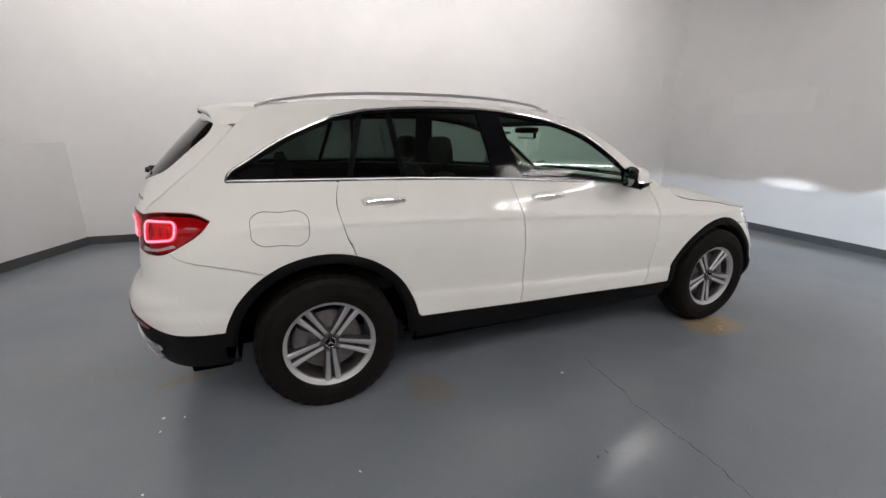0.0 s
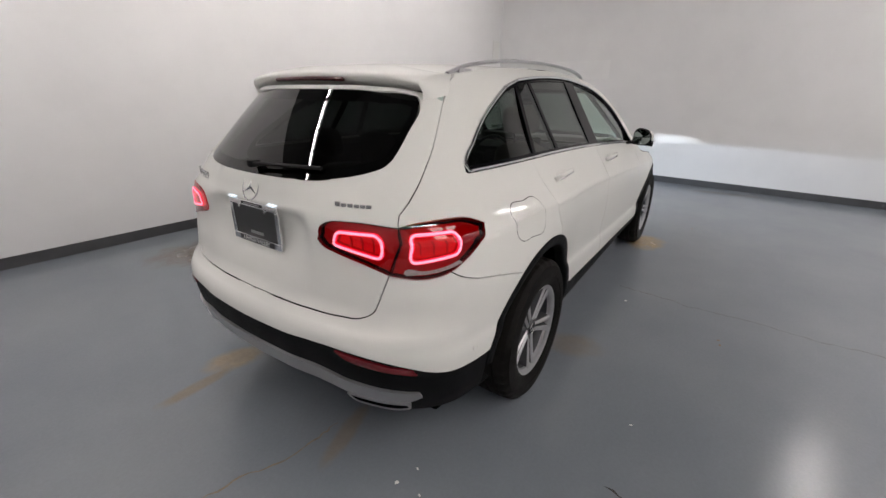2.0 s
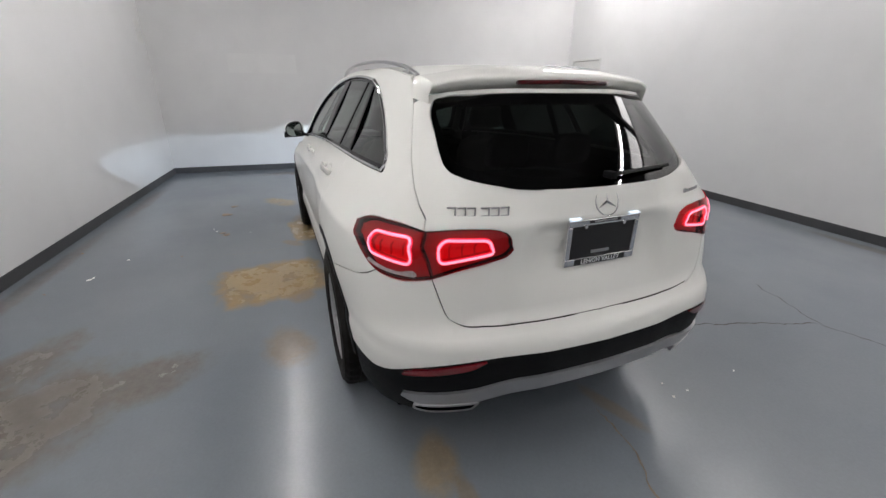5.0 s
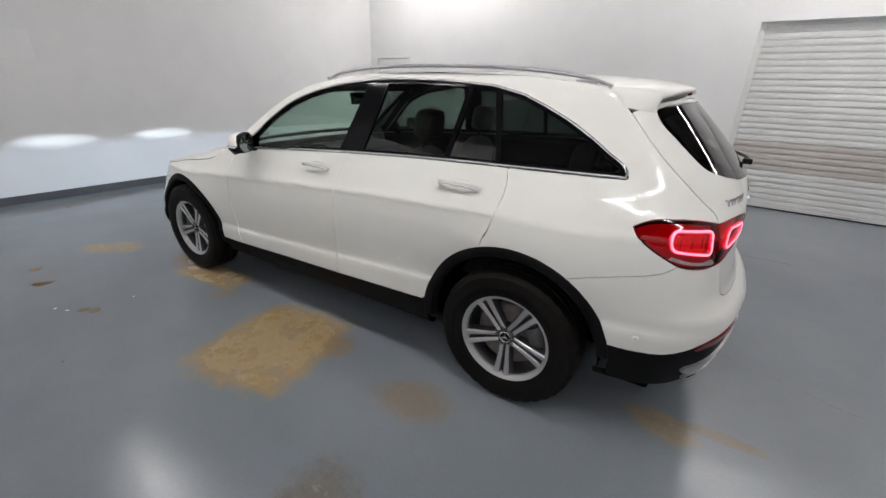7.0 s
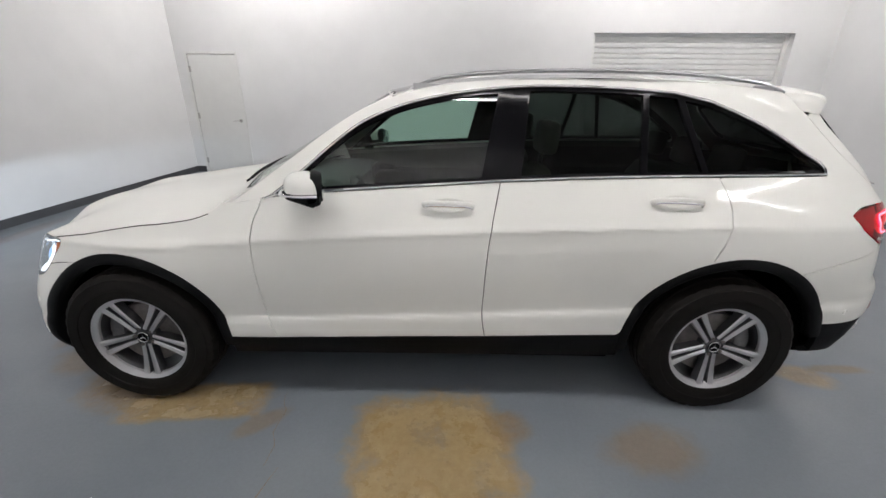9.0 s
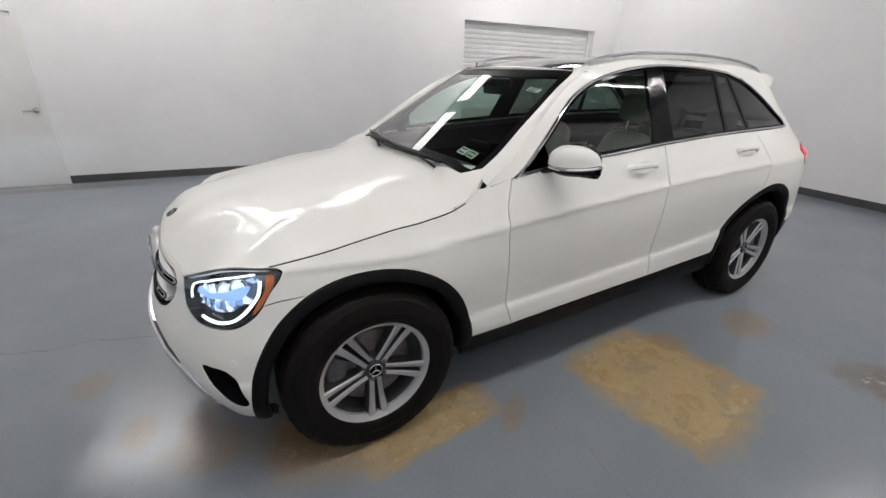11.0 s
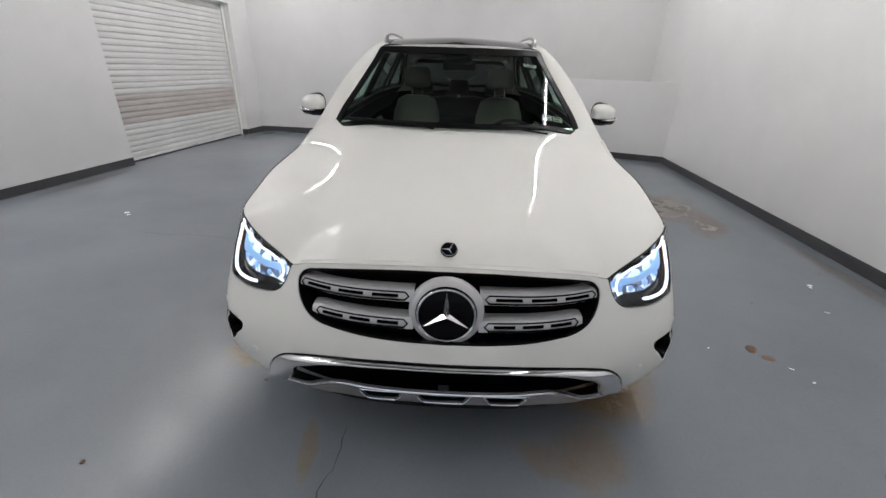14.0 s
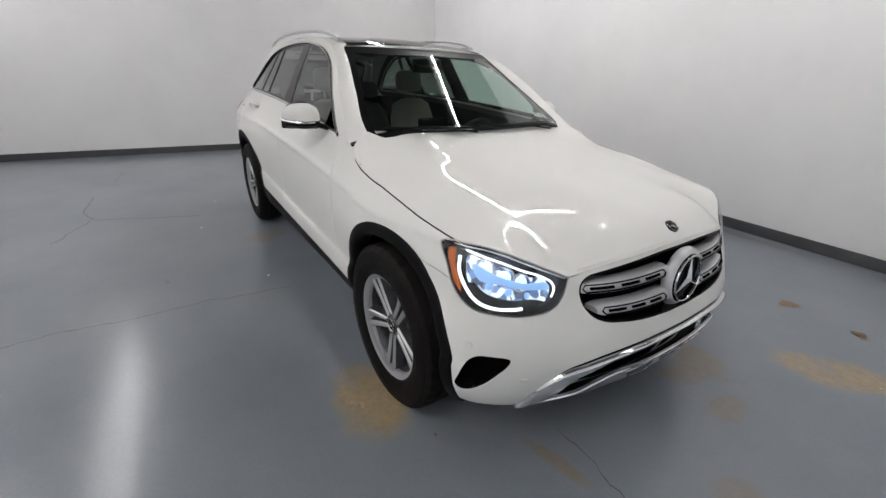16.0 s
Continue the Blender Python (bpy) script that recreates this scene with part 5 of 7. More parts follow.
def spoiler_row(y):
    k = min(1.0, abs(y) / SPW)
    xe = -1.980 + .040 * k ** 2 + .050 * k ** 6
    xf = -1.752 + .052 * k ** 2 + .022 * k ** 8
    zb = 1.503 - .016 * k ** 2
    zt = 1.558 - .014 * k ** 2 - .020 * k ** 8
    zf = float(roof_f(xf, y)[2]) - .0005
    xg = TAIL(zb) + .11 * k ** 4 + .02
    pts = [(xf, zf - .02), (xf, zf)]
    for q in (.2, .4, .6, .8, .92):
        pts.append((xf + (xe - xf) * q, zf + (zt - zf) * q + .010 * math.sin(math.pi * q)))
    pts += [(xe + .004, zt - .002), (xe, zt - .010), (xe + .004, zt - .018), (xe + .030, (zt + zb) / 2 - .004), (xe + .050, zb + .006), (xe + .075, zb), (xg + .05, zb + .004)]
    return [(x, y, z) for x, z in pts]


ys = [SPW * math.sin(math.pi / 2 * i / 20) for i in range(-20, 21)]
for y in ys:
    rows.append([bm.verts.new(p) for p in spoiler_row(y)])
for a, b in zip(rows, rows[1:]):
    for j in range(len(a) - 1):
        bm.faces.new((a[j], a[j + 1], b[j + 1], b[j]))
# side fins down to the tailgate's corner
for s in (-1, 1):
    src = rows[0] if s < 0 else rows[-1]
    n_ = len(src)
    low, mid = [], []
    for i in range(n_):
        k = min(1, max(0, (i - 1) / 7))
        gx, gz = -1.752 - .118 * k, 1.474 - .020 * k
        gy = side_pt(u_at(gx, gz), gz)[1] + .001
        if i > 8:
            h = (i - 8) / (n_ - 9)
            gx, gy, gz = gx + .004 * h, gy - .006 * h, gz + .002 * h
        low.append(bm.verts.new((gx, s * gy, gz)))
        c = src[i].co
        mid.append(bm.verts.new(((c.x + gx) / 2 + (.006 if i > 6 else 0), s * ((abs(c.y) + gy) / 2 + .005), (c.z + gz) / 2)))
    for top_, bot_ in ((src, mid), (mid, low)):
        for j in range(n_ - 1):
            bm.faces.new((top_[j], top_[j + 1], bot_[j + 1], bot_[j]))
sp = part("roof_spoiler", bm, PAINT, car, smooth=True, angle=75)
bm = bmesh.new()
ln = []
for i in range(21):
    y = -.21 + .42 * i / 20
    k = abs(y) / .56
    ln.append((-1.988 + .045 * k ** 2 + .016, y, 1.535 - .010 * k))
sweep(bm, ln, 0.012, 0.009, sides=8)
part("high_brake_lamp", bm, REDDARK, sp, "dark red strip brake lamp", smooth=True)

# tail lamps: outer half on the body, inner half on the tailgate
lamp_out = loop(lamp_top_out, lamp_bot_out[1:], lamp_split[1:])
lamp_in_u = loop(lamp_top_in, lamp_bot_in[1:], lamp_split[1:])
ring_out = rounded([(u_of(s), z) for s, z in ((2.392, 1.040), (2.545, 1.040), (2.568, .946), (2.405, .968))], .030)
ring_in = rounded([(u_of(s), z) for s, z in ((2.640, 1.039), (2.778, 1.036), (2.806, .988), (2.652, .955))], .026)
for nm, poly, ring, cells in (("tail_lamp", lamp_out, ring_out, (2.435, 2.48, 2.525)), ("tail_lamp", lamp_in_u, ring_in, (2.675, 2.712, 2.748))):
    lens = both(nm, poly, mat=REDLENS, lift=0.004, depth=0.03, gap=0.03, label="red tail lamp lens, lit")
    both("lamp_bed", poly, mat=REDDIM, lift=-0.028, depth=0, gap=0.05, parents=lens)
    both("lamp_back", grown(poly, .02), mat=DARK, lift=-0.045, depth=0, gap=0.06, parents=lens, inset=0)
    both("lamp_wall", poly, [grown(poly, -.005)], mat=DARK, lift=-.020, depth=.024, gap=.05, parents=lens, inset=0)
    both("lit_field", grown(ring, -0.008), mat=REDMID, lift=-0.018, depth=0, gap=0.05, parents=lens, inset=0)
    for c in cells:
        both("divider", rounded([(u_of(c - .002), 1.022), (u_of(c + .002), 1.022), (u_of(c + .008), .972), (u_of(c + .004), .972)], .001), mat=REDDIM, lift=-0.010, depth=0.006, gap=0.05, parents=lens, inset=0)
    for i, s in enumerate((1, -1)):
        part("light_guide", tube_on(ring, side_pt, 0.0045, 0.0052, 0.0052, True, 8, s), REDGLOW, lens[i], "glowing red light guide", smooth=True)
        part("light_edge", tube_on(ring, side_pt, -0.0005, 0.0085, 0.0085, True, 8, s), REDHALO, lens[i], smooth=True)

rv = sz([(2.40, .935), (2.46, .918), (2.54, .908), (2.59, .912), (2.585, .922), (2.53, .920), (2.46, .930), (2.41, .946)])
both("reverse_lens", rv, mat=REVERSE, lift=.0055, depth=.002, inset=0, label="pale ribbed reversing lens")

# rear bumper: painted upper part, black lower part, silver skid bar, reflectors, exhaust trims
bump_l = v_side(seam_r) + v_side(lamp_bot_out[LB:]) + [p for p in tgl if p[1] < .895]
black_top = tv([(3, .616), (2.90, .620), (2.78, .620), (2.70, .610), (2.62, .596), (2.543, .572), (2.48, .543), (2.42, .522), (2.328, .511), (2.229, .515)]) + [(UMAX - arc(-HUBX, HUBZ, ARCH_R, 162, 162, 1)[0][0], .520)]
arch_b = v_side(arc(-HUBX, HUBZ, ARCH_R, QA, 162.0))
bl = clean(tv([(3, .717), (2.98, .717)]) + bump_l[::-1] + arch_b + black_top[::-1])
bump_poly = clean(bl[::-1] + flip(bl[::-1])[1:-1])
part("rear_bumper", sheet("rear_bumper", grown(bump_poly, -GAP), [], tail_pt, PAINT, gap=0.04), None, car)
low_b = tv([(3, .42), (2.85, .42), (2.76, .37), (2.68, .335), (2.55, .326), (2.42, .326), (2.32, .334), (2.24, .344)])
blk = clean(black_top + v_side(arc(-HUBX, HUBZ, ARCH_R - .003, 161.0, 182.5)) + low_b[::-1])
blk_poly = clean(blk + flip(blk)[1:-1])
lowb = part("rear_bumper_lower", sheet("rear_bumper_lower", grown(blk_poly, -.001), [], tail_pt, PLASTIC, lift=-.004, gap=0.05, depth=0.03), None, car, "black plastic lower bumper")
skid_t = tv([(3, .512), (2.90, .512), (2.84, .508), (2.80, .498), (2.76, .484), (2.70, .474), (2.62, .462), (2.517, .446)])
skid_b = tv([(2.510, .424), (2.55, .404), (2.60, .396), (2.70, .396), (2.75, .404), (2.80, .424), (2.84, .438), (2.88, .443), (3, .443)])
sk = clean(skid_t + skid_b)
skid = part("rear_skid_bar", sheet("rear_skid_bar", clean(sk + flip(sk)[1:-1]), [], tail_pt, SATIN, lift=.007, depth=0.03, gap=0.03), None, car, "satin silver skid bar")
for s in (1, -1):
    rf = tv([(2.772, .608), (2.745, .588), (2.66, .566), (2.58, .550), (2.515, .543), (2.525, .556), (2.60, .580), (2.70, .602), (2.772, .612)])
    rf = [(a * s, b) for a, b in (rf if s > 0 else rf[::-1])]
    part("rear_reflector", sheet("rear_reflector", rf, [], tail_pt, REFLECTOR, lift=.004, depth=.01, gap=.03), None, lowb, "red rear reflector")
    ex = rounded([(UMAX - u_of(q), z) for q, z in ((2.772, .412), (2.752, .356), (2.60, .346), (2.555, .360), (2.560, .396))], .02)
    ex = [(a * s, b) for a, b in (ex if s > 0 else ex[::-1])]
    part("exhaust_trim", sheet("exhaust_trim", ex, [grown(ex, -.010)], tail_pt, SATIN, lift=.012, depth=.03, gap=.03), None, skid, "silver exhaust trim")
    part("exhaust_mouth", sheet("exhaust_mouth", grown(ex, -.009), [], tail_pt, DARK, lift=.010, depth=0, gap=.03), None, skid)

# number plate in its frame, plate lamps, emblem and lettering bars
px = -2.292
plate = part("number_plate", box(px - .006, px, -.152, .152, .910, 1.060, .006), PLATEBLACK, tg, "blank black dealer plate in a chrome frame")
bm = bmesh.new()
for y0, y1, z0, z1 in ((-.164, .164, 1.050, 1.074), (-.164, .164, .896, .924), (-.164, -.144, .924, 1.050), (.144, .164, .924, 1.050)):
    add_box(bm, px - .014, px - .002, y0, y1, z0, z1, .003)
part("plate_frame", bm, CHROME, plate, "chrome plate frame")
part("frame_band", box(px - .016, px - .012, -.118, .118, .898, .922), PLATEBLACK, plate)
part("frame_band", box(px - .016, px - .012, -.07, .07, 1.059, 1.070), PLATEBLACK, plate)
part("lettering_bar", box(px - .0175, px - .0155, -.052, .052, 1.062, 1.067), SATIN, plate)
part("lettering_bar", box(px - .009, px - .005, -.042, .042, .937, .948), SATIN, plate)
for s in (-1, 1):
    bm = bmesh.new()
    add_ring(bm, [(0, px - .018), (.007, px - .018), (.008, px - .012), (0, px - .012)], 14, "X", False)
    bmesh.ops.translate(bm, vec=(0, s * .088, 1.048), verts=bm.verts[:])
    part("screw", bm, CHROME, plate)
    part("plate_lamp", box(-2.312, -2.290, s * .135 - .022, s * .135 + .022, 1.078, 1.082, .001), PLATELAMP, tg, "small white plate lamp")


def words(text, size, mat, parent, m, name="lettering", depth=0.0008):
    c = bpy.data.curves.new(name, "FONT")
    c.body, c.size, c.extrude = text, size, depth
    c.align_x, c.align_y = "CENTER", "CENTER"
    tmp = bpy.data.objects.new(name, c)
    scene.collection.objects.link(tmp)
    me = bpy.data.meshes.new_from_object(tmp.evaluated_get(bpy.context.evaluated_depsgraph_get()))
    bpy.data.objects.remove(tmp)
    me.materials.clear()
    me.materials.append(mat)
    ob = new(name, me)
    ob.parent = parent
    ob.matrix_basis = m
    return ob


words("LEHIGH VALLEY", .026, LABEL, plate, Matrix.Translation((px - .0165, 0, .9095)) @ Euler((radians(90), 0, radians(-90))).to_matrix().to_4x4())


def emblem(R, parent, m, depth=.008, name="emblem", mat=CHROME):
    """A ring with a three-armed star."""
    bm = bmesh.new()
    rows = []
    for i in range(48):
        a = 2 * math.pi * i / 48
        rows.append([bm.verts.new((math.cos(a) * (R * .95 + R * .042 * math.cos(b)), math.sin(a) * (R * .95 + R * .042 * math.cos(b)), R * .05 * math.sin(b))) for b in [2 * math.pi * j / 8 for j in range(8)]])
    for i in range(48):
        a, b = rows[i], rows[(i + 1) % 48]
        for j in range(8):
            bm.faces.new((a[j], a[(j + 1) % 8], b[(j + 1) % 8], b[j]))
    for k in range(3):
        a = radians(90 + 120 * k)
        tip = Vector((math.cos(a), math.sin(a), 0)) * R * .93
        sl = Vector((math.cos(a + radians(60)), math.sin(a + radians(60)), 0)) * R * .13
        sr = Vector((math.cos(a - radians(60)), math.sin(a - radians(60)), 0)) * R * .13
        top = bm.verts.new((0, 0, depth))
        t, l, r = bm.verts.new(tip), bm.verts.new(sl), bm.verts.new(sr)
        bm.faces.new((t, l, top))
        bm.faces.new((top, r, t))
    return part(name, bm, mat, parent, "chrome ring with a three-armed star", at=m)


REARFACE = Matrix.Translation((-2.296, 0, 1.132)) @ Euler((radians(90), 0, radians(-90))).to_matrix().to_4x4() @ pose(0, 0, 0, -21)
emblem(.054, tg, REARFACE, mat=GREYCHROME)
for ys, n, w, h in (([.655, .618, .582], 3, .030, .032), ([.530, .492, .454], 3, .030, .032)):
    for y in ys:
        bm = bmesh.new()
        c = tail_pt(y * 1.03, 1.124)
        for z0, z1, ya, yb in ((-h / 2, -h / 2 + .005, -w / 2, w / 2), (h / 2 - .005, h / 2, -w / 2, w / 2), (-h / 2, h / 2, -w / 2, -w / 2 + .005)):
            add_box(bm, -.004, .004, ya, yb, z0, z1, .001)
        nn = normal_at(tail_pt, y * 1.03, 1.124, from_core)
        part("lettering_bar", bm, GREYCHROME, tg, at=Matrix.Translation(c + nn * .003) @ Matrix.Rotation(math.atan2(-nn[1], -nn[0]), 4, "Z"))
for k, y in enumerate((-.505, -.532, -.560, -.587, -.612, -.636)):
    c = tail_pt(y * 1.03, 1.122)
    nn = normal_at(tail_pt, y * 1.03, 1.122, from_core)
    part("lettering_bar", box(-.003, .003, -.009, .009, -.006, .006 + (.004 if k == 0 else 0), .001), GREYCHROME, tg, at=Matrix.Translation(c + nn * .003) @ Matrix.Rotation(math.atan2(-nn[1], -nn[0]), 4, "Z"))

# rear wiper
bm = bmesh.new()
w0 = tail_pt(-.02, 1.215) + np.array((-.02, 0, .01))
w1 = tail_pt(-.45, 1.232) + np.array((-.022, 0, .0))
sweep(bm, [w0, w0 * .6 + w1 * .4 + np.array((-.012, 0, .004)), w1], .010, .007)
add_box(bm, w0[0] - .012, w0[0] + .03, w0[1] - .016, w0[1] + .016, w0[2] - .014, w0[2] + .012, .005)
part("rear_wiper", bm, PLASTIC, car, "black rear wiper on its arm", smooth=True, angle=50)


# ---------------------------------------------------------------- nose
def nu(pts, step=0.02):
    return spline([(u_of(s), z) for s, z in pts], step)


def sym(half):
    """A closed outline across the middle of the nose, from its left half."""
    return clean(half + flip(half)[1:-1])


strip = clean(nu([(0, .845), (.10, .838), (.18, .827), (.24, .812), (.285, .797)]) + nu([(.280, .777), (.24, .786), (.18, .802), (.10, .812), (0, .818)]))
part('bonnet_seal', sheet('bonnet_seal', sym(strip), [], nose_pt, PAINT, lift=-.005, depth=0, gap=.05), None, car)
fog = spline([(u_of(a), z) for a, z in ((.492, .520), (.535, .530), (.578, .527), (.603, .500), (.613, .44), (.615, .395), (.60, .380), (.572, .388), (.545, .415), (.515, .465))], .012, True)
grille_half = nu([(0, .819), (.06, .817), (.132, .809), (.207, .794), (.250, .782)]) + nu([(.250, .782), (.268, .770), (.281, .745), (.281, .715), (.266, .668), (.245, .640), (.215, .622), (.165, .611), (.127, .605), (.06, .597), (0, .594)])[1:]
grille = sym(grille_half)
bar_top = nu([(0, .530), (.08, .527), (.13, .521), (.20, .508), (.27, .490), (.332, .462), (.372, .415), (.41, .345), (.445, .285)])
bump_half = clean(hood_front + lamp_f_bot[::-1][1:] + [p for p in lamp_f_out[::-1] if p[1] < seam_f[0][1] + .001] + seam_f + arc(HUBX, HUBZ, ARCH_F, sa - .5, -6.0) + nu([(.625, .315), (.59, .300), (.54, .290), (.49, .280), (.445, .277)]) + bar_top[::-1])
bumper_poly = sym(bump_half)
fb = part("front_bumper", sheet("front_bumper", grown(bumper_poly, -GAP), [grille, fog, [(-a, b) for a, b in fog[::-1]]], nose_pt, PAINT, gap=0.04, depth=0.02), None, car)
for s in (1, -1):
    q = fog if s > 0 else [(-a, b) for a, b in fog[::-1]]
    part("intake_pocket", sheet("intake_pocket", grown(q, .004), [], nose_pt, DARK, lift=-.045, depth=0, gap=.04), None, fb)
    part("intake_pocket", sheet("intake_pocket", grown(q, .002), [grown(q, -.003)], nose_pt, GLOSSBLACK, lift=-.002, depth=.05, gap=.04), None, fb, "black side intake")
for a, z in ((.440, .432), (.600, .560)):
    for s in (1, -1):
        u = u_of(a)
        n = normal_at(nose_pt, u * s, z, from_core)
        bm = bmesh.new()
        add_ring(bm, [(0, .0015), (.0095, .0015), (.0105, 0), (.0115, 0.0), (.0125, .001), (.0135, -.002)], 20, "Z", False)
        part("parking_sensor", bm, PAINT, fb, at=Matrix.Translation(nose_pt(u * s, z)) @ Vector(n).to_track_quat("Z", "Y").to_matrix().to_4x4())
for s in (1, -1):
    u, z = UMAX - u_at(-2.01, .575), .575
    n = normal_at(tail_pt, u * s, z, from_core)
    bm = bmesh.new()
    add_ring(bm, [(0, .0015), (.0095, .0015), (.0105, 0), (.0115, 0.0), (.0125, .001), (.0135, -.002)], 20, "Z", False)
    part("parking_sensor", bm, PAINT, car, at=Matrix.Translation(tail_pt(u * s, z)) @ Vector(n).to_track_quat("Z", "Y").to_matrix().to_4x4())

# grille: dark bed, black rim, twin louvres and the large emblem
gr = part("grille", sheet("grille", grown(grille, .004), [], nose_pt, DARK, lift=-.055, depth=0, gap=.06), None, car, "black grille with twin silver louvres")
part("grille_rim", sheet("grille_rim", grown(grille, .001), [grown(grille, -.008)], nose_pt, GLOSSBLACK, lift=-.004, depth=.05, gap=.05), None, gr)


def louvre(z_mid, drop, y_end, s):
    """One silver louvre blade from the emblem to the grille's end, with a slotted inlay."""
    bm = bmesh.new()
    rows = []
    n = 24
    for i in range(n + 1):
        k = i / n
        u = s * (.105 + (y_end - .105) * k)
        z = z_mid - drop * k ** 1.5
        h = .0215 * (1 - max(0, (k - .86) / .14) ** 2 * .55)
        p = nose_pt(u, z)
        row = []
        for dx, dz in ((-.060, -h * .9), (-.016, -h), (-.005, -h * .85), (-.008, 0), (-.016, h * .85), (-.030, h), (-.060, h * .9)):
            row.append(bm.verts.new((p[0] + dx, p[1], z + dz)))
        rows.append(row)
    for a, b in zip(rows, rows[1:]):
        for j in range(6):
            bm.faces.new((a[j], a[j + 1], b[j + 1], b[j]))
    bm.faces.new(rows[-1])
    bl = part("louvre", bm, SILVER, gr, smooth=True, angle=50)
    bm = bmesh.new()
    ln = []
    m = 18
    u0, u1 = .135, y_end - .03
    top = [(u0 + (u1 - u0) * i / m) for i in range(m + 1)]
    def pt(u, dz, o=.005):
        k = (u - .105) / (y_end - .105)
        z = z_mid - drop * k ** 1.5 + dz
        p = nose_pt(s * u, z)
        return (p[0] - .005 - (dz + .0105) * .35 + .002, p[1], z)
    path = [pt(u, .0105) for u in top] + [pt(u1 + .012, 0)] + [pt(u, -.0105) for u in top[::-1]] + [pt(u0 - .012, 0)]
    sweep(bm, path, .0032, .0032, True, 6)
    part("inlay_line", bm, GLOSSBLACK, bl, "thin dark outline on the louvre")
    for a, b in ((.06, .30), (.38, .62), (.70, .96)):
        bm = bmesh.new()
        rows = []
        for i in range(9):
            u = u0 + (u1 - u0) * (a + (b - a) * i / 8)
            rows.append([bm.verts.new(q) for q in (pt(u, .0045), pt(u, -.0045))])
        for p_, q_ in zip(rows, rows[1:]):
            f = bm.faces.new((p_[0], p_[1], q_[1], q_[0]))
        bmesh.ops.solidify(bm, geom=bm.faces[:], thickness=.005)
        part("louvre_slot", bm, DARK, bl, "dark slot in the louvre")


for s in (1, -1):
    louvre(.738, .006, .525, s)
    louvre(.652, -.004, .455, s)
EMB = Matrix.Translation((2.180, 0, .693)) @ Euler((radians(90), 0, radians(90))).to_matrix().to_4x4() @ pose(0, 0, 0, -4)
bm = bmesh.new()
add_ring(bm, [(0, -.02), (.098, -.02), (.104, -.014), (.101, -.004), (.092, 0), (.0, 0.0)], 48, "Z", False)
part("emblem_plate", bm, GLOSSBLACK, gr, "round gloss black emblem plate", smooth=True, angle=40, at=EMB @ pose(0, 0, -.004))
bm = bmesh.new()
add_ring(bm, [(.090, -.034), (.116, -.040), (.121, -.030), (.118, -.018), (.111, -.007), (.098, -.004)], 48, "Z", True)
part("emblem_collar", bm, SILVER, gr, smooth=True, angle=50, at=EMB)
emblem(.095, gr, EMB @ pose(0, 0, .002), depth=.014)
bz = float(hood_f(2.074, 0)[2])
bn = normal_at(hood_f, 2.074, 0, upwards)
bm = bmesh.new()
add_ring(bm, [(0, .002), (.024, .002), (.027, 0), (.028, -.003)], 28, "Z", False)
bb_ = part("bonnet_badge", bm, GLOSSBLACK, car, "small round badge on the bonnet", smooth=True, at=Matrix.Translation((2.074, 0, bz)) @ Vector(bn).to_track_quat("Z", "X").to_matrix().to_4x4())
emblem(.0265, bb_, pose(0, 0, .003, 0, 0, 0), depth=.004)

# lower front: black opening, chrome bar, silver skid plate with slots
low_half = clean(bar_top + nu([(.445, .272), (.36, .275), (.25, .30), (.12, .315), (0, .318)])[0:])
part("lower_grille", sheet("lower_grille", sym(low_half), [], nose_pt, DARK, lift=-.075, depth=0, gap=.06), None, car, "black lower air intake")


def band(name, top, bot, bulge, lift, mat, parent, label, n=64, rows=9):
    """A rounded strip between two lines on the nose, mirrored across the middle."""
    def even(line):
        P = np.array(line)
        d = np.concatenate(([0], np.cumsum(np.linalg.norm(np.diff(P, axis=0), axis=1))))
        q = np.linspace(0, d[-1], n + 1)
        return np.stack((np.interp(q, d, P[:, 0]), np.interp(q, d, P[:, 1])), 1)
    A, B = even(top), even(bot)
    half = []
    for a_, b_ in zip(A, B):
        col = []
        for j in range(rows + 2):
            k = min(1, max(0, (j - 1) / (rows - 1)))
            u, z = a_ + (b_ - a_) * k
            o = -.03 if j in (0, rows + 1) else lift + bulge * math.sin(math.pi * k) ** .6
            col.append(nose_pt(u, z) + normal_at(nose_pt, u, z, from_core) * o)
        half.append(col)
    bm = bmesh.new()
    full = [[(p[0], -p[1], p[2]) for p in c] for c in half[:0:-1]] + half
    vs = [[bm.verts.new(p) for p in c] for c in full]
    for a_, b_ in zip(vs, vs[1:]):
        for j in range(rows + 1):
            bm.faces.new((a_[j], a_[j + 1], b_[j + 1], b_[j]))
    return part(name, bm, mat, parent, label, smooth=True, angle=60)


bar_low = nu([(0, .508), (.06, .505), (.13, .495), (.19, .478), (.245, .452), (.285, .424), (.308, .388), (.326, .345), (.352, .306), (.390, .284), (.438, .276)])
band("bar_shadow_line", bar_top, [(u, z - .009) for u, z in bar_top], .001, -.004, GLOSSBLACK, car, "thin black line over the chrome bar", rows=4)
band("chrome_bar", [(u, z - .008) for u, z in bar_top], bar_low, .013, .004, CHROME, car, "polished chrome bumper bar")
sk_half = clean(nu([(0, .410), (.10, .410), (.150, .411), (.180, .402), (.215, .382), (.26, .346), (.33, .318), (.40, .300), (.43, .285)]) + nu([(.43, .272), (.38, .278), (.30, .297), (.22, .310), (.17, .326), (.11, .334), (.05, .339), (0, .340)]))
hole = rounded([(-.092, .396), (.092, .396), (.070, .352), (-.070, .352)], .012)
hole2 = rounded([(.134, .396), (.290, .386), (.265, .343), (.160, .350)], .012)
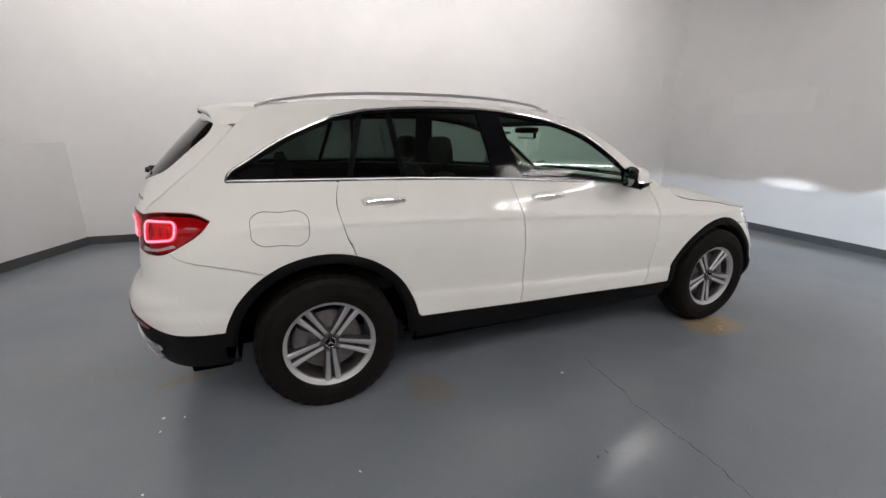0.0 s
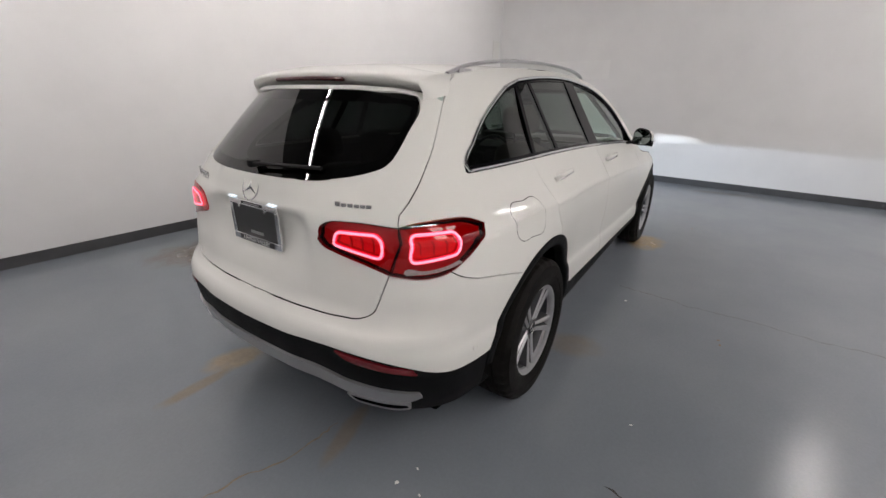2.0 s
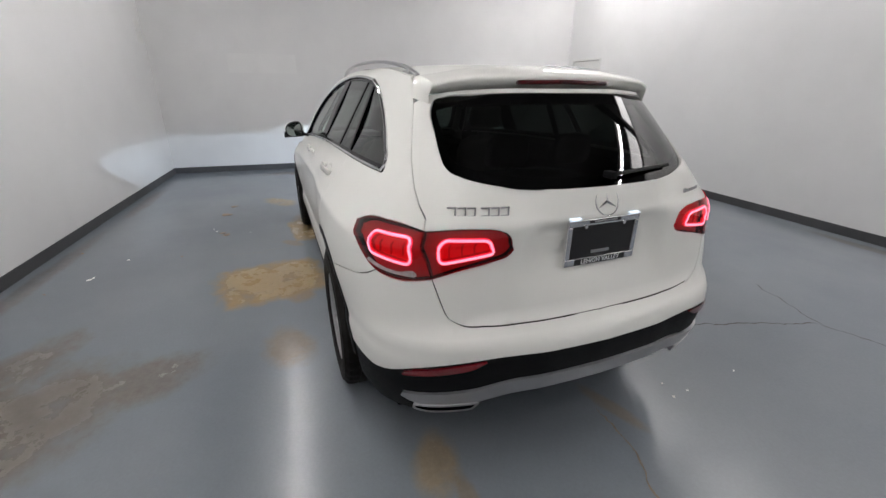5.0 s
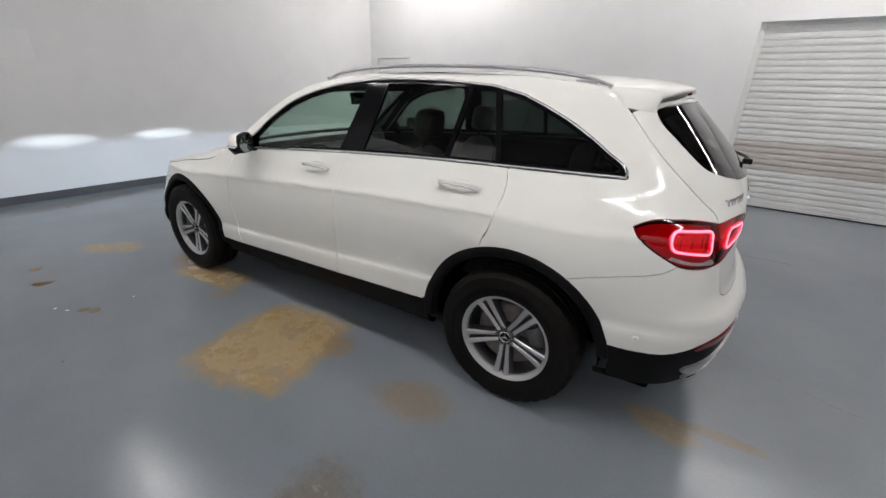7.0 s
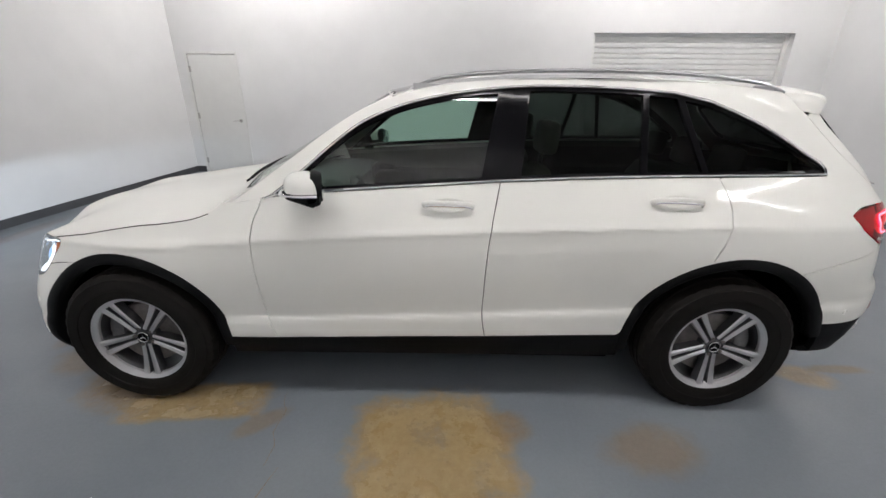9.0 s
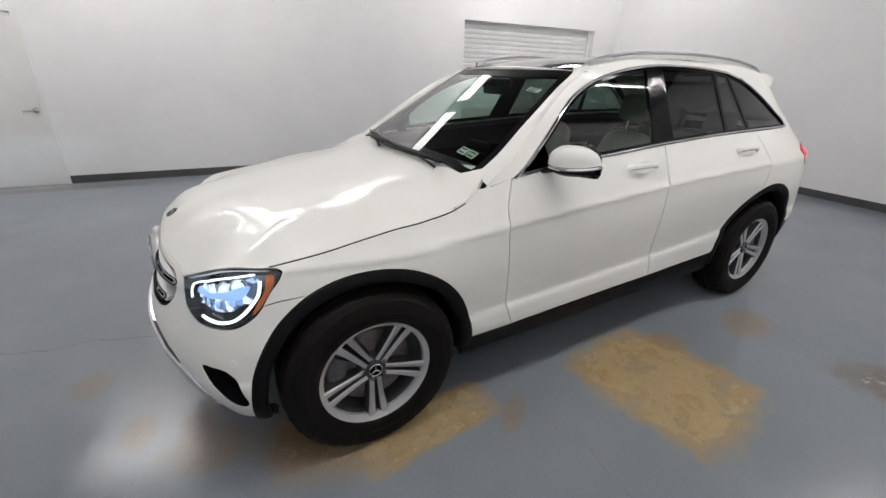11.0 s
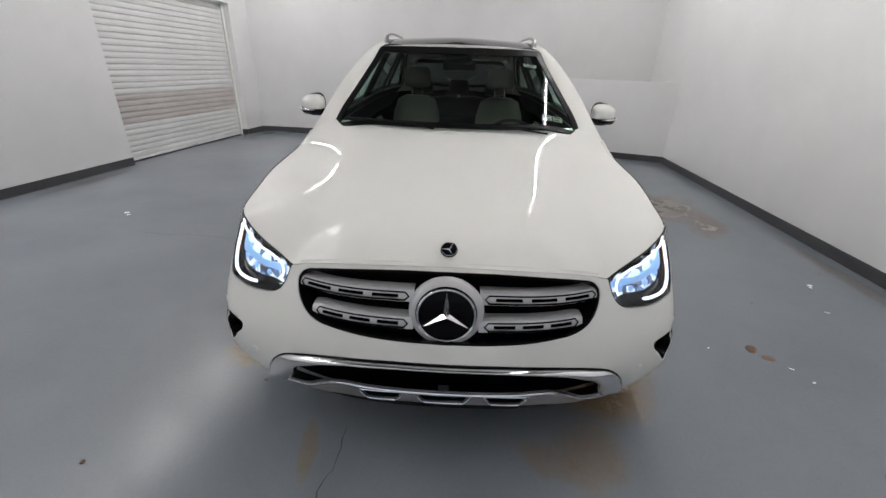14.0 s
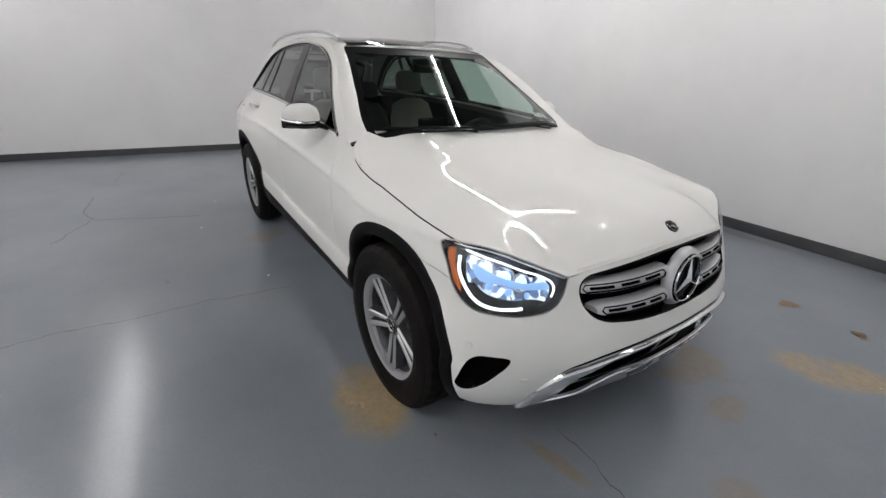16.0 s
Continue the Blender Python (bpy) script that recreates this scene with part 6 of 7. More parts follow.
skid_f = part("front_skid_plate", sheet("front_skid_plate", sym(sk_half), [hole, hole2, [(-a, b) for a, b in hole2[::-1]]], nose_pt, SATIN, lift=.004, depth=.006, gap=.03), None, car, "satin silver slotted skid plate")
for q in (hole, hole2, [(-a, b) for a, b in hole2[::-1]]):
    part("slot_mouth", sheet("slot_mouth", grown(q, .004), [], nose_pt, DARK, lift=-.010, depth=0, gap=.03), None, skid_f)
    part("slot_rim", tube_on(grown(q, .002), nose_pt, .006, .0042, .0042, True, 8), CHROME, skid_f, "chrome rim of the slot", smooth=True)
ridge = nu([(0, .406), (.10, .406), (.150, .407), (.180, .398), (.215, .376), (.26, .342), (.33, .314), (.40, .296)])
part("top_ridge", tube_on(flip(ridge)[:-1] + ridge, nose_pt, .007, .006, .006, False, 8), CHROME, skid_f, "chrome upper edge", smooth=True)
lip = clean(nu([(0, .328), (.11, .322), (.22, .300), (.30, .290), (.38, .272), (.43, .270), (.49, .278), (.54, .288), (.59, .298), (.625, .313), (.66, .31)]) + nu([(.66, .27), (.6, .26), (.5, .25), (.35, .245), (.2, .26), (0, .27)]))
part("front_lip", sheet("front_lip", sym(lip), [], nose_pt, PLASTIC, lift=-.012, depth=.03, gap=.05), None, car)

# headlamps: clear lens over a dark housing with light guides and projector lenses
def in_lamp(pts):
    """Places drawn for a lamp of .394 by .2, moved into the lamp's real outline."""
    return [(*lamp_sz(.313 + (p[0] - .292) * 1.07, p[1] - .015 - .072 * (p[0] - .292)), *p[2:]) for p in pts]


def nl(pts, step=0.02):
    return nu(in_lamp(pts), step)


lamp_f = loop(lamp_f_top, lamp_f_out[1:], lamp_f_bot[1:])
lens = both("headlamp", lamp_f, mat=LENS, lift=0.002, depth=0.004, gap=0.03, label="clear headlamp lens, lit")
both("headlamp_housing", grown(lamp_f, -.001), mat=LAMPBED, lift=-0.060, depth=0, gap=0.05, parents=lens)
both("headlamp_wall", lamp_f, [grown(lamp_f, -.006)], mat=GLOSSBLACK, lift=-0.002, depth=0.06, gap=0.05, parents=lens)
both("lower_bezel", nl([(.345, .712), (.37, .722), (.44, .726), (.52, .736), (.575, .755), (.600, .775), (.625, .770), (.60, .725), (.55, .703), (.455, .699), (.37, .704), (.345, .712)]), mat=GLOSSBLACK, lift=-0.034, depth=0.01, gap=0.05, parents=lens, inset=0)
both("facet_reflector", nl([(.334, .735), (.345, .712), (.40, .706), (.50, .712), (.575, .735), (.625, .785), (.630, .845), (.52, .832), (.42, .806), (.350, .782), (.332, .760), (.334, .735)]), mat=FACETS, lift=-0.040, depth=0.01, gap=0.03, parents=lens, inset=0, label="lit faceted reflector")
both("blue_reflector", nl([(.335, .750), (.40, .758), (.50, .778), (.60, .802), (.61, .822), (.50, .800), (.40, .779), (.338, .768), (.335, .750)]), mat=LITBED, lift=-0.030, depth=0.02, gap=0.05, parents=lens, inset=0)
both("side_marker", nl([(.652, .868), (.672, .866), (.674, .830), (.655, .780), (.630, .745), (.640, .780), (.656, .825), (.652, .868)]), mat=AMBER, lift=-0.012, depth=0.01, gap=0.04, parents=lens, inset=0, label="amber side marker")
for i, s in enumerate((1, -1)):
    g1 = nl([(.335, .730), (.328, .755), (.335, .778), (.36, .797), (.43, .823), (.52, .848), (.62, .868)], .012)
    g2 = nl([(.640, .850), (.642, .815), (.620, .765), (.585, .726), (.54, .710), (.46, .705), (.43, .706)], .012)
    part("light_guide", tube_on(g1, side_pt, -0.014, 0.0036, 0.0036, False, 8, s), DRL, lens[i], "glowing white light guide", smooth=True)
    part("light_guide", tube_on(g2, side_pt, -0.014, 0.0055, 0.0055, False, 8, s), DRL, lens[i], "glowing white light guide", smooth=True)
    for a, z, r, m_ in in_lamp(((.362, .770, .021, LEDLENS), (.425, .785, .024, LEDLENS), (.495, .803, .025, LEDLENS), (.570, .822, .025, LEDLENS), (.40, .738, .013, LITBED), (.475, .752, .014, LITBED), (.55, .770, .014, LITBED))):
        u = u_of(a)
        n = normal_at(side_pt, u, z, from_core)
        c = side_pt(u, z) - n * .045
        bm = bmesh.new()
        add_ring(bm, [(0, .012), (r * .6, .010), (r, .003), (r * 1.15, 0), (r * 1.15, -.02)], 20, "Z", False)
        d = Vector((n[0], n[1] * s, n[2]))
        part("projector_lens", bm, m_, lens[i], smooth=True, angle=50, at=Matrix.Translation((c[0], c[1] * s, c[2])) @ d.to_track_quat("Z", "Y").to_matrix().to_4x4())
        bm = bmesh.new()
        add_ring(bm, [(r * 1.15, .004), (r * 1.4, .004), (r * 1.45, -.02), (r * 1.15, -.02)], 20, "Z", True)
        part("projector_ring", bm, CHROME, lens[i], smooth=True, angle=50, at=Matrix.Translation((c[0], c[1] * s, c[2])) @ d.to_track_quat("Z", "Y").to_matrix().to_4x4())

# ---------------------------------------------------------------- doors' fittings, mirrors, flap


def handle(x, z, s, parent):
    u = u_at(x, z)
    p = side_pt(u, z)
    bm = bmesh.new()
    q0 = normal_at(side_pt, u, z, from_core)
    ln = []
    for dx, o in ((.112, .004), (.100, .022), (.06, .033), (0, .036), (-.06, .033), (-.100, .022), (-.112, .004)):
        uu = u_at(x + dx, z)
        pp = side_pt(uu, z) + normal_at(side_pt, uu, z, from_core) * o
        ln.append((pp[0], pp[1] * s, pp[2] + dx * .02))
    sweep(bm, spline(ln, .02), .008, .015, sides=10)
    hd = part("door_handle", bm, PAINT, parent, "white door handle with a chrome strip", smooth=True, angle=60)
    bm = bmesh.new()
    sweep(bm, [(a, b + .004 * s, c - .008) for a, b, c in spline(ln, .03)[1:-1]], .0062, .0055, sides=8)
    part("chrome_strip", bm, CHROME, hd, smooth=True)
    bm = bmesh.new()
    rows = []
    for k in range(5):
        r = (1, .85, .62, .35, 0)[k]
        dep = (.0015, -.0005, -.004, -.007, -.008)[k]
        ring = []
        for j in range(28):
            a = 2 * math.pi * j / 28
            xx, zz = x + .085 * r * math.cos(a), z - .002 + .030 * r * math.sin(a)
            uu = u_at(xx, zz)
            pp = side_pt(uu, zz) + normal_at(side_pt, uu, zz, from_core) * (dep + .008)
            ring.append(bm.verts.new((pp[0], pp[1] * s, pp[2])))
        rows.append(ring)
        if r == 0:
            break
    for a, b in zip(rows, rows[1:]):
        for j in range(28):
            bm.faces.new((a[j], a[(j + 1) % 28], b[(j + 1) % 28], b[j]))
    bmesh.ops.remove_doubles(bm, verts=bm.verts[:], dist=1e-5)
    bmesh.ops.translate(bm, vec=(0, -.0065 * s, 0), verts=bm.verts[:])
    part("handle_recess", bm, PAINT, hd, smooth=True)


for i, s in enumerate((1, -1)):
    handle(-.095, 1.062, s, fd[i])
    handle(-1.11, 1.088, s, rd_[i])


def mirror(s):
    bm = bmesh.new()
    rows = []
    # sections from the inner to the outer end: y, centre x, centre z, half length, half height
    for y, cx, cz, hx, hz in ((.868, .545, 1.145, .030, .030), (.880, .530, 1.148, .070, .052), (.905, .520, 1.150, .090, .064), (.945, .508, 1.150, .096, .066), (.985, .492, 1.149, .090, .060), (1.012, .476, 1.147, .074, .048), (1.026, .462, 1.145, .048, .030), (1.030, .455, 1.144, .018, .012)):
        ring = []
        for j in range(24):
            a = 2 * math.pi * j / 24
            ca, sn = math.cos(a), math.sin(a)
            ex = abs(ca) ** .75 * (1 if ca > 0 else -1)
            ez = abs(sn) ** .8 * (1 if sn > 0 else -1)
            fx = ex * hx * (1.0 if ex > 0 else .48)
            ring.append(bm.verts.new((cx + fx, y * s, cz + ez * hz)))
        rows.append(ring)
    for a, b in zip(rows, rows[1:]):
        for j in range(24):
            bm.faces.new((a[j], a[(j + 1) % 24], b[(j + 1) % 24], b[j]))
    bm.faces.new(rows[0])
    bm.faces.new(rows[-1])
    bmesh.ops.translate(bm, vec=(0, 0, .008), verts=bm.verts[:])
    low_ = bm.copy()
    for b_, top_ in ((bm, True), (low_, False)):
        bmesh.ops.bisect_plane(b_, geom=b_.verts[:] + b_.edges[:] + b_.faces[:], plane_co=(.5, 0, 1.146), plane_no=(.06, 0, 1), clear_inner=top_, clear_outer=not top_)
    mr = part("wing_mirror", bm, PAINT, car, "white wing mirror cap over a black base", smooth=True, angle=70)
    part("mirror_waist", low_, GLOSSBLACK, mr, "gloss black lower mirror housing", smooth=True, angle=70)
    bm = bmesh.new()
    line = [(.545 + .062, .905, 1.122), (.520 + .086, .945, 1.119), (.500 + .086, .985, 1.119), (.484 + .066, 1.013, 1.121), (.47 + .02, 1.032, 1.123), (.455 - .03, 1.026, 1.124)]
    sweep(bm, [(x + .012, (y + .004) * s, z + .016) for x, y, z in spline(line, .02)], .008, .007)
    part("indicator_strip", bm, CHROME, mr, "chrome edged indicator strip", smooth=True)
    bm = bmesh.new()
    rows = []
    for y, cx, hx in ((.872, .537, .050), (.905, .523, .090), (.945, .510, .098), (.985, .494, .092), (1.014, .478, .076), (1.030, .463, .050), (1.035, .456, .02)):
        rows.append([bm.verts.new((cx + dx, y * s, z)) for dx, z in ((hx * 1.03, 1.140), (hx * .97, 1.116), (0, 1.094), (-hx * .62, 1.104), (-hx * .68, 1.142))])
    for a, b in zip(rows, rows[1:]):
        for j in range(4):
            bm.faces.new((a[j], a[j + 1], b[j + 1], b[j]))
    part("lower_shell", bm, PLASTIC, mr, smooth=True)
    bm = bmesh.new()
    sweep(bm, spline([(.56, .80 * s, 1.090), (.55, .85 * s, 1.108), (.53, .90 * s, 1.120)], .02), .038, .014, sides=10)
    part("mirror_arm", bm, PLASTIC, mr, smooth=True)
    outline = [(.884, 1.165), (.897, 1.112), (.94, 1.102), (.99, 1.108), (1.016, 1.135), (1.020, 1.170), (1.000, 1.205), (.955, 1.224), (.905, 1.222), (.888, 1.200)]
    ring = spline([(y, z) for y, z in outline], .02, True)
    cy, cz = .952, 1.163
    for nm, k0, k1, x0, x1, mt, lb in (("mirror_bezel", 1.03, .90, .480, .438, PLASTIC, "black mirror bezel"), ("mirror_glass", .90, 0.0, .440, .440, MIRROR, "dark tinted mirror glass")):
        bm = bmesh.new()
        rws = []
        for k, x in ((k0, x0), (k0, (x0 + x1) / 2), (k1, x1)) if k1 else ((k0, x0), (.01, x1)):
            rws.append([bm.verts.new((x - .25 * (y - cy), (cy + (y - cy) * k) * s, cz + (z - cz) * k)) for y, z in ring])
        n_ = len(ring)
        for p_, q_ in zip(rws, rws[1:]):
            for j in range(n_):
                bm.faces.new((p_[j], p_[(j + 1) % n_], q_[(j + 1) % n_], q_[j]))
        part(nm, bm, mt, mr, lb, smooth=True, angle=40)
    tri = quad_xz([(.70, 1.092), (.52, 1.108), (.545, 1.215)])
    l, r = sheet("mirror_corner", tri, [], side_pt, GLOSSBLACK, lift=.002, depth=.01, mirror=True)
    part("mirror_corner", l if s > 0 else r, None, car)
    mr.location.y = -.022 * s


for s in (1, -1):
    mirror(s)

# fuel flap in the right quarter, shown by its outline
fl_ = spline([(u_at(x, z), z) for x, z in ((-1.515, 1.060), (-1.62, 1.066), (-1.72, 1.063), (-1.742, 1.045), (-1.745, 1.0), (-1.742, .955), (-1.72, .934), (-1.62, .925), (-1.525, .925), (-1.503, .945), (-1.493, 1.0), (-1.497, 1.045))], .015, True)
l, r = sheet("fuel_flap", grown(fl_, -.0005), [], side_pt, PAINT, lift=.0012, depth=.0, mirror=True)
bpy.data.meshes.remove(l)
ff = part("fuel_flap", r, None, car)
l, r = sheet("flap_joint", grown(fl_, .0022), [grown(fl_, -.0006)], side_pt, DARK, lift=.0008, depth=.0, gap=.05, mirror=True)
bpy.data.meshes.remove(l)
part("flap_joint", r, None, ff)

# ---------------------------------------------------------------- wheels


def tyre_mesh():
    bm = bmesh.new()
    prof = [(.228, -.098), (.245, -.108), (.285, -.117), (.325, -.113), (.350, -.104), (.361, -.094), (.366, -.075), (.367, -.052), (.359, -.050), (.359, -.042), (.368, -.040), (.368, -.006), (.360, -.004), (.360, .004), (.368, .006), (.368, .040), (.359, .042), (.359, .050), (.367, .052), (.366, .075), (.361, .094), (.350, .104), (.338, .110), (.336, .114), (.325, .115), (.300, .1185), (.285, .1185), (.283, .116), (.262, .114), (.245, .109), (.236, .104), (.229, .098)]
    n = 144
    rows = []
    for i in range(n):
        a = 2 * math.pi * i / n
        cut = (i % 4 == 0)
        row = []
        for r, y in prof:
            rr = r - (.0055 if cut and r > .3495 and abs(y) > .06 else 0)
            row.append(bm.verts.new((rr * math.cos(a), y, rr * math.sin(a))))
        rows.append(row)
    k = len(prof)
    for i in range(n):
        a, b = rows[i], rows[(i + 1) % n]
        for j in range(k - 1):
            bm.faces.new((a[j], a[j + 1], b[j + 1], b[j]))
    return mesh_of("tyre", bm, RUBBER, True, 32)


def rim_mesh():
    bm = bmesh.new()
    add_ring(bm, [(.2285, -.098), (.236, -.100), (.236, -.092), (.222, -.085), (.205, -.04), (.205, .04), (.212, .070), (.2235, .082)], 72, "Y", False)
    return mesh_of("wheel", bm, RIMDARK, True, 40)


def lip_mesh():
    bm = bmesh.new()
    add_ring(bm, [(.212, .070), (.214, .083), (.222, .0895), (.236, .094), (.242, .097), (.2425, .103), (.238, .105), (.232, .101), (.224, .096), (.218, .0935)][::-1], 72, "Y", False)
    return mesh_of("rim_lip", bm, RIMFACE, True, 40)


def spoke_meshes():
    """A pair of slim spokes pointing along +x: the bright face and the dark web behind."""
    face, web = bmesh.new(), bmesh.new()
    for s in (1, -1):
        st = [(.042, .0150, .0108, .072), (.075, .0162, .0115, .075), (.12, .0188, .0130, .079), (.17, .0228, .0152, .084), (.205, .0265, .0174, .0885), (.222, .0288, .0190, .0905)]
        tops, bots = [], []
        for r, c, w, y in st:
            ring = []
            for dz, dy in ((-w, -.008), (-w * .55, -.0015), (w * .55, .0015), (w, -.006)):
                ring.append(face.verts.new((r, y + dy, s * (c + dz))))
            tops.append(ring)
            bots.append([web.verts.new(p) for p in ((r, y - .0055, s * c - w), (r, y - .0055, s * c + w), (r * .99, y - .045, s * c + w * 1.5), (r * .99, y - .045, s * c - w * 1.5))])
        for a, b in zip(tops, tops[1:]):
            for j in range(3):
                face.faces.new((a[j], a[j + 1], b[j + 1], b[j]))
        for a, b in zip(bots, bots[1:]):
            for j in range(4):
                web.faces.new((a[j], a[(j + 1) % 4], b[(j + 1) % 4], b[j]))
        web.faces.new(bots[0])
        web.faces.new(bots[-1])
    return mesh_of("spoke", face, RIMFACE, False), mesh_of("spoke_web", web, RIMDARK, False)


TY, RIM, LIP = tyre_mesh(), rim_mesh(), lip_mesh()
SPK, WEB = spoke_meshes()
bm = bmesh.new()
add_ring(bm, [(0, .074), (.030, .074), (.033, .072), (.036, .066), (.058, .066), (.066, .058), (.070, .030), (.066, .010)], 40, "Y", False)
HUBM = mesh_of("hub", bm, RIMDARK, True, 40)
bm = bmesh.new()
add_ring(bm, [(0, .0775), (.029, .0775), (.031, .075), (.031, .07)], 32, "Y", False)
CAPM = mesh_of("hub_cap", bm, GLOSSBLACK, True, 40)
bm = bmesh.new()
bmesh.ops.create_cone(bm, cap_ends=True, segments=6, radius1=.0095, radius2=.0085, depth=.016, matrix=Matrix.Rotation(radians(-90), 4, "X"))
BOLTM = mesh_of("wheel_bolt", bm, STEEL)
bm = bmesh.new()
add_ring(bm, [(.07, .035), (.09, .030), (.165, .030), (.168, .026), (.168, .008), (.165, .004), (.07, .004)], 64, "Y", False)
DISCM = mesh_of("brake_disc", bm, STEEL, True, 30)
bm = bmesh.new()
rows = []
for i in range(9):
    a = radians(-32 + 64 * i / 8)
    rows.append([bm.verts.new((r * math.cos(a), y, r * math.sin(a))) for r, y in ((.115, -.02), (.115, .046), (.135, .056), (.172, .054), (.187, .040), (.187, -.02))])
for a, b in zip(rows, rows[1:]):
    for j in range(6):
        bm.faces.new((a[j], a[(j + 1) % 6], b[(j + 1) % 6], b[j]))
bm.faces.new(rows[0])
bm.faces.new(rows[-1])
CALM = mesh_of("brake_caliper", bm, CAST, True, 40)
bm = bmesh.new()
for k in range(3):
    a = radians(90 + 120 * k)
    tip = Vector((math.cos(a), 0, math.sin(a))) * .026
    l_ = Vector((math.cos(a + 1.047), 0, math.sin(a + 1.047))) * .004
    r_ = Vector((math.cos(a - 1.047), 0, math.sin(a - 1.047))) * .004
    vs = [bm.verts.new(p + Vector((0, .0785, 0))) for p in (tip, l_, Vector((0, .002, 0)), r_)]
    bm.faces.new((vs[0], vs[1], vs[2]))
    bm.faces.new((vs[0], vs[2], vs[3]))
add_ring(bm, [(.0255, .0778), (.0275, .0795), (.0295, .0778)], 32, "Y", False)
STARM = mesh_of("cap_emblem", bm, CHROME)

for cx in (HUBX, -HUBX):
    for s in (1, -1):
        turn = 0 if s > 0 else 180
        m = pose(cx, s * (.812 if cx > 0 else .808), TYRE, 0, 0, turn)
        w = part("wheel", RIM, None, car, "silver five twin-spoke alloy wheel", at=m)
        part("tyre", TY, None, w, "black rubber tyre")
        part("rim_lip", LIP, None, w)
        for k in range(5):
            r = Matrix.Rotation(radians(90 - 72 * k), 4, "Y")
            part("spoke", SPK, None, w, at=r)
            part("spoke_web", WEB, None, w, at=r)
        part("hub", HUBM, None, w)
        part("hub_cap", CAPM, None, w)
        part("cap_emblem", STARM, None, w)
        for k in range(5):
            a = radians(144 + 72 * k)
            part("wheel_bolt", BOLTM, None, w, at=Matrix.Translation((.049 * math.cos(a), .066, .049 * math.sin(a))))
        part("brake_disc", DISCM, None, w)
        back = (cx < 0)
        a = 0 if (back == (s < 0)) else 180
        part("brake_caliper", CALM, None, w, at=Matrix.Rotation(radians(a), 4, "Y"))

# ---------------------------------------------------------------- inside the car


def cushion(x0, x1, y0, y1, z0, z1, r, lean=0.0, waist=0.0):
    """A soft padded block, leaning back by degrees, narrower at the top by waist."""
    bm = bmesh.new()
    add_box(bm, x0, x1, y0, y1, z0, z1)
    bmesh.ops.subdivide_edges(bm, edges=bm.edges[:], cuts=3, use_grid_fill=True)
    cx, cy, cz = (x0 + x1) / 2, (y0 + y1) / 2, (z0 + z1) / 2
    hx, hy, hz = (x1 - x0) / 2, (y1 - y0) / 2, (z1 - z0) / 2
    for v in bm.verts:
        d = [(v.co.x - cx) / hx, (v.co.y - cy) / hy, (v.co.z - cz) / hz]
        for i, h in enumerate((hx, hy, hz)):
            e = max(0, 1 - h and 1)
        L = max(1e-6, sum(abs(c) ** 5 for c in d) ** .2)
        d = [c / L * max(abs(q) for q in d) for c in d]
        k = (d[2] + 1) / 2
        v.co = Vector((cx + d[0] * hx, cy + d[1] * hy * (1 - waist * k), cz + d[2] * hz))
    if lean:
        bmesh.ops.rotate(bm, cent=(cx, cy, z0), matrix=Matrix.Rotation(radians(-lean), 3, "Y"), verts=bm.verts[:])
    return bm


for s in (1, -1):
    y = .365 * s
    st = part("front_seat", cushion(-.42, .12, y - .25, y + .25, .48, .66, .05), LEATHER, car, "cream leather front seat", smooth=True, angle=80)
    part("seat_back", cushion(-.52, -.37, y - .24, y + .24, .58, 1.19, .05, 14, .22), LEATHER, st, smooth=True, angle=80)
    part("headrest", cushion(-.655, -.555, y - .125, y + .125, 1.235, 1.405, .04, 6, .12), LEATHER, st, smooth=True, angle=80)
    for q in (-.045, .045):
        bm = bmesh.new()
        sweep(bm, [(-.585, y + q, 1.13), (-.605, y + q, 1.26)], .006)
        part("headrest_post", bm, CHROME, st)
bench = part("rear_bench", cushion(-1.32, -.82, -.62, .62, .48, .66, .05), REARHIDE, car, "leather rear bench, cabin shade put into its colour", smooth=True, angle=80)
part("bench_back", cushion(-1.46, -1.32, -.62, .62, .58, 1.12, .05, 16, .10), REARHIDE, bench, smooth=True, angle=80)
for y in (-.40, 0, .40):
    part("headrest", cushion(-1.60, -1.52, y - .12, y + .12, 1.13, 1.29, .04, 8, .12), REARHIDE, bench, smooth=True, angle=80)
part("load_cover", box(-2.08, -1.62, -.58, .58, 1.035, 1.045, .004), TRIMDARK, car)

# dashboard
bm = bmesh.new()
rows = []
for i in range(13):
    y = -.70 + 1.40 * i / 12
    k = 1 - (abs(y) / .72) ** 2
    rows.append([bm.verts.new((x, y, z)) for x, z in ((.86 + .12 * k, 1.005), (.70 + .08 * k, 1.018), (.52 + .03 * k, 1.010), (.47 + .02 * k, .985), (.48 + .02 * k, .90), (.55, .76), (.62, .60))])
for a, b in zip(rows, rows[1:]):
    for j in range(6):
        bm.faces.new((a[j], a[j + 1], b[j + 1], b[j]))
dash = part("dashboard", bm, TRIMDARK, car, "black dashboard", smooth=True)
bm = bmesh.new()
bmesh.ops.create_circle(bm, segments=4, radius=.001)
bm.clear()
add_ring(bm, [(.175, -.013), (.188, -.009), (.192, 0), (.188, .009), (.175, .013), (.168, 0)], 40, "X", True)
sweep(bm, [(0, -.175, 0), (.03, 0, -.01), (0, .175, 0)], .014, .02)
sweep(bm, [(.0, 0, -.18), (.03, 0, -.02)], .014, .02)
add_box(bm, .0, .05, -.07, .07, -.06, .05, .02)
part("steering_wheel", bm, TRIMDARK, dash, "black steering wheel", smooth=True, angle=50, at=pose(.36, .365, .93, 0, 24, 0))
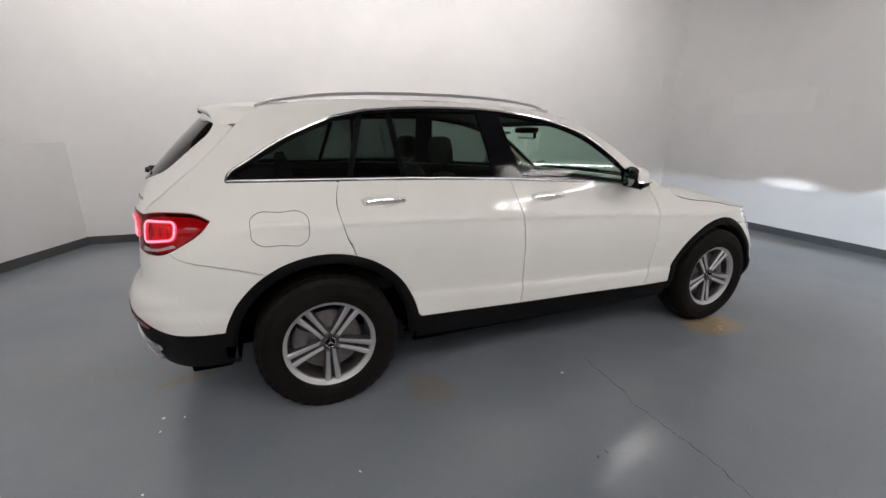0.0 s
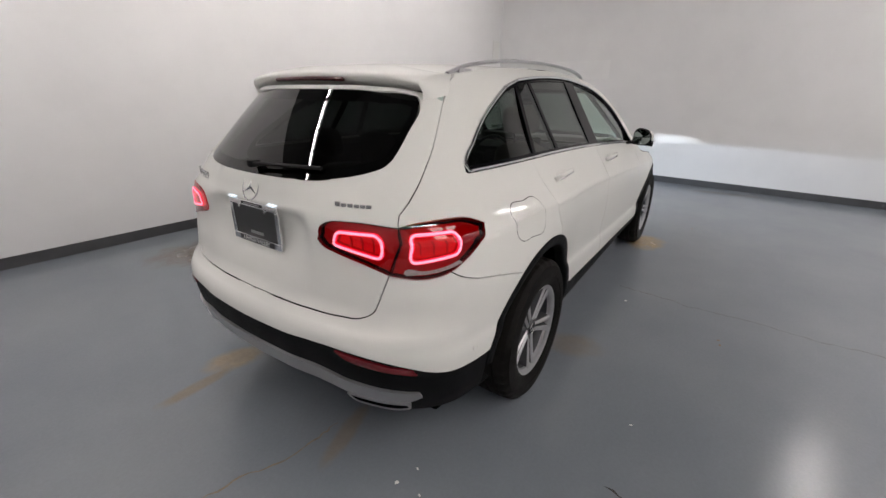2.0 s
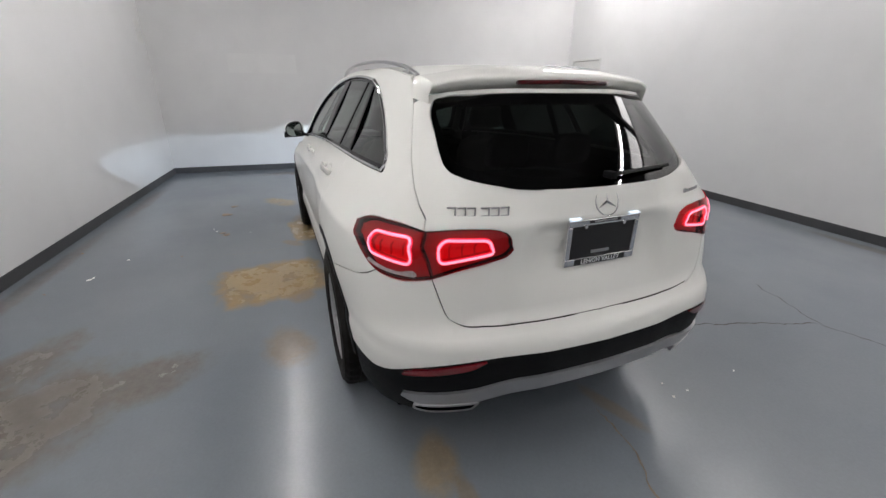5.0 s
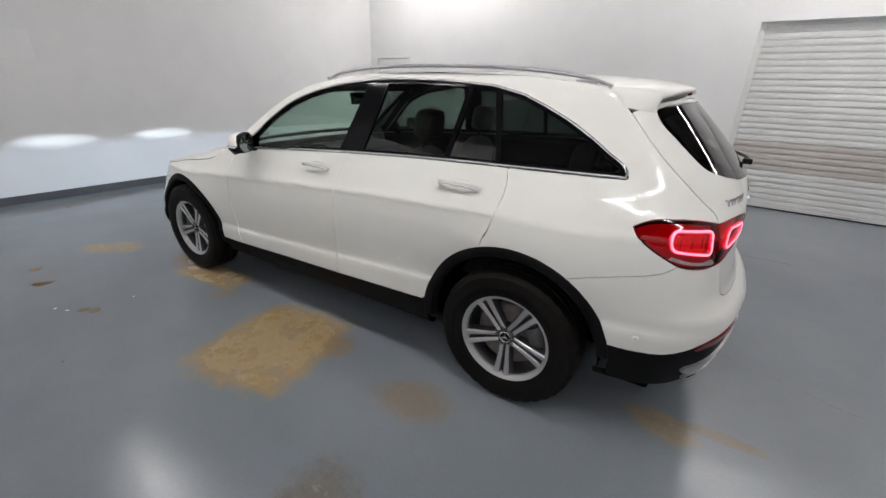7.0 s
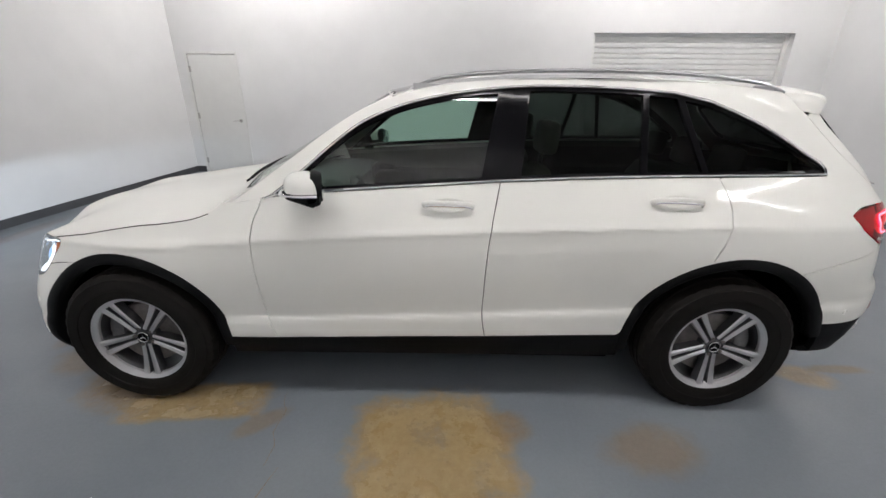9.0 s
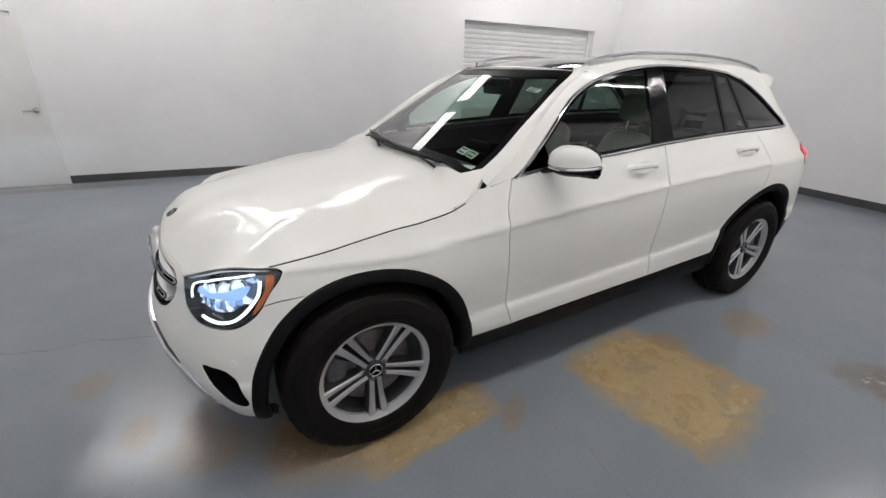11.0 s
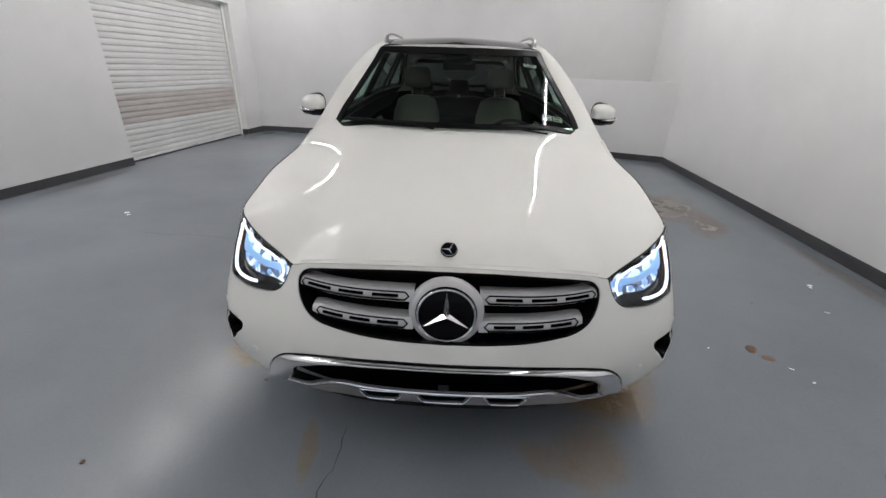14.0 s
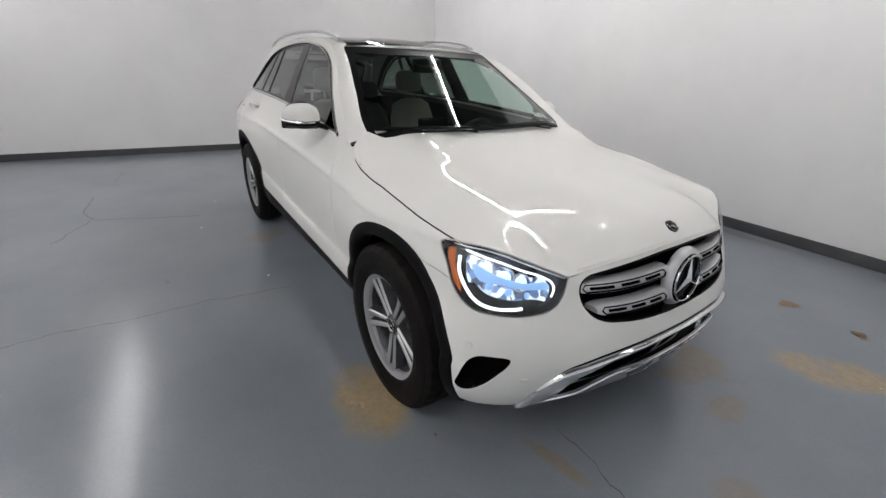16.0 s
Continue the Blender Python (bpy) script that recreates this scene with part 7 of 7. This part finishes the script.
part("centre_screen", box(.475, .490, -.12, .12, .985, 1.065, .006, pose(0, 0, 0, 0, -6, 0)), GLOSSBLACK, dash)
part("centre_console", cushion(-.35, .50, -.13, .13, .45, .74, .04), TRIMDARK, dash, smooth=True, angle=80)
bm = box(.27, .295, -.11, .11, 1.385, 1.44, .010)
im = part("inside_mirror", bm, BORDER, car, "black inside mirror and sensor pod", smooth=True, angle=50)
part("sensor_pod", cushion(.20, .345, -.085, .085, 1.425, 1.475, .02), BORDER, im, smooth=True, angle=80)
part("mirror_face", box(.2685, .2705, -.102, .102, 1.392, 1.433), CHROME, im)
# linings of doors and pillars
both("door_lining", loop(xz([(.72, .90), (-.3, .93), (-1.3, .95), (-1.9, .97)]), xz([(-1.9, 1.165), (-1.3, 1.165), (-.3, 1.135), (.72, 1.06)])), mat=TRIMDARK, lift=-.055, depth=0, gap=.09, inset=0)
both("pillar_trim", grown(dlo, .055), [grown(dlo, .002)], mat=PILLARCLOTH, lift=-.030, depth=0, gap=.06, inset=0)

# wipers on the windscreen
for y0, y1, x0, x1 in ((.50, -.10, .965, .99), (-.12, -.62, 1.0, .90)):
    bm = bmesh.new()
    pts = []
    for i in range(9):
        k = i / 8
        p = ws_f(x0 + (x1 - x0) * k - .03 + .02 * math.sin(math.pi * k), y0 + (y1 - y0) * k)
        pts.append(tuple(p + np.array((0, 0, .010))))
    sweep(bm, pts, .006, .008, sides=6)
    sweep(bm, [(pts[0][0] + .03, y0, pts[0][2] - .02), pts[3]], .007, .005, sides=6)
    part("wiper", bm, PLASTIC, car, "black windscreen wiper")

# paper labels inside the windscreen


def label_on_screen(x, y, w, h, mat, name, bars=2):
    c = ws_f(x, y)
    n = Vector(normal_at(ws_f, x, y, upwards))
    tang = Vector((0, 1, 0)) - n * n.y
    tang.normalize()
    up = n.cross(tang)
    if up.z < 0:
        up = -up
    m = Matrix((tang, up, n)).transposed().to_4x4()
    m.translation = Vector(c) - n * .004
    ob = part(name, box(-w / 2, w / 2, -h / 2, h / 2, -.0006, .0006), mat, car, "small printed paper label", at=m)
    for k in range(bars):
        z = h * (.25 - .5 * k / max(1, bars - 1)) if bars > 1 else 0
        part("print_bar", box(-w * .36, w * .30, z - h * .09, z + h * .09, .0006, .0012), INK, ob)


label_on_screen(.372, .455, .085, .034, LABEL, "paper_label", 2)
label_on_screen(.822, .515, .056, .046, LABEL, "paper_label", 2)
label_on_screen(.815, .577, .056, .046, GREENLABEL, "paper_label", 2)

# headlight beams: a flat wide cone from each lamp
for s in (1, -1):
    ld = bpy.data.lights.new("headlight_beam", "SPOT")
    ld.energy, ld.color, ld.spot_size, ld.spot_blend, ld.shadow_soft_size = BEAM_POWER, (0.62, 0.80, 1.0), radians(150), 0.10, 0.012
    lo = new("headlight_beam", ld)
    p = side_pt(u_of(.42), .79)
    lo.matrix_basis = Matrix.Translation((p[0] + .05, p[1] * s, p[2])) @ (Vector((1, .05 * s, -.208)).to_track_quat("-Z", "Y").to_matrix().to_4x4()) @ Matrix.Diagonal((1, .055, 1, 1))
    hd = bpy.data.lights.new("headlight_beam_core", "SPOT")
    hd.energy, hd.color, hd.spot_size, hd.spot_blend, hd.shadow_soft_size = BEAM_POWER * 4.0, (0.78, 0.90, 1.0), radians(20), 1.0, 0.012
    ho = new("headlight_beam_core", hd)
    ho.matrix_basis = Matrix.Translation((p[0] + .05, p[1] * s, p[2])) @ (Vector((1, .0, -.014)).to_track_quat("-Z", "Y").to_matrix().to_4x4()) @ Matrix.Diagonal((1, .17, 1, 1))
